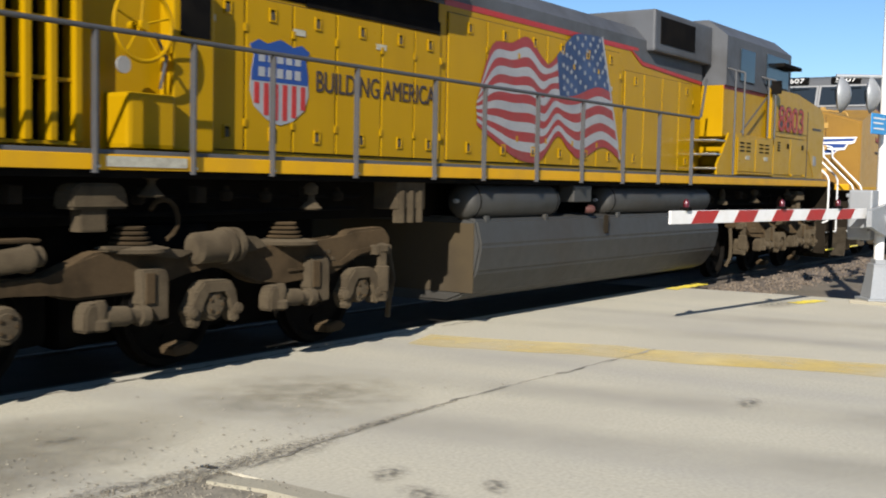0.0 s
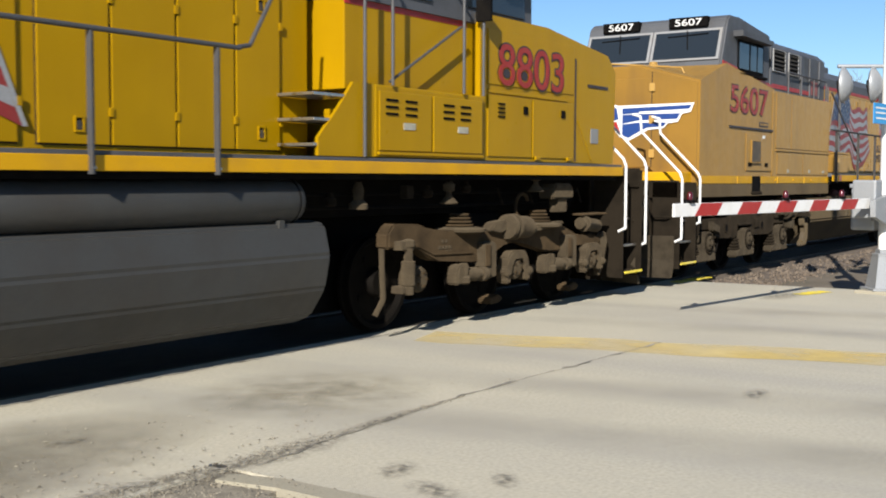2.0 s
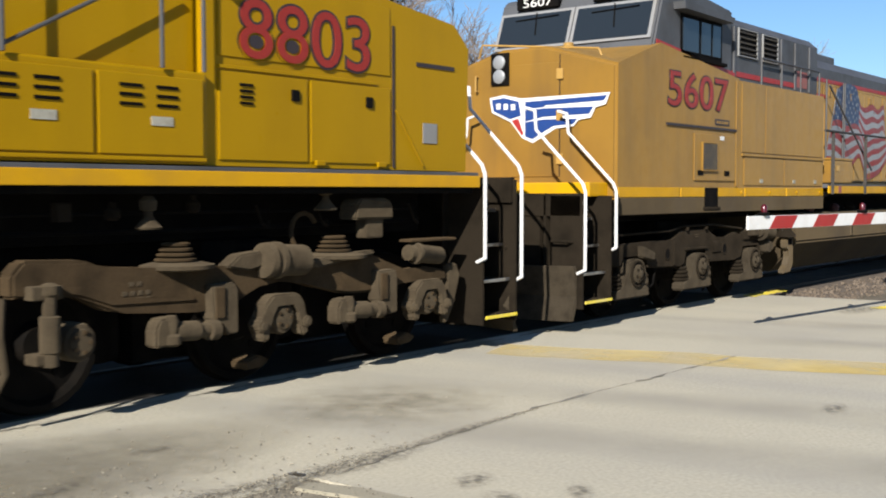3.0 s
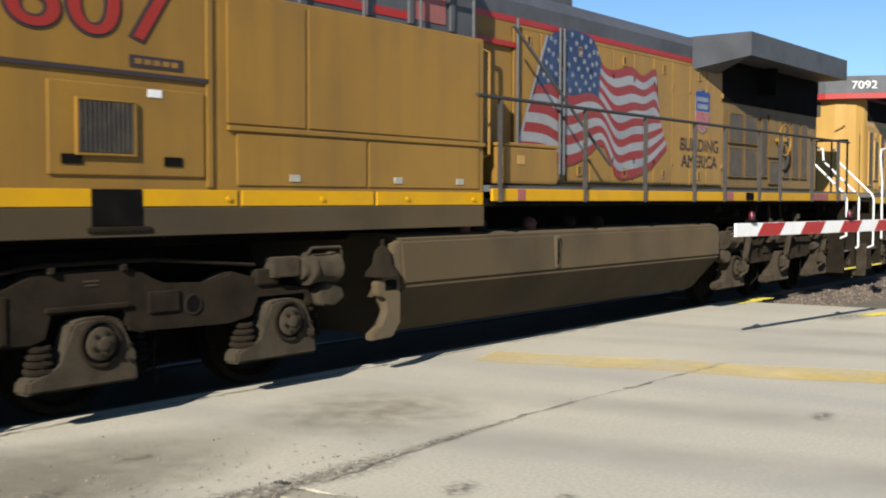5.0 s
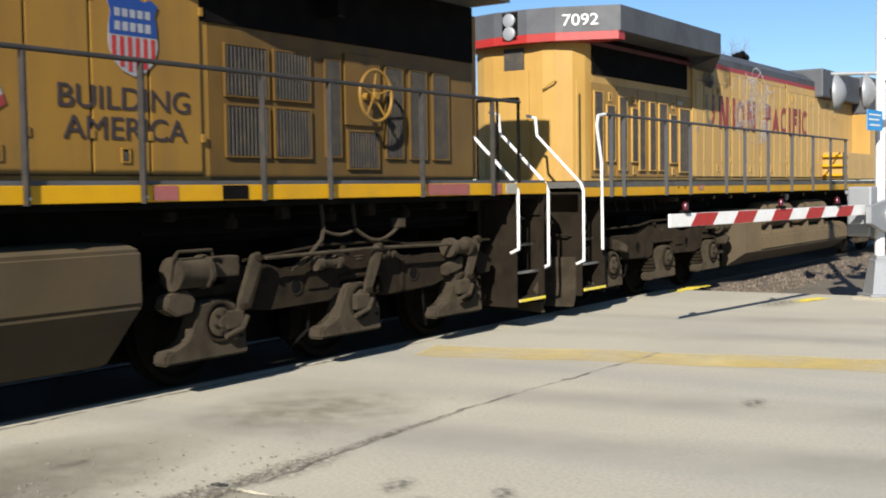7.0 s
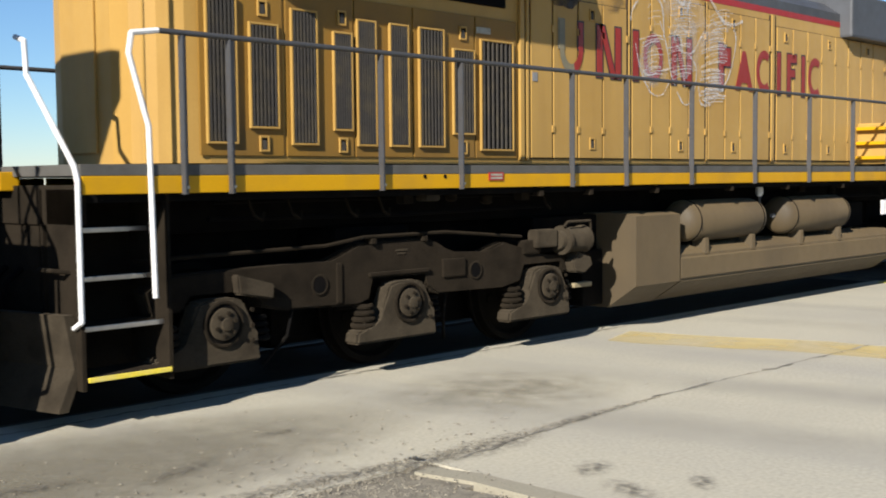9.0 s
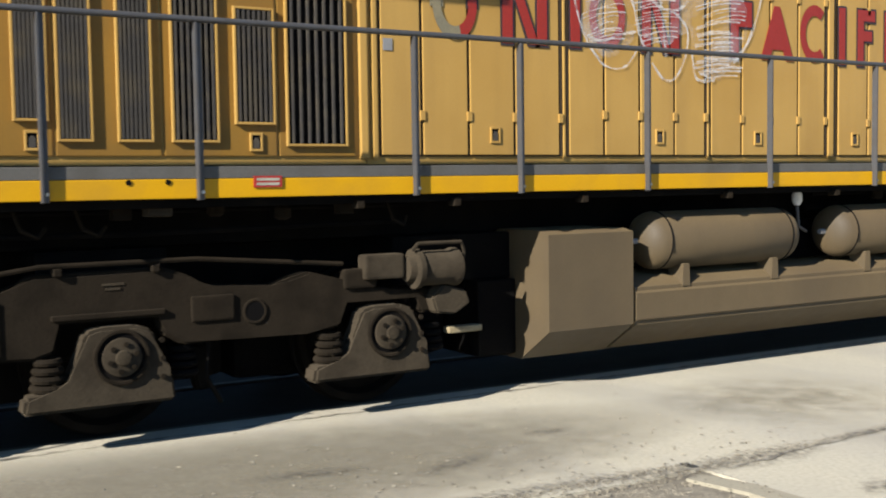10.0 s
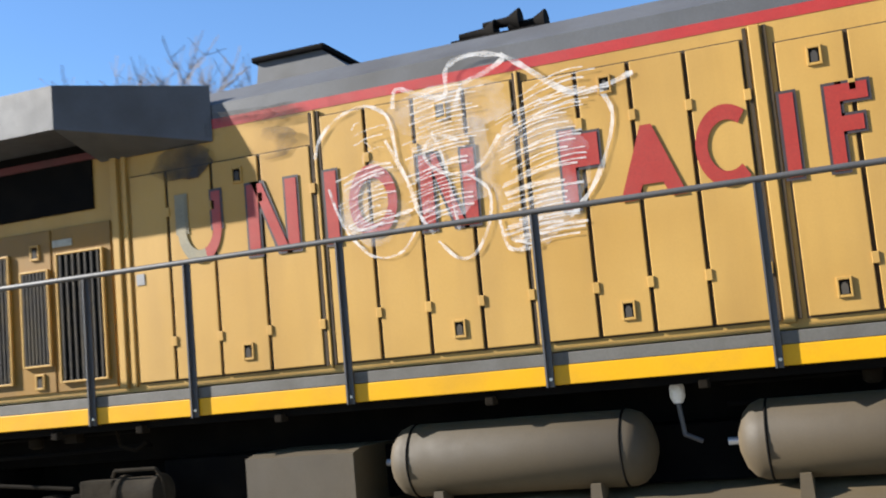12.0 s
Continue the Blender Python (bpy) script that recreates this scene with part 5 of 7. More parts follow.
def hood_doors(loco, edges, z0, z1, y, material, latch_every=2, hinge=True, seed=0, gap=0.014):
    """Upright doors in a row, with hinges and latches."""
    rnd = random.Random(seed)
    part("door_seam", B(edges[0], edges[-1], y - 0.0035, y - 0.001, z0 - 0.012, z1 + 0.012), SEAM, loco)
    for i, (a, b) in enumerate(zip(edges[:-1], edges[1:])):
        if b - a < 0.12:
            continue
        d = part("hood_door", B(a + gap, b - gap, y - 0.022 - 0.004 * rnd.random(), y - 0.004, z0, z1, 0.006), material, loco)
        if hinge:
            for z in (z0 + (z1 - z0) * 0.18, z0 + (z1 - z0) * 0.8):
                part("hinge", B(b - gap - 0.008, b + gap + 0.010, y - 0.036, y - 0.02, z - 0.038, z + 0.038, 0.004), material, d)
        if i in latch_every if isinstance(latch_every, tuple) else i % latch_every == 0:
            c = a + (b - a) * 0.55
            for z in (z0 + 0.16, z1 - 0.13):
                latch(d, c, z, y - 0.022, material)


def louvre(loco, u0, u1, z0, z1, y, n, frame_mat, upright=True):
    """A framed dark opening with slats."""
    back = part("grille", B(u0, u1, y - 0.012, y - 0.002, z0, z1), BLACK, loco, "black slatted intake grille")
    f = bmesh.new()
    t = 0.018
    for a, b, c, d in ((u0 - t, u0, z0 - t, z1 + t), (u1, u1 + t, z0 - t, z1 + t), (u0, u1, z0 - t, z0), (u0, u1, z1, z1 + t)):
        box(f, a, b, y - 0.031, y - 0.002, c, d, 0.004)
    part("grille_frame", f, frame_mat, back)
    for k in range(n):
        if upright:
            u = u0 + (u1 - u0) * (k + 0.5) / n
            part("slat", B(u - 0.009, u + 0.009, y - 0.03, y - 0.013, z0 + 0.004, z1 - 0.004), SLAT, back)
        else:
            z = z0 + (z1 - z0) * (k + 0.5) / n
            part("slat", B(u0 + 0.004, u1 - 0.004, y - 0.03, y - 0.013, z - 0.012, z + 0.012), SLAT, back)


def end_steps(loco, u_in, u_out, z_deck, rail_mat, rails=("in", "out")):
    """Step well at a corner of the locomotive, with grab rails; u_out is the outer end."""
    d = 1 if u_out > u_in else -1
    lo, hi = min(u_in, u_out), max(u_in, u_out)
    part("pilot", prism(bmesh.new(), [(u_out - 0.1 * d, 0.2), (u_out - 0.02 * d, 0.2), (u_out - 0.02 * d, z_deck - 0.02), (u_out - 0.1 * d, z_deck - 0.02)], Y(0.85), Y(-0.85)), DIRT, loco, "dusty pilot plate")
    part("coupler", B(min(u_out, u_out + 0.55 * d), max(u_out, u_out + 0.55 * d), Y(0.12), Y(-0.12), 0.74, 1.02, 0.05), RUST, loco, "rusty knuckle coupler")
    part("end_plate", B(min(u_out - 0.08 * d, u_out), max(u_out - 0.08 * d, u_out), Y(1.45), Y(-1.45), z_deck - 0.28, z_deck, 0.01), DIRT, loco)
    for w in (0.35, 0.6, -0.35):
        part("brake_hose", pipe(bmesh.new(), [(u_out, Y(w), 1.1), (u_out + 0.12 * d, Y(w), 1.0), (u_out + 0.22 * d, Y(w * 0.9), 0.6), (u_out + 0.3 * d, Y(w * 0.8), 0.5)], 0.025), BLACK, loco)
    for near in (1, -1):
        y_in, y_out = 0.92, 1.5
        for a in (lo, hi - 0.03):
            bm = prism(bmesh.new(), [(a, 0.3), (a + 0.03, 0.3), (a + 0.03, z_deck - 0.03), (a, z_deck - 0.03)], *span(near, 1.02 if a == lo else 0.95, 1.48))
            part("step_side", bm, DIRT, loco, "dusty step side plate")
        part("step_back", B(lo, hi, *span(near, 0.92, 0.95), 0.3, z_deck - 0.03), DIRT, loco)
        for k in range(4):
            z = 0.36 + k * (z_deck - 0.36) / 4
            st = part("step_tread", B(lo + 0.03, hi - 0.03, *span(near, 1.1 - 0.02 * k, 1.5 - 0.10 * k), z, z + 0.03, 0.006), DIRT, loco, "dusty step tread")
            part("tread_edge", B(lo + 0.03, hi - 0.03, *span(near, 1.5 - 0.10 * k, 1.512 - 0.10 * k), z, z + 0.035, 0.004), YMARK if k == 0 else STEEL, st)
        bm = bmesh.new()
        plan = ((u_out + 0.34 * d, 0.06), (u_out + 0.02 * d, 1.40), (u_out - 0.05 * d, 1.40), (u_out + 0.27 * d, 0.06))
        rows = [[bm.verts.new((u + k * d, Y(w * near), z)) for u, w in plan] for z, k in ((0.16, 0.12), (0.45, 0.0), (0.82, 0.06))]
        for ra, rb in zip(rows[:-1], rows[1:]):
            for i in range(4):
                bm.faces.new((ra[i], ra[(i + 1) % 4], rb[(i + 1) % 4], rb[i]))
        bm.faces.new(rows[0])
        bm.faces.new(rows[-1][::-1])
        part("plough_blade", bm, DUST, loco, "dusty curved pilot plough blade")
        part("side_grab", pipe(bmesh.new(), [(u_out - 0.05 * d, Y(1.0 * near), 1.1), (u_out + 0.1 * d, Y(1.1 * near), 1.12), (u_out + 0.1 * d, Y(1.3 * near), 1.12), (u_out - 0.05 * d, Y(1.36 * near), 1.1)], 0.016), DIRT, loco)
        for a in [e for e, n in ((u_in - 0.02 * d, "in"), (u_out + 0.02 * d, "out")) if n in rails]:
            y = Y(1.53 * near)
            yt = Y(1.45 * near)
            low = 0.78 if (a > lo) == (d > 0) else 1.02
            pts = [(a, Y(1.42 * near), low - 0.05), (a, y, low), (a, y, z_deck + 0.02), (a, Y(1.49 * near), z_deck + 0.12), (a, Y(0.82 * near), z_deck + 0.78), (a, Y(0.80 * near), z_deck + 1.02), (a, Y(0.66 * near), z_deck + 1.06)]
            part("grab_rail", pipe(bmesh.new(), pts, 0.02), rail_mat, loco, "white painted grab rail", True)


def brake_wheel(loco, u, z, y, R, material):
    bm = ring(bmesh.new(), (u, y, z), (0, 1, 0), R, 0.018, 30, 8)
    for k in range(5):
        a = k * 2 * math.pi / 5 + 0.3
        tube(bm, (u, y + 0.03, z), (u + R * math.cos(a), y, z + R * math.sin(a)), 0.011, 6)
    w = part("hand_brake_wheel", bm, material, loco, "yellow spoked hand brake wheel", True)
    part("wheel_hub", tube(bmesh.new(), (u, y - 0.02, z), (u, y + 0.16, z), 0.04, 12), material, w)
    return w


def under_clutter(loco, u0, u1, seed, n=14):
    """Pipes, valves and brackets below the deck."""
    rnd = random.Random(seed)
    part("air_pipe", pipe(bmesh.new(), [(u0, Y(1.05), 1.42), ((u0 + u1) / 2, Y(1.07), 1.40), (u1, Y(1.05), 1.43)], 0.02), BLACK, loco)
    part("air_pipe", pipe(bmesh.new(), [(u0, Y(1.12), 1.55), (u1, Y(1.12), 1.55)], 0.014), BLACK, loco)
    for k in range(n):
        u = u0 + (u1 - u0) * (k + rnd.uniform(0.2, 0.8)) / n
        kind = rnd.randrange(3)
        if kind == 0:
            part("valve", lathe(bmesh.new(), (u, Y(1.18), rnd.uniform(1.42, 1.55)), (0, 0, 1), [(0, 0.03), (0.02, 0.06), (0.08, 0.06), (0.1, 0.03), (0.14, 0.025)], 12), DIRT, loco, smooth=True)
        elif kind == 1:
            part("bracket", B(u - 0.06, u + 0.06, Y(1.3), Y(1.2), 1.5, 1.64, 0.01), DIRT, loco)
        else:
            part("hose", pipe(bmesh.new(), [(u, Y(1.2), 1.6), (u + 0.05, Y(1.22), 1.45), (u + 0.16, Y(1.18), 1.40), (u + 0.22, Y(1.12), 1.46)], 0.013), DIRT, loco)


def loco_clean_yellow():
    """The first locomotive: clean yellow, cab at its trailing end."""
    u0, u1 = 3.1, 25.0
    loco = start_loco(u0, u1, "clean bright yellow diesel locomotive with grey roof and painted flag")
    posts = [3.45, 4.40, 5.35, 6.32, 7.25, 8.42, 9.74, 10.72, 11.93, 13.12, 14.36, 15.58, 16.85]
    frame_and_deck(loco, u0, 24.62, 1.765, 1.92, Y_SILL, posts)
    handrails(loco, posts, 1.74, 2.82, u0 + 0.2, 17.1)
    handrails(loco, posts[::2], 1.74, 2.82, u0 + 0.2, 17.1, -1)
    part("handrail_end", pipe(bmesh.new(), [(17.05, Y(1.55), 2.82), (17.25, Y(1.52), 2.86), (17.75, Y(1.4), 3.5)], 0.02), RAILING, loco)
    h = HOOD
    # long hood
    part("long_hood", profile_x(bmesh.new(), 3.5, 18.6, [(Y(h), 1.92), (Y(h), 3.78), (Y(-h), 3.78), (Y(-h), 1.92)]), Y_NEW, loco, "bright yellow hood side panels")
    part("hood_roof", profile_x(bmesh.new(), 3.5, 18.6, [(Y(h), 3.784), (Y(h), 4.0), (Y(0.75), 4.22), (Y(-0.75), 4.22), (Y(-h), 4.0), (Y(-h), 3.784)]), GREY, loco, "grey hood roof")
    part("red_stripe", B(10.7, 16.0, Y(h + 0.006), Y(h + 0.001), 3.78, 3.85), RED_P, loco)
    part("grey_side_panel", prism(bmesh.new(), [(15.75, 3.80), (16.15, 3.66), (18.6, 3.55), (18.6, 3.80)], Y(h + 0.014), Y(h + 0.002)), GREY, loco)
    part("red_stripe", prism(bmesh.new(), [(15.70, 3.80), (15.80, 3.83), (16.18, 3.66), (18.6, 3.55), (18.6, 3.49), (16.12, 3.60)], Y(h + 0.012), Y(h + 0.003)), RED_P, loco)
    # flared radiator over the rear end
    for near in (1, -1):
        sec = [(Y(0.9 * near), 3.80), (Y(1.20 * near), 3.80), (Y(1.24 * near), 4.28), (Y(0.9 * near), 4.42)]
        part("radiator_wing", profile_x(bmesh.new(), 3.4, 10.55, sec), GREY, loco, "flared grey radiator wing")
    part("radiator_roof", B(3.4, 10.55, Y(0.9), Y(-0.9), 4.2, 4.44, 0.02), GREY, loco)
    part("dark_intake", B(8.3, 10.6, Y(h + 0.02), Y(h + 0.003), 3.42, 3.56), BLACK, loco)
    part("dynamic_brake_hatch", B(16.3, 18.72, Y(1.1), Y(-1.1), 3.84, 4.50, 0.04), GREY, loco, "dark grey inertial filter hatch")
    part("hatch_grille", B(16.5, 17.9, Y(1.115), Y(1.102), 3.98, 4.4), BLACK, loco)
    # doors
    hood_doors(loco, [6.94, 7.45, 8.1, 8.75, 9.5, 10.1, 10.62], 1.98, 3.40, Y(h), Y_NEW, 1, True, 3)
    hood_doors(loco, [10.75, 11.6, 12.35, 13.1, 13.85, 14.6, 15.35], 1.98, 3.70, Y(h), Y_NEW, 1, True, 4)
    hood_doors(loco, [15.5, 16.2, 16.9, 17.6, 18.2], 1.98, 3.46, Y(h), Y_NEW, 3, True, 5)
    # deep cooling openings by the rear, with upright yellow bars
    part("cooling_recess", B(3.65, 5.52, Y(h + 0.004), Y(h + 0.001), 1.98, 3.4), BLACK, loco, "black cooling opening")
    for k in range(9):
        u = 3.68 + 0.225 * k
        part("cooling_bar", B(u, u + 0.06, Y(h + 0.17), Y(h + 0.005), 1.98, 3.42, 0.006), Y_NEW, loco)
    for z in (1.95, 2.44, 2.9, 3.4):
        part("cooling_ledge", B(3.65, 5.53, Y(h + 0.12), Y(h + 0.005), z, z + 0.03, 0.004), Y_NEW, loco)
    part("electrical_box", B(6.45, 6.92, Y(1.14), Y(h), 1.94, 3.4, 0.02), Y_NEW, loco, "yellow box cabinet on the walkway")
    part("box_vent", B(6.52, 6.86, Y(1.155), Y(1.143), 2.92, 3.3), BLACK, loco)
    part("low_box", B(5.88, 6.38, Y(1.26), Y(h), 1.94, 2.40, 0.04), Y_NEW, loco)
    part("wheel_chain", pipe(bmesh.new(), [(6.2, Y(1.2), 2.9), (6.32, Y(1.2), 2.7), (6.3, Y(1.15), 2.45)], 0.014), RAILING, loco)
    part("wheel_plate", lathe(bmesh.new(), (5.95, Y(1.1), 2.62), (0, -1, 0), [(0, 0.07), (0.02, 0.07)], 18), GREY_L, loco)
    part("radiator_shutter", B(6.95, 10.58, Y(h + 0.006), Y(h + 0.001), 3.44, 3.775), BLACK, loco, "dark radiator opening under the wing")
    brake_wheel(loco, 5.98, 2.93, Y(1.32), 0.29, Y_NEW)
    emblem(loco, 7.50, 8.33, 2.23, 3.05, Y(h + 0.026))
    lettering("BUILDING AMERICA", 0.30, 8.44, Y(h + 0.03), 2.60, NUM_EDGE, loco, width=2.05, label="black slogan lettering")
    painted_flag(loco, [(14.66, 3.86, 15.37, 2.10), (14.25, 3.85, 14.80, 2.27), (13.80, 3.79, 14.12, 2.08), (13.40, 3.50, 13.75, 2.20), (13.15, 3.34, 13.42, 2.37),
                        (12.95, 3.40, 13.05, 2.08), (12.56, 3.62, 12.80, 1.99), (12.15, 3.50, 12.34, 2.04), (11.72, 3.44, 11.90, 2.20), (11.46, 2.95, 11.38, 2.42)], 0.34, Y(h + 0.03))
    for u in (6.9, 8.1, 9.4, 12.0, 14.9):
        part("notice_plate", B(u, u + 0.17, Y(h + 0.032), Y(h + 0.027), 3.12, 3.18), PLATE, loco, "small white notice plate")
    part("sill_plate", B(5.45, 6.25, Y(1.54), Y(1.531), 1.79, 1.87), PLATE, loco, "pale notice plate on the sill")
    # steps up to the cab, box below it
    part("battery_box", B(19.05, 21.05, Y(1.47), Y(-1.47), 1.93, 2.66, 0.02), Y_NEW, loco, "yellow equipment box below the cab")
    part("box_door", B(19.1, 20.0, Y(1.488), Y(1.472), 2.0, 2.6, 0.01), Y_NEW, loco)
    part("box_door", B(20.04, 21.0, Y(1.488), Y(1.472), 2.0, 2.6, 0.01), Y_NEW, loco)
    for c in (19.2, 19.53, 20.22, 20.55):
        for k in range(3):
            part("vent_slot", B(c, c + 0.2, Y(1.5), Y(1.487), 2.36 + 0.07 * k, 2.385 + 0.07 * k, 0.004), BLACK, loco)
    for k in range(3):
        part("cab_step", B(18.15, 18.75, Y(1.45), Y(0.98), 2.02 + 0.24 * k, 2.05 + 0.24 * k, 0.005), STEEL, loco)
    part("step_panel", prism(bmesh.new(), [(18.2, 1.93), (19.05, 1.93), (19.05, 2.66), (18.72, 2.66), (18.5, 2.4), (18.2, 2.1)], Y(1.46), Y(1.42)), Y_NEW, loco)
    # cab and nose
    part("cab_lower", B(18.75, 22.65, Y(1.32), Y(-1.32), 2.6, 3.5, 0.015), Y_NEW, loco, "yellow cab side")
    part("cab_red_stripe", B(18.75, 20.9, Y(1.326), Y(1.316), 3.44, 3.5), RED_P, loco)
    cab = part("cab_upper", profile_x(bmesh.new(), 18.75, 22.3, [(Y(1.36), 3.5), (Y(1.36), 4.36), (Y(1.0), 4.64), (Y(-1.0), 4.64), (Y(-1.36), 4.36), (Y(-1.36), 3.5)]), GREY, loco, "grey cab roof and upper sides")
    part("cab_window", B(19.4, 20.15, Y(1.382), Y(1.35), 3.62, 4.2, 0.01), GLASS, cab, "dark cab side window")
    part("cab_window", B(20.8, 22.1, Y(1.382), Y(1.35), 3.66, 4.25, 0.01), GLASS, cab, "dark cab side window")
    part("window_shade", B(21.3, 22.4, Y(1.55), Y(1.28), 4.05, 4.12, 0.01), BLACK, cab, "black sun visor")
    part("windshield", prism(bmesh.new(), [(22.28, 3.55), (22.34, 3.55), (22.34, 4.2), (22.28, 4.2)], Y(1.15), Y(-1.15)), GLASS, cab)
    part("nose", prism(bmesh.new(), [(21.05, 1.93), (24.5, 1.93), (24.55, 3.2), (24.3, 3.42), (22.6, 3.62), (21.05, 3.62)], Y(1.42), Y(-1.42)), Y_NEW, loco, "yellow nose of the cab end")
    part("nose_door", B(21.2, 22.2, Y(1.435), Y(1.421), 1.98, 2.7, 0.01), Y_NEW, loco)
    part("nose_door", B(22.24, 23.3, Y(1.435), Y(1.421), 1.98, 2.7, 0.01), Y_NEW, loco)
    part("nose_seam", B(21.2, 23.1, Y(1.44), Y(1.421), 2.72, 2.75, 0.004), Y_NEW, loco)
    part("nose_seam", B(23.34, 23.37, Y(1.43), Y(1.421), 1.95, 3.3), NUM_EDGE, loco)
    for k in range(4):
        part("vent_slot", B(21.42, 21.56, Y(1.45), Y(1.434), 2.44 + 0.05 * k, 2.462 + 0.05 * k, 0.004), BLACK, loco)
    part("door_stay", tube(bmesh.new(), (23.36, Y(1.45), 2.5), (23.78, Y(1.44), 1.98), 0.01, 6), Y_NEW, loco)
    for u in (22.28, 23.1):
        part("door_hook", B(u, u + 0.12, Y(1.46), Y(1.43), 1.95, 2.0, 0.01), Y_NEW, loco)
    for u in (19.5, 20.5):
        part("notice_plate", B(u, u + 0.2, Y(1.496), Y(1.4885), 2.22, 2.29), PLATE, loco, "pale notice plate")
    part("box_foot", B(19.08, 21.02, Y(1.50), Y(1.47), 1.955, 1.985, 0.006), Y_NEW, loco)
    for u in (22.0, 22.95):
        part("nose_latch", B(u, u + 0.09, Y(1.455), Y(1.43), 2.5, 2.6, 0.01), BLACK, loco)
    part("nose_plate", B(23.8, 24.02, Y(1.43), Y(1.421), 2.2, 2.4, 0.004), GREY_L, loco, "white data plate")
    part("nose_slot", B(23.7, 24.3, Y(1.43), Y(1.421), 2.95, 2.99), NUM_EDGE, loco)
    part("panel_frame", B(21.2, 23.3, Y(1.432), Y(1.421), 2.82, 3.46, 0.01), Y_NEW, loco)
    lettering("8803", 0.70, 21.40, Y(1.436), 2.83, NUM_EDGE, loco, "number_outline", 1.62, bold=0.02)
    lettering("8803", 0.70, 21.42, Y(1.442), 2.83, NUM_RED, loco, "road_number", 1.58, "red road number with dark outline")
    for a, z in ((18.85, 1.93), (19.3, 2.66), (20.6, 2.66), (21.0, 2.66)):
        part("grab_pole", pipe(bmesh.new(), [(a, Y(1.5), z), (a, Y(1.5), 3.75), (a, Y(1.34), 3.8)], 0.018), RAILING, loco)
    part("cab_stay", pipe(bmesh.new(), [(19.3, Y(1.46), 2.7), (20.6, Y(1.46), 3.4)], 0.016), RAILING, loco)
    part("mirror", B(20.95, 21.0, Y(1.62), Y(1.42), 3.5, 3.75, 0.01), BLACK, loco)
    for u in (22.6, 23.2):
        part("roof_horn", tube(bmesh.new(), (u - 0.3, Y(0.2), 4.62), (u + 0.1, Y(0.2), 4.64), 0.04, 10, 0.09), BLACK, loco)
    end_steps(loco, 24.72, 25.36, 1.88, WHITE_P)
    end_steps(loco, 3.8, 3.1, 1.9, WHITE_P)
    # below the deck
    tank(loco, 10.8, 18.38, [(1.26, 1.31), (1.40, 1.28), (1.475, 0.98), (1.41, 0.66), (1.22, 0.38), (1.0, 0.29)], TANKG, "grey faceted fuel tank", 0.0, False)
    part("tank_end_dirt", B(10.783, 10.797, Y(1.38), Y(-1.38), 0.42, 1.24, 0.005), DIRTY, loco, "brown dirt on the tank end")
    reservoir(loco, 10.68, 12.85, 1.22, 1.50, 0.215, TANKG)
    reservoir(loco, 14.2, 18.15, 1.22, 1.50, 0.215, TANKG)
    part("sight_gauge", B(14.0, 14.07, Y(1.5), Y(1.44), 1.04, 1.3, 0.02), DIRT, loco)
    part("filler_box", B(13.1, 13.6, Y(1.45), Y(1.2), 1.48, 1.7, 0.02), TANKG, loco)
    part("filler_cap", lathe(bmesh.new(), (13.6, Y(1.36), 1.38), (0.6, -0.8, 0), [(0, 0.06), (0.1, 0.06), (0.13, 0.035)], 14), CAP_RED, loco, "faded red filler cap", True)
    part("filter_unit", B(9.25, 9.75, Y(1.42), Y(1.1), 1.42, 1.74, 0.02), DUST_B, loco, "dusty filter canisters below the deck")
    for k in range(3):
        part("canister", tube(bmesh.new(), (9.33 + 0.16 * k, Y(1.38), 1.28), (9.33 + 0.16 * k, Y(1.38), 1.62), 0.065, 12), DUST_B, loco)
    for u in (19.05,):
        part("hanger", lathe(bmesh.new(), (u, Y(1.25), 1.4), (0, 0, 1), [(0, 0.1), (0.05, 0.1), (0.1, 0.05), (0.2, 0.06), (0.28, 0.03)], 12), DUST_B, loco, smooth=True)
    under_clutter(loco, 4.0, 9.0, 1, 9)
    under_clutter(loco, 18.2, 24.0, 2, 9)
    truck_emd(loco, 6.70, 2.0, -1)
    truck_emd(loco, 21.93, 2.0, 1)
    return loco, wheelsets(loco, [4.70, 6.70, 8.70, 19.93, 21.93, 23.93])


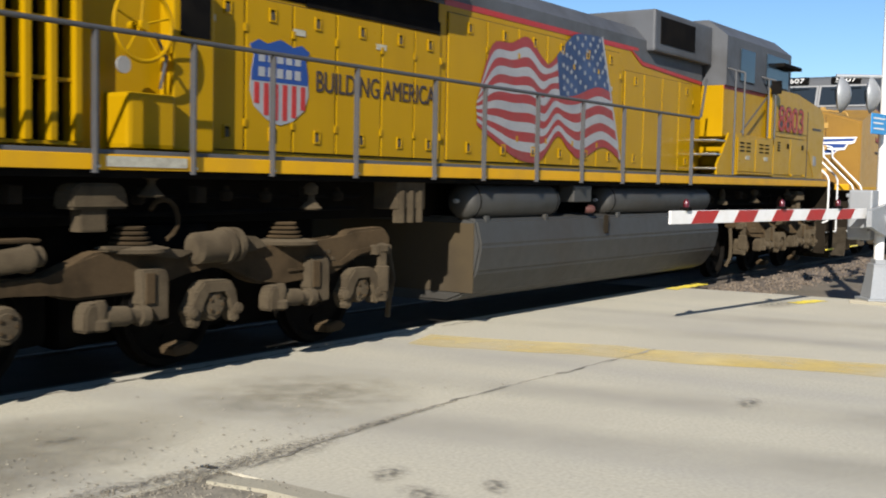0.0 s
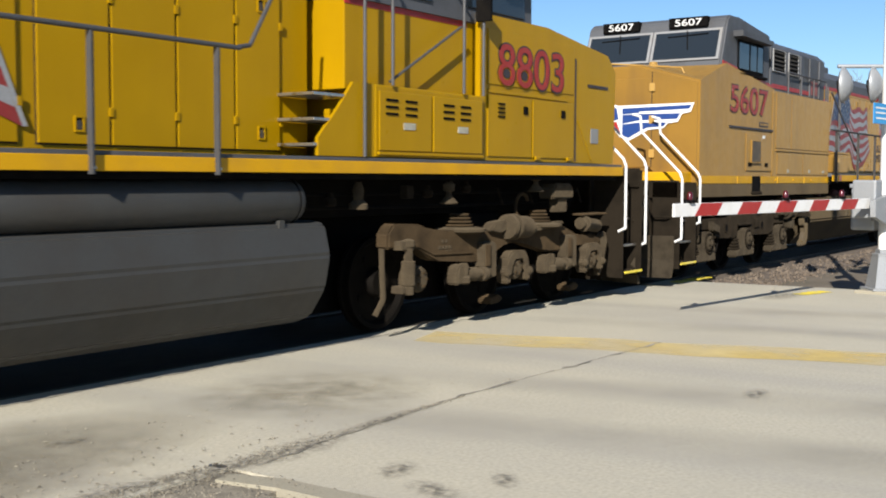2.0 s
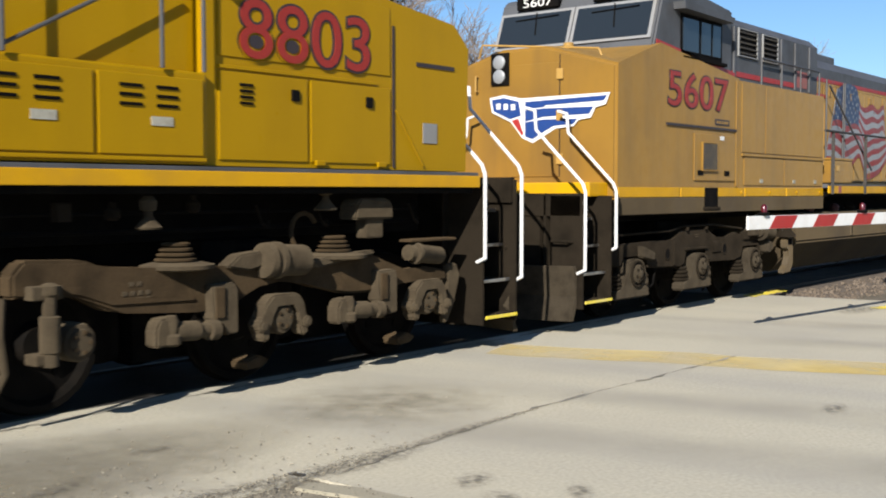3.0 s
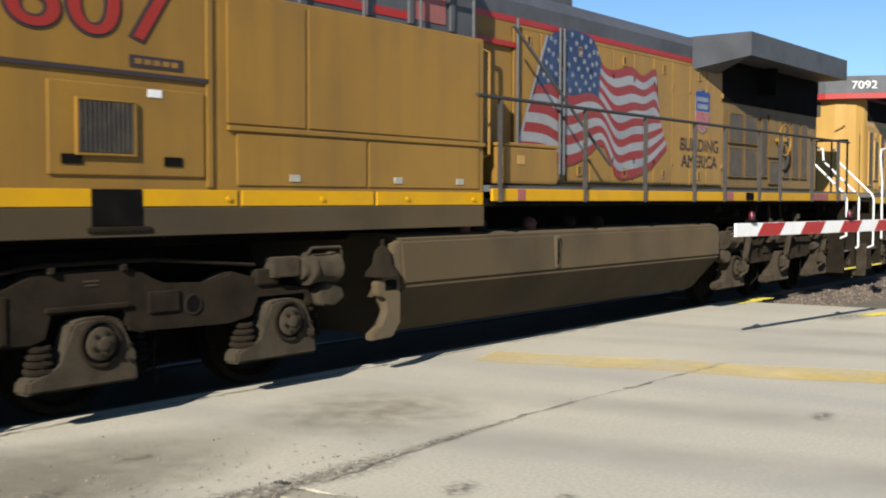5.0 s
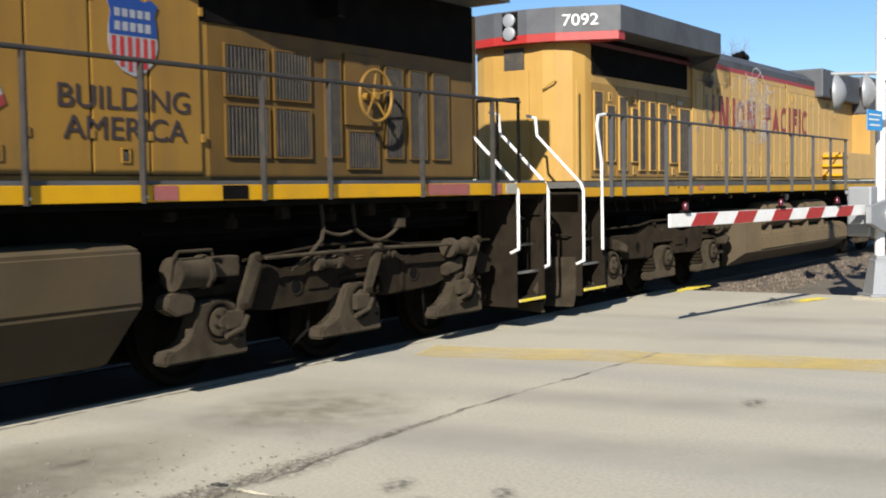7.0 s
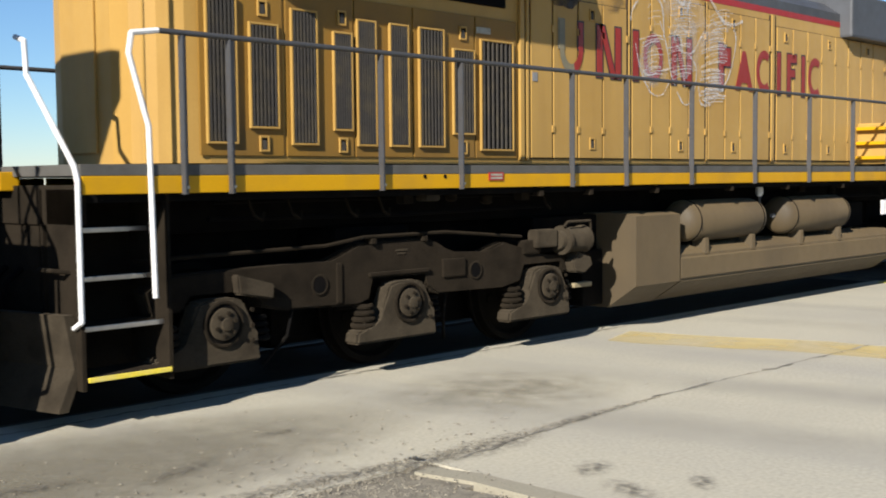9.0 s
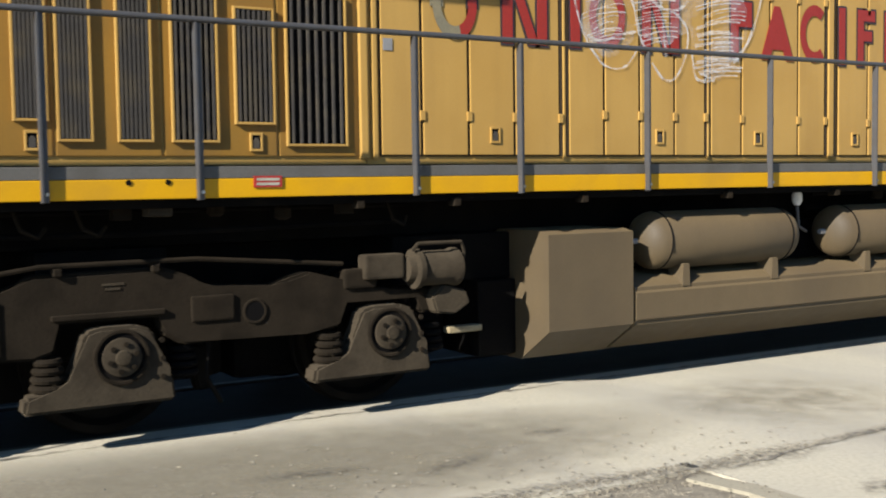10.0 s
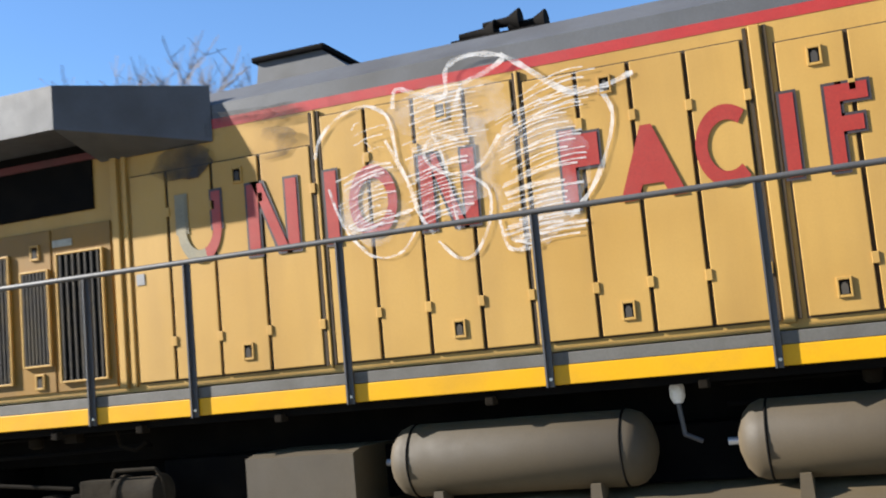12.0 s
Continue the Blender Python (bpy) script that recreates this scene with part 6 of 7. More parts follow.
def loco_flag_weathered():
    """The middle locomotive: weathered yellow, cab towards the first one."""
    u0, u1 = 26.6, 47.6
    loco = start_loco(u0, u1, "weathered yellow diesel locomotive with painted flag and winged nose")
    posts = [35.25, 37.05, 38.6, 40.1, 41.15, 42.5, 43.4, 44.9, 46.3]
    frame_and_deck(loco, 35.11, u1, 1.69, 1.86, Y_SILL, posts)
    part("underframe", B(27.4, 35.1, Y(0.72), Y(-0.72), 1.30, 1.6, 0.02), BLACK, loco, "underframe coloured near black for the shade below the deck")
    handrails(loco, posts, 1.68, 2.80, 34.8, 46.9, 1, RAIL_DARK)
    handrails(loco, posts[::2], 1.68, 2.80, 34.8, 46.9, -1, RAIL_DARK)
    h = HOOD
    # nose and wide body
    W = 1.42
    bm, rows = bmesh.new(), []
    for x, side, mid in ((27.65, 3.34, 3.64), (28.85, 3.72, 3.74), (31.4, 3.44, 3.45)):
        rows.append([bm.verts.new((x, Y(w), z)) for w, z in ((W, 1.62), (W, side), (0.36, mid), (-0.36, mid), (-W, side), (-W, 1.62))])
    for ra, rb in zip(rows[:-1], rows[1:]):
        for i in range(6):
            bm.faces.new((ra[i], ra[(i + 1) % 6], rb[(i + 1) % 6], rb[i]))
    bm.faces.new(rows[0])
    bm.faces.new(rows[-1][::-1])
    bmesh.ops.bevel(bm, geom=[e for e in bm.edges if all(v.co.x < 28.0 for v in e.verts)], offset=0.04, segments=3, affect="EDGES", clamp_overlap=True)
    part("nose", bm, Y_OLD, loco, "weathered yellow nose and cab side")
    bd = part("body_side", B(31.405, 35.1, Y(W), Y(-W), 1.55, 3.42, 0.015), Y_OLD, loco, "weathered yellow equipment cabinet")
    part("grey_skirt", B(27.7, 35.1, Y(W + 0.012), Y(W - 0.05), 1.42, 1.64, 0.006), DIRTY, loco)
    for a, b in ((27.7, 29.4), (29.45, 30.2), (30.25, 31.6), (31.65, 33.3), (33.35, 35.08)):
        part("sill_stripe", B(a, b, Y(W + 0.014), Y(W), 1.65, 1.78, 0.004), Y_SILL, loco)
    part("cabinet_panel", B(31.6, 33.2, Y(W + 0.014), Y(W), 1.82, 2.25, 0.008), Y_OLD, loco)
    part("cabinet_panel", B(33.24, 35.0, Y(W + 0.014), Y(W), 1.82, 2.25, 0.008), Y_OLD, loco)
    part("cabinet_ledge", B(31.5, 35.1, Y(W + 0.03), Y(W), 2.27, 2.31, 0.006), Y_OLD, loco)
    part("cabinet_panel", B(31.5, 32.4, Y(W + 0.012), Y(W), 2.33, 3.38, 0.008), Y_OLD, loco)
    part("cabinet_panel", B(32.44, 35.0, Y(W + 0.012), Y(W), 2.33, 3.38, 0.008), Y_OLD, loco)
    part("panel_post", B(31.28, 31.34, Y(W + 0.02), Y(W), 1.8, 3.4, 0.006), Y_OLD, loco)
    part("access_door", B(29.85, 31.25, Y(W + 0.02), Y(W), 1.88, 2.55, 0.01), Y_OLD, loco)
    louvre(loco, 30.08, 30.56, 2.04, 2.42, Y(W + 0.02), 12, Y_OLD)
    part("data_plate", B(30.7, 30.83, Y(W + 0.026), Y(W + 0.021), 2.48, 2.54), WHITE_P, loco)
    for u in (29.95, 30.85):
        part("step_slot", B(u, u + 0.17, Y(W + 0.03), Y(W + 0.018), 1.96, 2.03), BLACK, loco)
    for u in (32.2, 33.6, 34.6):
        part("notice_plate", B(u, u + 0.12, Y(W + 0.022), Y(W + 0.0145), 1.86, 1.92), PLATE, loco)
    bars = part("maker_plate", B(30.55, 31.05, Y(W + 0.006), Y(W + 0.001), 2.70, 2.79), NUM_EDGE, loco, "dark maker's plate with pale bars")
    for k in range(5):
        part("plate_bar", B(30.60 + 0.085 * k, 30.66 + 0.085 * k, Y(W + 0.009), Y(W + 0.0062), 2.725, 2.765), Y_OLD, bars)
    part("side_step", B(30.16, 30.72, Y(W + 0.03), Y(W - 0.02), 1.46, 1.50, 0.008), DIRT, loco, "dusty side step")
    for u in (31.5, 32.6, 33.8, 34.9):
        part("jack_bolt", tube(bmesh.new(), (u, Y(W + 0.03), 1.71), (u, Y(W), 1.71), 0.022, 8), Y_SILL, loco)
    part("seam", B(29.0, 31.3, Y(W + 0.02), Y(W), 2.63, 2.665), NUM_EDGE, loco)
    part("side_opening", B(30.2, 30.65, Y(W + 0.02), Y(W - 0.02), 1.5, 1.78, 0.01), BLACK, loco)
    lettering("5607", 0.68, 29.03, Y(W + 0.004), 2.91, NUM_EDGE, loco, "number_outline", 1.98, bold=0.018)
    lettering("5607", 0.68, 29.06, Y(W + 0.010), 2.91, NUM_RED, loco, "road_number", 1.92, "red road number with dark outline")
    # cab
    bm = bmesh.new()
    prism(bm, [(28.75, 3.66), (31.3, 3.44), (31.3, 4.46), (29.6, 4.60), (29.2, 4.60), (29.07, 4.52)], Y(1.34), Y(-1.34))
    bmesh.ops.bevel(bm, geom=bm.edges[:], offset=0.03, segments=2, affect="EDGES", clamp_overlap=True)
    cab = part("cab_upper", bm, GREY, loco, "grey cab roof and upper sides")
    part("window_frame", B(29.56, 30.92, Y(1.352), Y(1.342), 3.64, 4.22, 0.01), BLACK, cab)
    for a, b in ((29.62, 30.12), (30.2, 30.52), (30.58, 30.86)):
        part("cab_window", B(a, b, Y(1.362), Y(1.335), 3.70, 4.17, 0.008), GLASS, cab, "dark cab side window")
    part("window_visor", prism(bmesh.new(), [(29.36, 4.24), (30.98, 4.22), (31.0, 4.30), (29.34, 4.34)], Y(1.52), Y(1.33)), GREY, cab, "grey sun visor over the side window")
    part("window_ledge", B(29.5, 30.98, Y(1.42), Y(1.34), 3.58, 3.63, 0.012), BLACK, cab)
    front = lambda z: 28.745 + (z - 3.66) * 0.37
    for w0, w1 in ((1.24, 0.06), (-0.06, -1.24)):
        rim = prism(bmesh.new(), [(front(3.80) - 0.03, 3.80), (front(3.80), 3.80), (front(4.36), 4.36), (front(4.36) - 0.03, 4.36)], Y(w0 + 0.05), Y(w1 - 0.05))
        part("windshield_frame", rim, GREY_L, cab, "pale rubber-set windshield frame")
        part("windshield", prism(bmesh.new(), [(front(3.84) - 0.036, 3.84), (front(3.84) - 0.01, 3.84), (front(4.32) - 0.01, 4.32), (front(4.32) - 0.036, 4.32)], Y(w0), Y(w1)), GLASS, cab, "dark sloping windshield")
        c = (w0 + w1) / 2
        wip = bmesh.new()
        tube(wip, (front(4.34) - 0.05, Y(c), 4.34), (front(4.0) - 0.05, Y(c + 0.05), 4.0), 0.009, 6)
        tube(wip, (front(4.26) - 0.055, Y(c + 0.4), 4.27), (front(4.26) - 0.055, Y(c - 0.35), 4.24), 0.008, 6)
        part("wiper", wip, BLACK, cab)
        part("number_board", B(front(4.42) - 0.07, front(4.42) + 0.06, Y(c + 0.36), Y(c - 0.36), 4.40, 4.58, 0.012), BLACK, cab, "black number board")
        end_lettering("5607", 0.17, front(4.42) - 0.075, c + 0.26, 4.43, WHITE_P, cab, 0.5)
    part("nose_fitting", lathe(bmesh.new(), (28.3, Y(0.3), 3.66), (0, 0, 1), [(0, 0.11), (0.03, 0.11), (0.05, 0.07), (0.09, 0.07), (0.1, 0.04)], 16), Y_PALE, loco, smooth=True)
    part("nose_rail", pipe(bmesh.new(), [(28.0, Y(1.0), 3.5), (28.0, Y(0.95), 3.60), (27.95, Y(-0.9), 3.78), (28.0, Y(-1.0), 3.6)], 0.014), Y_PALE, loco)
    part("red_stripe", prism(bmesh.new(), [(28.85, 3.72), (31.4, 3.46), (31.4, 3.53), (28.85, 3.78)], Y(1.352), Y(1.341)), RED_P, loco)
    part("red_stripe", B(31.4, 36.4, Y(1.0), Y(h + 0.002), 3.5, 3.56), RED_P, loco)
    # nose face
    NX = 27.648
    part("headlight_box", B(NX - 0.03, NX, Y(-0.22), Y(-0.52), 3.16, 3.60, 0.02), BLACK, loco, "black headlight recess")
    for z in (3.28, 3.47):
        part("headlight", lathe(bmesh.new(), (NX - 0.03, Y(-0.37), z), (-1, 0, 0), [(0, 0.095), (0.02, 0.095), (0.03, 0.075)], 18), SILVER, loco, "round headlight", True)
    door = part("nose_door", B(NX - 0.014, NX, Y(0.57), Y(-0.18), 1.92, 3.42, 0.008), Y_OLD, loco, "weathered yellow nose door")
    part("door_gap", B(NX - 0.004, NX + 0.002, Y(0.585), Y(0.572), 1.92, 3.52), SEAM, loco)
    for z in (3.26, 2.72, 2.15):
        part("door_hinge", B(NX - 0.035, NX - 0.005, Y(0.64), Y(0.54), z - 0.07, z + 0.07, 0.01), Y_PALE, door)
    part("nose_grab", pipe(bmesh.new(), [(NX, Y(-0.75), 3.3), (NX - 0.06, Y(-0.75), 3.3), (NX - 0.06, Y(-0.75), 3.1), (NX, Y(-0.75), 3.1)], 0.014), Y_PALE, loco)
    wing = part("wing_emblem", plate_x(bmesh.new(), NX - 0.024, NX - 0.0145, [(-0.54, 3.0), (-0.3, 3.03), (-0.02, 2.97), (1.34, 2.98), (1.28, 2.83), (1.13, 2.80), (1.06, 2.67), (0.88, 2.65), (0.80, 2.57), (0.53, 2.55), (0.32, 2.44), (0.17, 2.37), (0.0, 2.44), (-0.19, 2.66), (-0.5, 2.8)]), WHITE_P, loco, "blue and white painted wing emblem")
    blue = lambda pts: part("wing_feather", plate_x(bmesh.new(), NX - 0.028, NX - 0.0245, pts), BLUE_P, wing, "blue painted feather")
    blue([(0.05, 2.92), (1.30, 2.945), (1.25, 2.88), (0.36, 2.86), (0.36, 2.84), (0.05, 2.82)])
    blue([(0.05, 2.81), (0.34, 2.82), (1.10, 2.81), (1.04, 2.72), (0.34, 2.71), (0.05, 2.66)])
    blue([(0.05, 2.65), (0.34, 2.675), (0.86, 2.665), (0.80, 2.60), (0.5, 2.585), (0.28, 2.48), (0.17, 2.42), (0.05, 2.46)])
    part("wing_shield", plate_x(bmesh.new(), NX - 0.029, NX - 0.0245, [(-0.50, 2.97), (-0.3, 2.99), (-0.06, 2.93), (-0.02, 2.74), (-0.2, 2.70), (-0.47, 2.82)]), BLUE_P, wing, "blue shield")
    for k in range(3):
        part("shield_bar", plate_x(bmesh.new(), NX - 0.032, NX - 0.0295, [(-0.42 + 0.12 * k, 2.84 - 0.01 * k), (-0.35 + 0.12 * k, 2.84 - 0.01 * k), (-0.35 + 0.12 * k, 2.92 - 0.01 * k), (-0.42 + 0.12 * k, 2.92 - 0.01 * k)]), WHITE_P, wing)
    part("wing_shield_band", plate_x(bmesh.new(), NX - 0.029, NX - 0.0245, [(-0.17, 2.68), (-0.06, 2.70), (0.02, 2.50), (0.0, 2.47)]), RED_P, wing, "red band")
    part("anti_climber", B(27.2, 27.7, Y(1.3), Y(-1.3), 1.66, 1.84, 0.02), Y_SILL, loco, "yellow anti-climber")
    end_steps(loco, 27.45, 26.75, 1.7, WHITE_P)
    # hood
    part("long_hood", profile_x(bmesh.new(), 35.11, 42.4, [(Y(h), 1.86), (Y(h), 3.82), (Y(-h), 3.82), (Y(-h), 1.86)]), Y_OLD, loco, "weathered yellow hood side")
    part("radiator_hood", profile_x(bmesh.new(), 42.405, 46.75, [(Y(h), 1.86), (Y(h), 3.82), (Y(-h), 3.82), (Y(-h), 1.86)]), Y_DARK, loco, "darker streaked yellow hood below the radiator")
    part("hood_roof", profile_x(bmesh.new(), 32.3, 43.0, [(Y(h), 3.824), (Y(h), 4.05), (Y(0.7), 4.26), (Y(-0.7), 4.26), (Y(-h), 4.05), (Y(-h), 3.824)]), GREY, loco, "grey hood roof")
    part("hood_front_block", profile_x(bmesh.new(), 31.305, 35.1, [(Y(1.28), 3.43), (Y(1.28), 4.28), (Y(1.12), 4.42), (Y(-1.12), 4.42), (Y(-1.28), 4.28), (Y(-1.28), 3.43)]), GREY, loco, "grey upper equipment housing")
    for a, b in ((31.65, 32.35), (32.6, 33.2)):
        louvre(loco, a, b, 3.84, 4.24, Y(1.28), 5, GREY_L, False)
    part("red_stripe", B(31.4, 34.0, Y(1.288), Y(1.281), 3.50, 3.58), RED_P, loco)
    part("red_patch", B(34.05, 34.6, Y(1.288), Y(1.281), 3.52, 3.80), FADED_RED, loco)
    for u in (31.5, 33.4, 34.02, 34.7):
        part("housing_post", B(u - 0.04, u + 0.04, Y(1.31), Y(1.28), 3.46, 4.26, 0.01), GREY, loco)
    part("upper_rail", pipe(bmesh.new(), [(32.4, Y(1.36), 3.43), (32.4, Y(1.36), 3.85), (35.0, Y(1.36), 3.85), (35.0, Y(1.36), 3.43)], 0.018), RAILING, loco)
    for u in (33.25, 34.1):
        part("upper_post", tube(bmesh.new(), (u, Y(1.36), 3.42), (u, Y(1.36), 3.85), 0.016, 8), RAILING, loco)
    part("red_stripe", B(35.2, 42.0, Y(h + 0.006), Y(h + 0.001), 3.80, 3.87), RED_P, loco)
    hood_doors(loco, [36.3, 36.9, 37.5, 38.1, 38.7, 39.3, 39.9, 40.5, 41.1, 41.7, 42.3], 1.92, 3.74, Y(h), Y_OLD, 2, True, 8)
    part("exhaust_stack", B(37.6, 38.7, Y(0.35), Y(-0.35), 4.25, 4.52, 0.03), GREY, loco, "grey exhaust stack")
    for k in range(2):
        part("roof_horn", tube(bmesh.new(), (36.0 + 0.2 * k, Y(0.3), 4.36), (36.35 + 0.2 * k, Y(0.3), 4.36), 0.04, 10, 0.09), BLACK, loco)
    painted_flag(loco, [(37.05, 3.72, 36.39, 2.29), (37.40, 3.84, 36.95, 2.28), (37.80, 3.86, 37.45, 2.14), (38.16, 3.80, 37.95, 2.24), (38.42, 3.50, 38.40, 2.42),
                        (38.73, 3.46, 38.80, 2.02), (39.19, 3.55, 39.18, 2.00), (39.55, 3.46, 39.60, 2.08), (39.93, 3.58, 39.89, 2.19), (39.98, 3.30, 40.32, 2.45)], 0.42, Y(h + 0.032))
    emblem(loco, 41.27, 41.80, 2.74, 3.42, Y(h + 0.03))
    lettering("BUILDING", 0.27, 40.78, Y(h + 0.03), 2.46, NUM_EDGE, loco, width=1.36, label="black slogan lettering")
    lettering("AMERICA", 0.27, 40.82, Y(h + 0.03), 2.21, NUM_EDGE, loco, width=1.28, label="black slogan lettering")
    for a, b, m in ((35.6, 35.75, FADED_RED), (41.25, 41.5, FADED_RED), (42.0, 42.3, BLACK), (45.0, 45.8, FADED_RED), (46.35, 46.5, FADED_RED), (46.6, 46.85, PLATE)):
        part("sill_patch", B(a, b, Y(1.537), Y(1.531), 1.70, 1.82), m, loco, "touched-up patch of paint on the sill")
    part("walkway_box", B(35.45, 36.55, Y(1.46), Y(1.02), 1.88, 2.30, 0.03), Y_OLD, loco, "yellow equipment box on the walkway")
    part("box_lid", B(35.43, 36.57, Y(1.47), Y(1.01), 2.30, 2.34, 0.012), Y_OLD, loco)
    part("box_plate", B(35.7, 35.84, Y(1.467), Y(1.461), 2.1, 2.2), Y_PALE, loco)
    for a in (36.35, 37.3, 37.4):
        part("hood_conduit", pipe(bmesh.new(), [(a, Y(h + 0.06), 2.0), (a, Y(h + 0.06), 3.85)], 0.018), RAILING, loco)
    part("ladder_stay", pipe(bmesh.new(), [(36.0, Y(1.2), 3.7), (37.9, Y(1.4), 2.15)], 0.02), RAILING, loco)
    part("body_grab", pipe(bmesh.new(), [(35.15, Y(1.2), 2.1), (35.3, Y(1.35), 2.2), (35.3, Y(1.35), 3.3), (35.15, Y(1.2), 3.4)], 0.018), Y_OLD, loco)
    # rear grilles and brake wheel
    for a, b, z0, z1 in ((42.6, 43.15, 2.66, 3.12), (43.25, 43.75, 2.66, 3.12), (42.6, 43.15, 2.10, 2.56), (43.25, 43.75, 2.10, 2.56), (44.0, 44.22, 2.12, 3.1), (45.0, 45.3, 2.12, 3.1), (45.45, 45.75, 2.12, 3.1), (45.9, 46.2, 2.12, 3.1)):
        louvre(loco, a, b, z0, z1, Y(h), 11 if b - a > 0.4 else 7, Y_DARK)
    part("brake_recess", B(44.3, 44.9, Y(h + 0.03), Y(h), 2.45, 3.2, 0.01), Y_DARK, loco)
    louvre(loco, 44.35, 44.85, 2.0, 2.38, Y(h), 11, Y_DARK)
    brake_wheel(loco, 44.6, 2.76, Y(h + 0.2), 0.27, Y_OLD)
    # radiator overhang
    part("radiator_core", B(42.2, 46.75, Y(h + 0.02), Y(-h - 0.02), 3.30, 3.97, 0.01), BLACK, loco, "dark radiator intake")
    part("radiator_strut", B(43.9, 44.0, Y(1.25), Y(h), 3.5, 3.95), BLACK, loco)
    rad = bmesh.new()
    prism(rad, [(42.1, 3.97), (46.72, 3.97), (46.72, 4.34), (42.1, 4.34)], Y(1.54), Y(-1.54))
    part("radiator_wing", rad, GREY, loco, "grey overhanging radiator housing")
    for near in (1, -1):
        bm = bmesh.new()
        v = [bm.verts.new(p) for p in ((41.2, Y(0.97 * near), 3.70), (42.1, Y(1.54 * near), 3.97), (42.1, Y(0.97 * near), 3.70), (41.2, Y(0.97 * near), 4.2), (42.1, Y(1.54 * near), 4.34), (42.1, Y(0.97 * near), 4.34))]
        for f in ((0, 1, 2), (3, 5, 4), (0, 3, 4, 1), (1, 4, 5, 2), (0, 2, 5, 3)):
            bm.faces.new([v[i] for i in f])
        part("radiator_flare", bm, GREY, loco)
    part("rear_hood_end", B(46.75, 46.95, Y(0.9), Y(-0.9), 1.88, 3.9, 0.02), Y_OLD, loco)
    end_steps(loco, 46.9, 47.6, 1.7, WHITE_P)
    part("end_handrail", pipe(bmesh.new(), [(46.95, Y(1.5), 1.8), (46.95, Y(1.5), 2.85), (46.95, Y(0.2), 2.85)], 0.02), BLACK, loco)
    for w in (1.2, 0.9, 0.6):
        part("end_post", tube(bmesh.new(), (46.95, Y(w), 1.8), (46.95, Y(w), 2.85), 0.018, 8), BLACK, loco)
    # below the deck
    tank(loco, 33.69, 41.2, [(1.25, 1.36), (1.44, 1.31), (1.47, 0.86), (1.0, 0.34)], DIRTY, "brown dusty fuel tank", 0.03, False)
    bm = prism(bmesh.new(), [(33.72, 1.30), (33.60, 1.26), (33.62, 0.96), (33.50, 0.98), (33.38, 0.90), (33.40, 0.78), (33.52, 0.74), (33.54, 0.62), (33.46, 0.48), (33.30, 0.42), (33.30, 0.35), (33.60, 0.36), (33.72, 0.50)], Y(1.42), Y(1.32))
    bmesh.ops.bevel(bm, geom=bm.edges[:], offset=0.012, segments=2, affect="EDGES", clamp_overlap=True)
    part("tank_bracket", bm, TAN, loco, "dusty curved bracket at the tank's end")
    part("bracket_hole", B(33.48, 33.66, Y(1.424), Y(1.40), 0.82, 0.93, 0.03), BLACK, loco)
    gauge = part("fuel_gauge", B(36.50, 36.60, Y(1.478), Y(1.44), 0.90, 1.28, 0.01), TAN, loco, "upright fuel sight gauge")
    part("gauge_glass", B(36.53, 36.57, Y(1.484), Y(1.47), 0.94, 1.24, 0.006), BLACK, gauge)
    for z in (0.93, 1.25):
        part("gauge_bolt", tube(bmesh.new(), (36.55, Y(1.495), z), (36.55, Y(1.46), z), 0.014, 8), DUST, gauge)
    part("bell", lathe(bmesh.new(), (33.50, Y(1.37), 0.96), (0, 0, 1), [(0, 0.17), (0.04, 0.165), (0.12, 0.1), (0.24, 0.08), (0.28, 0.04), (0.3, 0.02), (0.36, 0.02)], 20), DIRT, loco, "dusty brass bell under the deck", True)
    for u, m in ((35.0, CAP_RED), (36.3, CAP_RED), (37.2, DIRT), (35.3, DIRT), (37.9, DIRT)):
        part("filler_cap", lathe(bmesh.new(), (u, Y(1.2), 1.36), (0, -0.3, 1), [(0, 0.09), (0.1, 0.09), (0.14, 0.05)], 12), m, loco, smooth=True)
    under_clutter(loco, 28.2, 33.0, 3, 8)
    under_clutter(loco, 41.5, 46.5, 4, 8)
    truck_ge(loco, 30.35, 1.95, 1)
    truck_ge(loco, 44.08, 1.95, -1, True)
    return loco, wheelsets(loco, [28.40, 30.35, 32.30, 42.13, 44.08, 46.03])


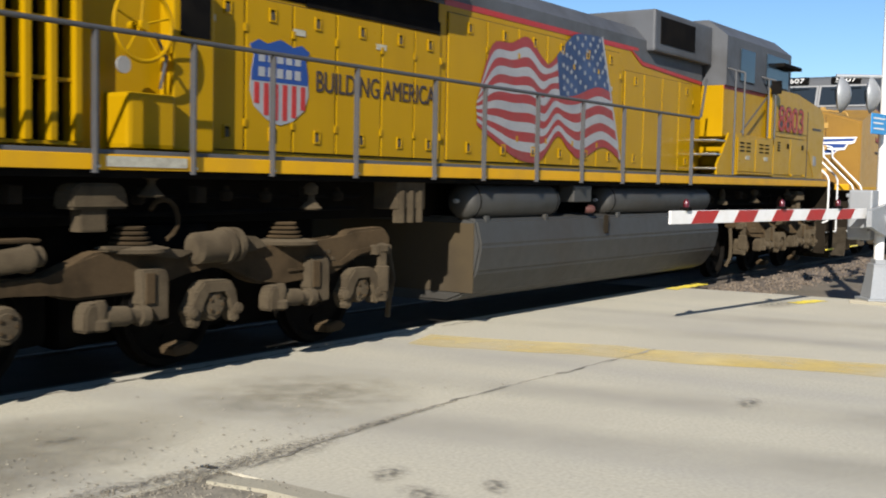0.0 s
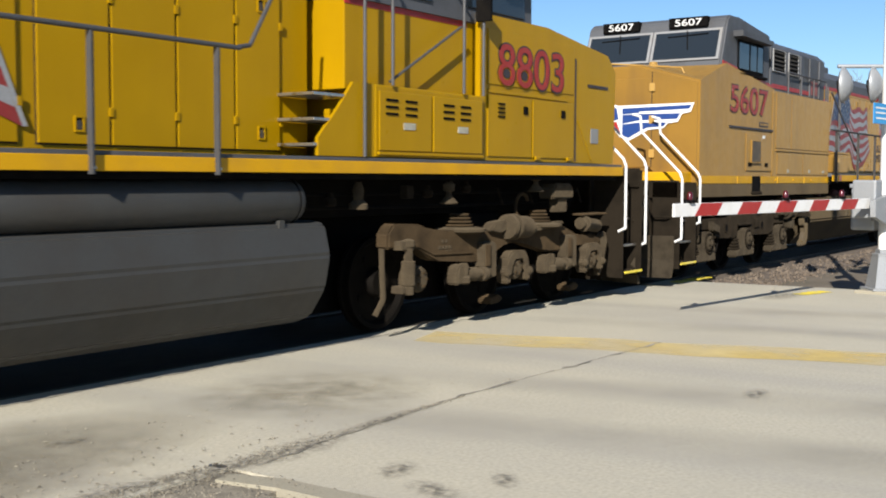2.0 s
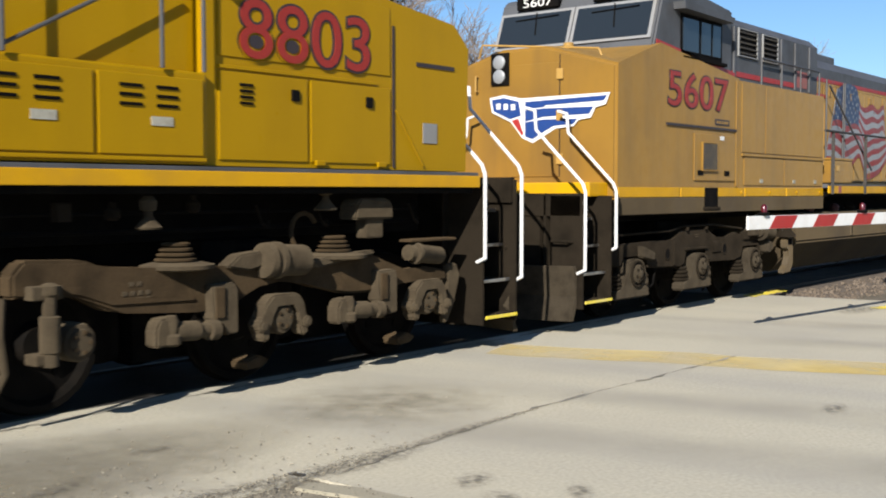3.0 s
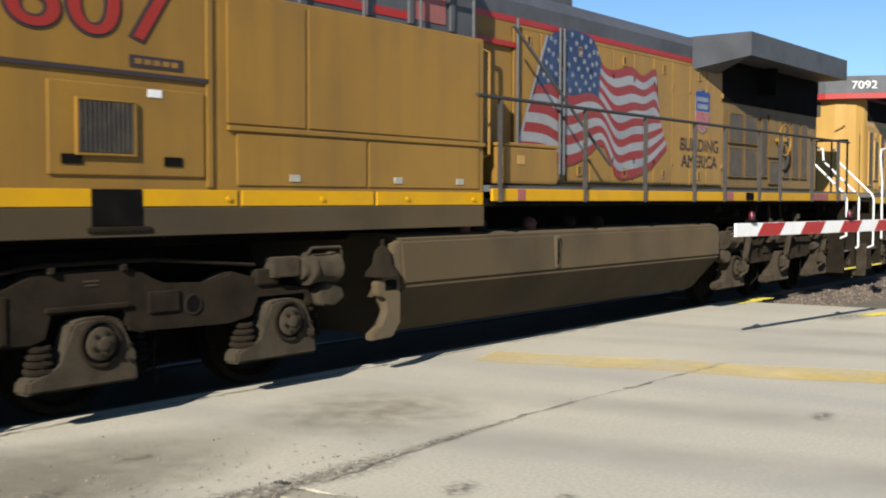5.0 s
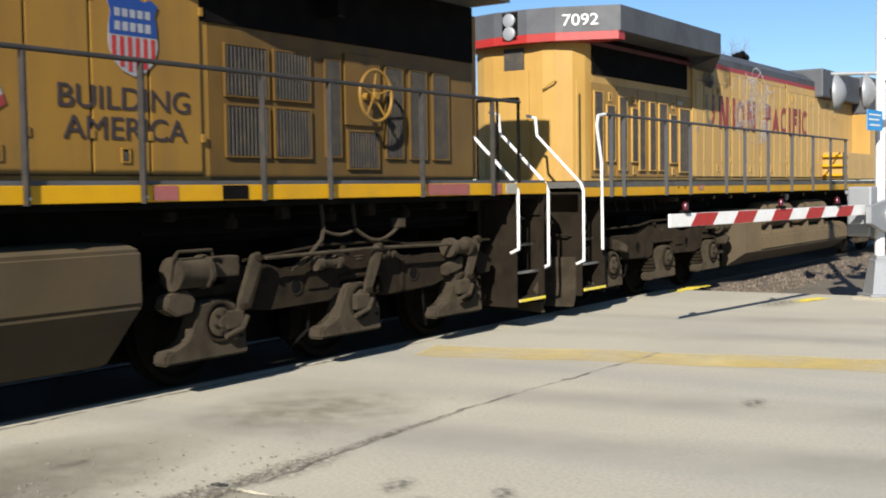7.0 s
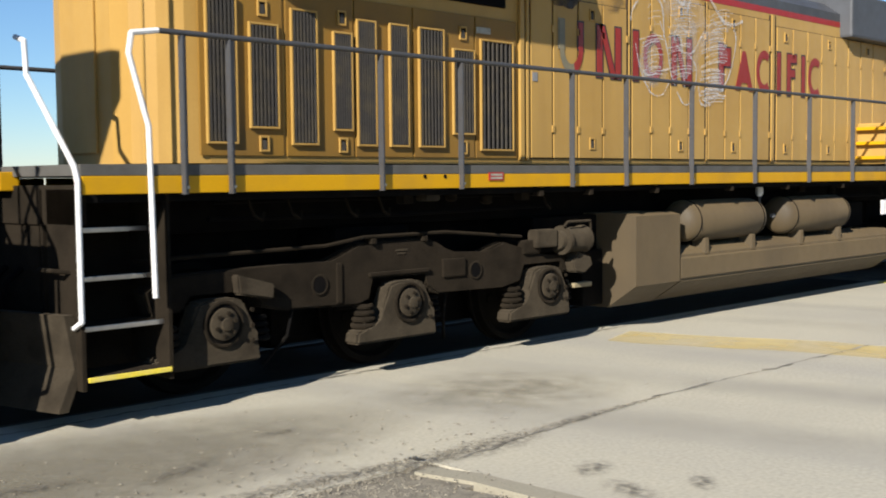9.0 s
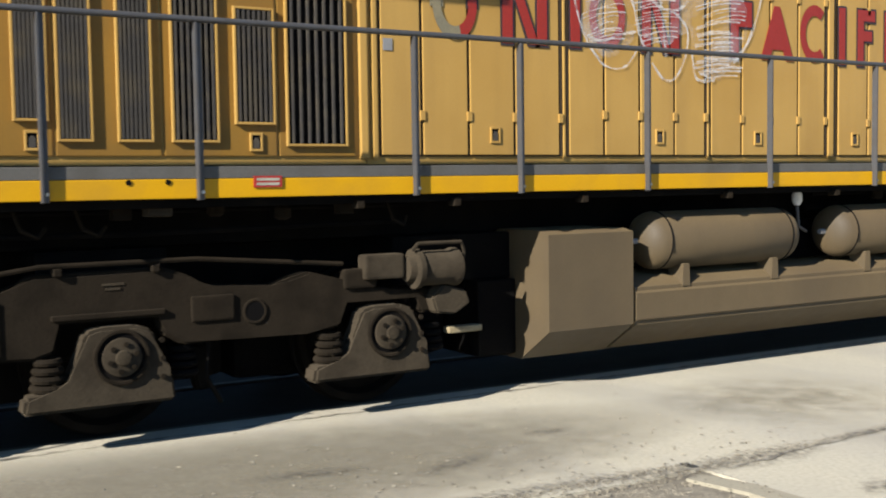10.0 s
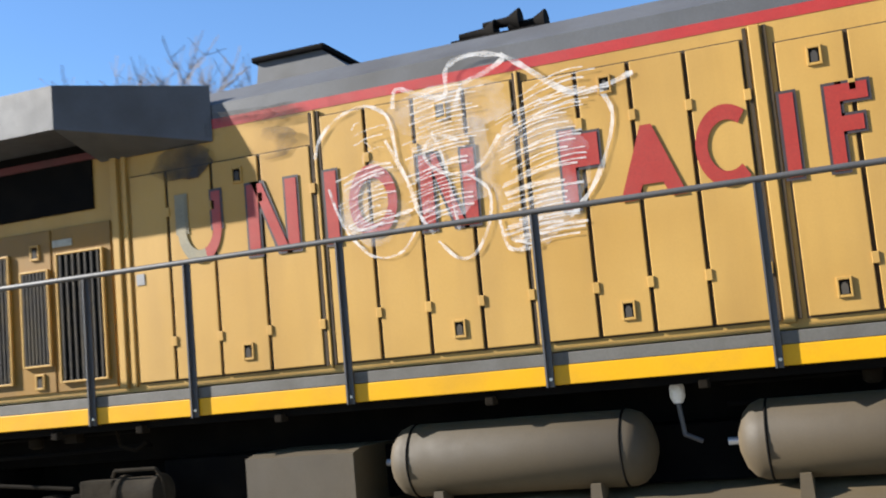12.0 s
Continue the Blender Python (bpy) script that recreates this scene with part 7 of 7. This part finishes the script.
def word_shapes(loco, y):
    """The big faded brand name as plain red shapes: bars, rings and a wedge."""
    z0, z1 = 2.83, 3.39

    def bar(a, b, lo=z0, hi=z1, m=NUM_RED, lean=0.0):
        part("name_shape_edge", prism(bmesh.new(), [(U(a) - 0.02, lo - 0.02), (U(b) + 0.02, lo - 0.02), (U(b) + 0.02 + lean, hi + 0.02), (U(a) - 0.02 + lean, hi + 0.02)], y - 0.006, y - 0.003), NUM_EDGE if m is NUM_RED else m, loco)
        part("name_shape", prism(bmesh.new(), [(U(a), lo), (U(b), lo), (U(b) + lean, hi), (U(a) + lean, hi)], y - 0.01, y - 0.0065), m, loco, "large red painted shape")

    def arc(a, b, t0, t1, m=NUM_RED):
        c, R, zc = U((a + b) / 2), U(b - a) / 2, (z0 + z1) / 2
        bm = bmesh.new()
        n, prev = 24, None
        for i in range(n + 1):
            t = t0 + (t1 - t0) * i / n
            cur = [bm.verts.new((c + r * math.cos(t) * R / 1.0, y - 0.0095, zc + r * math.sin(t) * (z1 - z0) / 2)) for r in (1.0, 0.62)]
            if prev:
                bm.faces.new((prev[0], cur[0], cur[1], prev[1]))
            prev = cur
        part("name_shape", bm, m, loco, "large red painted shape")
    FADED = FADED_NAME
    bar(50.31, 50.385, 3.1, z1, FADED)
    bar(50.615, 50.69, 3.1, z1)
    arc(50.31, 50.69, math.pi, 1.6 * math.pi, FADED)
    arc(50.31, 50.69, 1.6 * math.pi, 2 * math.pi)
    bar(50.92, 51.01)
    bar(51.24, 51.33)
    bar(51.17, 51.25, lean=-0.22)
    bar(51.56, 51.65)
    arc(51.74, 52.11, 0, 2 * math.pi)
    bar(52.29, 52.38)
    bar(52.60, 52.69)
    bar(52.53, 52.60, lean=-0.2)
    bar(53.29, 53.38)
    bar(53.38, 53.54, 3.12, 3.35)
    part("name_shape", prism(bmesh.new(), [(U(53.65), z0), (U(53.76), z0), (U(53.80), z0 + 0.1), (U(53.93), z0 + 0.1), (U(53.97), z0), (U(54.07), z0), (U(53.89), z1 - 0.05), (U(53.82), z1 - 0.05)], y - 0.01, y - 0.0065), NUM_RED, loco, "large red painted shape")
    arc(54.15, 54.54, 0.9, 2 * math.pi - 0.9)
    bar(54.68, 54.76)
    bar(54.94, 55.02)
    bar(55.02, 55.18, z1 - 0.11, z1)
    bar(55.02, 55.14, 3.08, 3.18)
    bar(55.33, 55.41)
    arc(55.5, 55.9, 0.9, 2 * math.pi - 0.9)


def spray_scrawl(loco, y):
    """White spray-paint scribble over the name."""
    rnd, laid = random.Random(21), []

    def ribbon(bm, pts, w):
        bm, prev, lift = bmesh.new(), None, 0.011 + 0.0001 * len(laid)
        laid.append(1)
        for i, (u, z) in enumerate(pts):
            a, b = pts[max(i - 1, 0)], pts[min(i + 1, len(pts) - 1)]
            d = Vector((b[0] - a[0], 0, b[1] - a[1])).normalized()
            nrm = Vector((-d.z, 0, d.x)) * w * rnd.uniform(0.25, 0.5)
            c = Vector((u, y - lift, z))
            cur = (bm.verts.new(c + nrm), bm.verts.new(c - nrm))
            if prev:
                bm.faces.new((prev[0], cur[0], cur[1], prev[1]))
            prev = cur
        part("spray_stroke", bm, SPRAY, loco, "white spray-paint stroke")

    def curve(pts, w):
        line = []
        for i in range(len(pts) - 1):
            q = [Vector(pts[min(max(i + d, 0), len(pts) - 1)]) for d in (-1, 0, 1, 2)]
            for f in (0, 0.2, 0.4, 0.6, 0.8):
                v = q[1] + 0.5 * f * ((q[2] - q[0]) + f * ((2 * q[0] - 5 * q[1] + 4 * q[2] - q[3]) + f * (3 * (q[1] - q[2]) + q[3] - q[0])))
                line.append((v[0], v[1]))
        ribbon(None, line + [pts[-1]], w)
    curve([(55.62, 3.50), (55.67, 3.64), (55.82, 3.78), (56.05, 3.84), (56.2, 3.78), (56.27, 3.67), (56.31, 3.32)], 0.035)
    curve([(56.3, 3.78), (56.34, 3.92), (56.5, 3.86), (56.72, 3.80), (56.76, 4.01), (56.95, 4.07), (57.2, 4.01), (57.05, 3.92), (56.87, 3.86), (56.80, 3.70)], 0.045)
    curve([(57.18, 4.03), (57.32, 3.93), (57.63, 3.68), (57.85, 3.65), (58.12, 3.72)], 0.05)
    curve([(57.88, 3.64), (57.95, 3.46), (57.88, 3.2), (57.76, 2.97), (57.58, 2.78)], 0.04)
    curve([(55.72, 3.25), (55.78, 3.05), (55.88, 2.85), (56.0, 2.74)], 0.025)
    curve([(55.9, 2.84), (56.0, 2.72), (56.15, 2.67), (56.3, 2.71), (56.42, 2.86)], 0.025)
    curve([(56.22, 3.55), (56.38, 3.2), (56.45, 2.95), (56.55, 2.80)], 0.04)
    curve([(56.60, 3.55), (56.68, 3.3), (56.72, 3.0), (56.75, 2.8)], 0.03)
    curve([(57.12, 3.45), (56.98, 3.28), (56.82, 3.2), (56.62, 3.26), (56.52, 3.4), (56.62, 3.52), (56.8, 3.46)], 0.035)
    curve([(56.84, 3.2), (57.0, 3.06), (56.98, 2.82), (56.86, 2.62), (56.72, 2.60), (56.58, 2.74)], 0.028)
    curve([(57.06, 2.84), (57.10, 2.64), (57.2, 2.60), (57.34, 2.62), (57.14, 2.68), (57.36, 2.70)], 0.035)
    curve([(55.86, 2.94), (56.02, 2.90), (56.2, 2.96), (56.4, 3.0)], 0.03)

    def hatch(u0, u1, z0, z1, n, rise, wide=0.02):
        for k in range(n):
            z = z0 + (z1 - z0) * k / n + rnd.uniform(-0.012, 0.012)
            a, b = u0 + rnd.uniform(0, 0.16), u1 - rnd.uniform(0, 0.24)
            ribbon(None, [(a + (b - a) * i / 6, z + rise * math.sin(i / 6 * 1.8) + rnd.uniform(-0.004, 0.004)) for i in range(7)], rnd.uniform(0.3, 1.0) * wide)
    def blot(name, cu, cz, ru, rz, lift, material, label):
        b2 = bmesh.new()
        ring_pts = [(cu + ru * (1 + rnd.uniform(-0.14, 0.14)) * math.cos(a * 0.2618), cz + rz * (1 + rnd.uniform(-0.14, 0.14)) * math.sin(a * 0.2618)) for a in range(24)]
        b2.faces.new([b2.verts.new((u, y - lift, z)) for u, z in ring_pts])
        part(name, b2, material, loco, label)
    for cu, cz, ru, rz in ((57.4, 3.15, 0.36, 0.5), (56.1, 3.1, 0.3, 0.3), (56.72, 3.3, 0.34, 0.4), (56.75, 3.7, 0.5, 0.2)):
        blot("spray_haze", cu, cz, ru, rz, 0.0106, HAZE, "thin haze of white spray paint")
    for cu, cz, ru, rz in ((54.5, 3.92, 0.9, 0.10), (55.5, 3.93, 0.5, 0.07), (55.25, 3.70, 0.22, 0.13), (54.4, 3.66, 0.3, 0.14)):
        blot("soot_stain", cu, cz, ru, rz, 0.0108, SOOT, "black exhaust soot")
    hatch(57.06, 57.72, 2.62, 3.05, 14, 0.05, 0.03)
    hatch(57.08, 57.80, 3.05, 3.62, 17, 0.10)
    hatch(57.25, 57.95, 3.50, 3.78, 6, 0.10)
    hatch(55.78, 56.30, 2.86, 3.32, 16, 0.08)
    hatch(56.36, 56.92, 2.88, 3.40, 17, 0.06)
    hatch(56.35, 57.05, 3.42, 3.85, 12, 0.05)
    hatch(55.95, 56.25, 3.40, 3.72, 6, 0.05, 0.014)


def loco_graffiti():
    """The last locomotive: faded yellow, rear end towards the middle one, its cab far off."""
    u0, u1 = 48.6, 70.2
    loco = start_loco(u0, u1, "faded yellow diesel locomotive with white graffiti scribble")
    posts = [49.4, 49.8, 51.3, 52.26, 53.86, 54.78, 56.05, 57.48, 58.9, 60.2, 61.4]
    frame_and_deck(loco, u0, u1, 1.635, 1.84, Y_SILL, posts, DECK, 0.08)
    handrails(loco, posts, 1.625, 2.77, 49.2, 61.5)
    handrails(loco, posts[::2], 1.68, 2.77, 49.2, 61.5, -1)
    part("handrail_end", pipe(bmesh.new(), [(49.2, Y(1.55), 2.77), (49.0, Y(1.54), 2.74), (48.98, Y(1.53), 2.6), (49.12, Y(1.53), 2.1), (49.14, Y(1.53), 0.9)], 0.021), WHITE_P, loco, "white end grab rail", True)
    h = HOOD
    part("long_hood", profile_x(bmesh.new(), 53.76, 64.2, [(Y(h), 1.86), (Y(h), 3.90), (Y(-h), 3.90), (Y(-h), 1.86)]), Y_PALE, loco, "faded yellow hood side")
    part("radiator_hood", profile_x(bmesh.new(), 50.0, 53.755, [(Y(h), 1.86), (Y(h), 3.90), (Y(-h), 3.90), (Y(-h), 1.86)]), Y_PALE, loco, "faded yellow hood below the radiator")
    part("hood_end", faceted([(49.45, 0.42), (49.50, 0.62), (49.62, 0.82), (49.80, 0.93), (49.998, h)], 1.86, 3.9), Y_PALE, loco, "rounded yellow hood end")
    part("hood_roof", profile_x(bmesh.new(), 53.6, 64.2, [(Y(h), 3.98), (Y(h), 4.1), (Y(0.7), 4.28), (Y(-0.7), 4.28), (Y(-h), 4.1), (Y(-h), 3.98)]), GREY, loco, "grey hood roof")
    part("red_stripe", B(53.6, 64.2, Y(h + 0.003), Y(-h - 0.003), 3.90, 3.98), RED_P, loco)
    # radiator section
    part("radiator_wing", faceted([(49.25, 0.28), (49.34, 0.70), (49.72, 1.54), (53.6, 1.54)], 3.98, 4.34), GREY, loco, "grey overhanging radiator housing")
    for near in (1, -1):
        bm = bmesh.new()
        v = [bm.verts.new(p) for p in ((54.7, Y(0.97 * near), 3.80), (53.6, Y(1.54 * near), 3.98), (53.6, Y(0.97 * near), 3.80), (54.7, Y(0.97 * near), 4.26), (53.6, Y(1.54 * near), 4.34), (53.6, Y(0.97 * near), 4.34))]
        for f in ((0, 1, 2), (3, 5, 4), (0, 3, 4, 1), (1, 4, 5, 2), (0, 2, 5, 3)):
            bm.faces.new([v[i] for i in f])
        part("radiator_flare", bm, GREY, loco)
    part("radiator_core", B(49.95, 53.5, Y(h + 0.02), Y(-h - 0.02), 3.42, 3.99, 0.01), BLACK, loco, "dark radiator intake")
    # bar painted as dark as the wing's shade makes it
    part("radiator_bar", B(49.9, 53.6, Y(h + 0.04), Y(h), 3.84, 3.9), SHADED_RED, loco)
    part("end_red_stripe", faceted([(49.235, 0.285), (49.325, 0.71), (49.70, 1.52), (49.9, 1.52)], 3.86, 3.976), RED_P, loco, "red stripe under the roof end")
    end_lettering("7092", 0.23, 49.375, 1.26, 4.07, WHITE_P, loco, 0.46, 0.84, 0.38)
    part("headlight_panel", B(49.235, 49.252, Y(0.13), Y(-0.13), 3.90, 4.32, 0.01), BLACK, loco)
    for k in range(2):
        part("headlight", lathe(bmesh.new(), (49.235, Y(0.0), 4.01 + 0.19 * k), (-1, 0, 0), [(0, 0.10), (0.03, 0.10), (0.04, 0.075)], 16), SILVER, loco, "round headlight", True)
    part("end_door", B(49.425, 49.449, Y(0.2), Y(-0.36), 1.95, 3.5, 0.01), Y_PALE, loco)
    part("end_window", B(49.42, 49.447, Y(0.12), Y(-0.22), 3.5, 3.82, 0.01), SLAT, loco)
    part("end_grab", pipe(bmesh.new(), [(49.47, Y(0.45), 3.2), (49.40, Y(0.45), 3.2), (49.42, Y(0.62), 3.3), (49.5, Y(0.62), 3.3)], 0.014), Y_PALE, loco)
    part("end_aerial", tube(bmesh.new(), (49.4, Y(1.0), 1.86), (49.4, Y(1.0), 3.3), 0.016, 8), Y_PALE, loco)
    # tall grilles beside the radiator
    for a, b, lo, hi in ((46.26, 46.50, 2.1, 3.15), (46.64, 46.88, 2.22, 2.98), (47.03, 47.26, 2.1, 3.12), (47.45, 47.62, 2.22, 2.98), (47.70, 47.88, 2.1, 3.1), (48.06, 48.25, 2.1, 3.1), (48.40, 48.68, 2.1, 3.1), (48.82, 49.07, 2.22, 2.95), (49.18, 49.60, 2.08, 3.06)):
        louvre(loco, U(a), U(b), Z(lo), Z(hi), Y(h + 0.02), 7, Y_PALE)
    for a, b in ((46.2, 46.95), (46.98, 47.66), (47.68, 48.32), (48.34, 49.1), (49.12, 49.68)):
        part("grille_door", B(U(a), U(b), Y(h + 0.018), Y(h), 1.92, 3.3, 0.006), Y_OLD, loco)
    for a in (46.76, 47.54, 48.95):
        for z in (2.02, 3.12):
            latch(loco, U(a), z, Y(h + 0.019), Y_PALE)
    part("seam_post", B(U(49.72), U(49.78), Y(h + 0.04), Y(h), 1.9, 3.9, 0.008), Y_PALE, loco)
    part("seam_post", B(U(49.82), U(49.86), Y(h + 0.03), Y(h), 1.9, 3.9, 0.008), Y_PALE, loco)
    # engine doors
    hood_doors(loco, [U(x) for x in (49.88, 50.22, 50.62, 51.03, 51.46)], 1.93, 3.62, Y(h), Y_PALE, (2,), True, 11)
    hood_doors(loco, [U(x) for x in (51.54, 51.9, 52.27, 52.65, 53.0)], 1.93, 3.83, Y(h), Y_PALE, (2,), True, 12)
    hood_doors(loco, [U(x) for x in (53.06, 53.43, 53.78, 54.14, 54.5)], 1.93, 3.80, Y(h), Y_PALE, (1,), True, 13)
    part("seam_post", B(U(54.545), U(54.615), Y(h + 0.03), Y(h), 1.9, 3.89, 0.008), Y_PALE, loco)
    hood_doors(loco, [U(x) for x in (54.68, 55.1, 55.5, 55.9, 56.3, 56.7, 57.1, 57.5, 57.9)], 1.93, 3.74, Y(h), Y_PALE, (0, 3, 6), True, 14)
    for a in (54.52, 54.64, 51.47, 51.53, 53.015, 53.05):
        part("dark_seam", B(U(a) - 0.012, U(a) + 0.012, Y(h + 0.018), Y(h), 1.92, 3.88), SEAM, loco)
    for a in (51.5, 53.033):
        part("hood_seam", B(U(a) - 0.012, U(a) + 0.012, Y(h + 0.026), Y(h), 1.9, 3.89, 0.006), Y_PALE, loco)
    part("small_plate", B(53.90, 53.98, Y(h + 0.03), Y(h + 0.026), 2.72, 2.81), GREY_L, loco, "small white sticker")
    word_shapes(loco, Y(h + 0.026))
    spray_scrawl(loco, Y(h + 0.026))
    part("roof_lamp", lathe(bmesh.new(), (U(50.3), Y(1.02), 4.0), (0.3, -1, 0), [(0, 0.03), (0.03, 0.05), (0.1, 0.05)], 12), RAILING, loco)
    # roof things
    part("exhaust_stack", prism(bmesh.new(), [(54.8, 4.2), (55.9, 4.2), (55.45, 4.56), (54.85, 4.56)], Y(0.42), Y(-0.42)), GREY, loco, "dark grey exhaust stack")
    part("stack_cap", B(54.8, 55.5, Y(0.46), Y(-0.46), 4.55, 4.60, 0.02), BLACK, loco)
    for k in range(3):
        part("roof_horn", lathe(bmesh.new(), (56.75 + 0.2 * k, Y(0.6), 4.34 + 0.05 * (k % 2)), (1, 0, 0), [(0, 0.03), (0.2, 0.04), (0.3, 0.09)], 12), BLACK, loco, smooth=True)
    part("horn_base", B(56.7, 57.4, Y(0.7), Y(0.45), 4.2, 4.3, 0.02), BLACK, loco)
    # far end: wide cab and nose
    part("battery_box", B(61.6, 65.0, Y(1.42), Y(-1.42), 1.88, 2.5, 0.02), Y_PALE, loco, "yellow equipment box")
    part("cab_lower", B(64.2, 68.9, Y(1.40), Y(-1.40), 1.88, 3.5, 0.02), Y_PALE, loco, "faded yellow cab side")
    part("cab_upper", B(64.2, 67.2, Y(1.36), Y(-1.36), 3.5, 4.45, 0.06), GREY, loco, "grey cab roof")
    part("cab_window", B(65.0, 66.0, Y(1.375), Y(1.35), 3.62, 4.1, 0.01), GLASS, loco)
    part("equipment_hood", B(61.0, 64.2, Y(1.15), Y(-1.15), 3.75, 4.4, 0.04), GREY, loco, "grey upper equipment housing")
    for k in range(3):
        part("cab_step", B(61.5, 62.0, Y(1.45), Y(1.0), 1.95 + 0.22 * k, 2.0 + 0.22 * k, 0.005), Y_SILL, loco)
    end_steps(loco, 49.3, 48.6, 1.7, WHITE_P, ("out",))
    end_steps(loco, 69.5, 70.2, 1.7, WHITE_P)
    part("drop_plate", B(48.5, 48.65, Y(0.5), Y(-0.5), 1.66, 1.8, 0.01), Y_SILL, loco)
    # below the deck
    low = [(1.30, 0.90), (1.44, 0.80), (1.44, 0.52), (1.05, 0.26)]
    tank(loco, 55.976, 62.0, low, TAN, "tan dusty fuel tank")
    bm = profile_x(bmesh.new(), 55.10, 55.97, [(Y(w), z) for w, z in ((1.3, 1.32), (1.44, 1.29), (1.44, 0.80), (1.44, 0.52), (1.05, 0.26), (-1.05, 0.26), (-1.44, 0.52), (-1.44, 0.80), (-1.44, 1.29), (-1.3, 1.32))])
    part("tank_end", bm, TAN, loco, "tan dusty tank end with square shoulder")
    reservoir(loco, U(51.97) + 0.07, U(53.72) + 0.03, 1.22, 1.19, 0.25, TAN)
    reservoir(loco, U(54.05) + 0.2, U(55.8) + 0.2, 1.22, 1.19, 0.25, TAN)
    # added black block; with the lengthened sill it hides the bright gap behind
    part("tank_mount", B(54.72, 55.09, Y(1.0), Y(-1.0), 0.3, 0.92, 0.02), BLACK, loco)
    part("centre_sill", B(54.0, 62.0, Y(0.9), Y(-0.9), 0.92, 1.3, 0.02), BLACK, loco)
    part("vent_valve", lathe(bmesh.new(), (U(53.9), Y(1.2), 1.45), (0, 0, 1), [(0, 0.03), (0.04, 0.05), (0.1, 0.05), (0.14, 0.03), (0.22, 0.035)], 12), WHITE_P, loco, "pale safety valve", True)
    part("valve_pipe", pipe(bmesh.new(), [(U(53.9), Y(1.2), 1.45), (U(53.92), Y(1.2), 1.25), (U(54.02), Y(1.2), 1.2)], 0.016), RAILING, loco)
    part("timber_block", B(U(50.3), U(50.58), Y(1.2), Y(1.1), 0.55, 0.60, 0.01), TIMBER, loco)
    sill_note = part("notice_plate", B(52.62, 52.82, Y(1.541), Y(1.531), 1.70, 1.775), RED_P, loco, "small red notice plate on the sill")
    for z in (1.752, 1.722):
        part("notice_bar", B(52.64, 52.80, Y(1.543), Y(1.5412), z - 0.009, z + 0.009), PLATE, sill_note)
    for u in (51.8, 52.05):
        part("sill_hole", tube(bmesh.new(), (u, Y(1.536), 1.74), (u, Y(1.528), 1.74), 0.018, 12), BLACK, loco)
    part("door_plate", B(53.06, 53.26, Y(h + 0.027), Y(h + 0.0185), 3.14, 3.20), PLATE, loco, "small pale notice plate over the grille")
    part("deck_valve", B(51.95, 52.12, Y(1.40), Y(1.25), 1.52, 1.60, 0.02), DUST, loco)
    for u in (53.4, 54.2, 55.4, 57.0, 58.4, 60.0):
        part("sill_bracket", B(u, u + 0.06, Y(1.50), Y(1.40), 1.54, 1.60, 0.008), DIRT, loco)
    under_clutter(loco, 49.9, 54.0, 5, 9)
    under_clutter(loco, 58.5, 66.5, 6, 6)
    truck_ge(loco, 51.80, 1.95, 1)
    truck_ge(loco, 66.0, 1.95, -1)
    return loco, wheelsets(loco, [49.85, 51.80, 53.75, 64.05, 66.0, 67.95])


TRAIN = [loco_clean_yellow(), loco_flag_weathered(), loco_graffiti()]


def gone(t):
    """How far the train has rolled at t seconds."""
    return SPEED * t + 0.5 * GAIN * t * t


def motions():
    for loco, wheels in TRAIN:
        x = loco.location.x
        walk(loco, [(t * 0.5, pose(x - gone(t * 0.5), TRACK_Y, 0)) for t in range(25)])
        for ob, u in wheels:
            rows = [(k * 0.1, pose(u, 0, AXLE_Z, 0, -math.degrees(gone(k * 0.1) / WHEEL_R), 0)) for k in range(121)]
            walk(ob, rows)


motions()
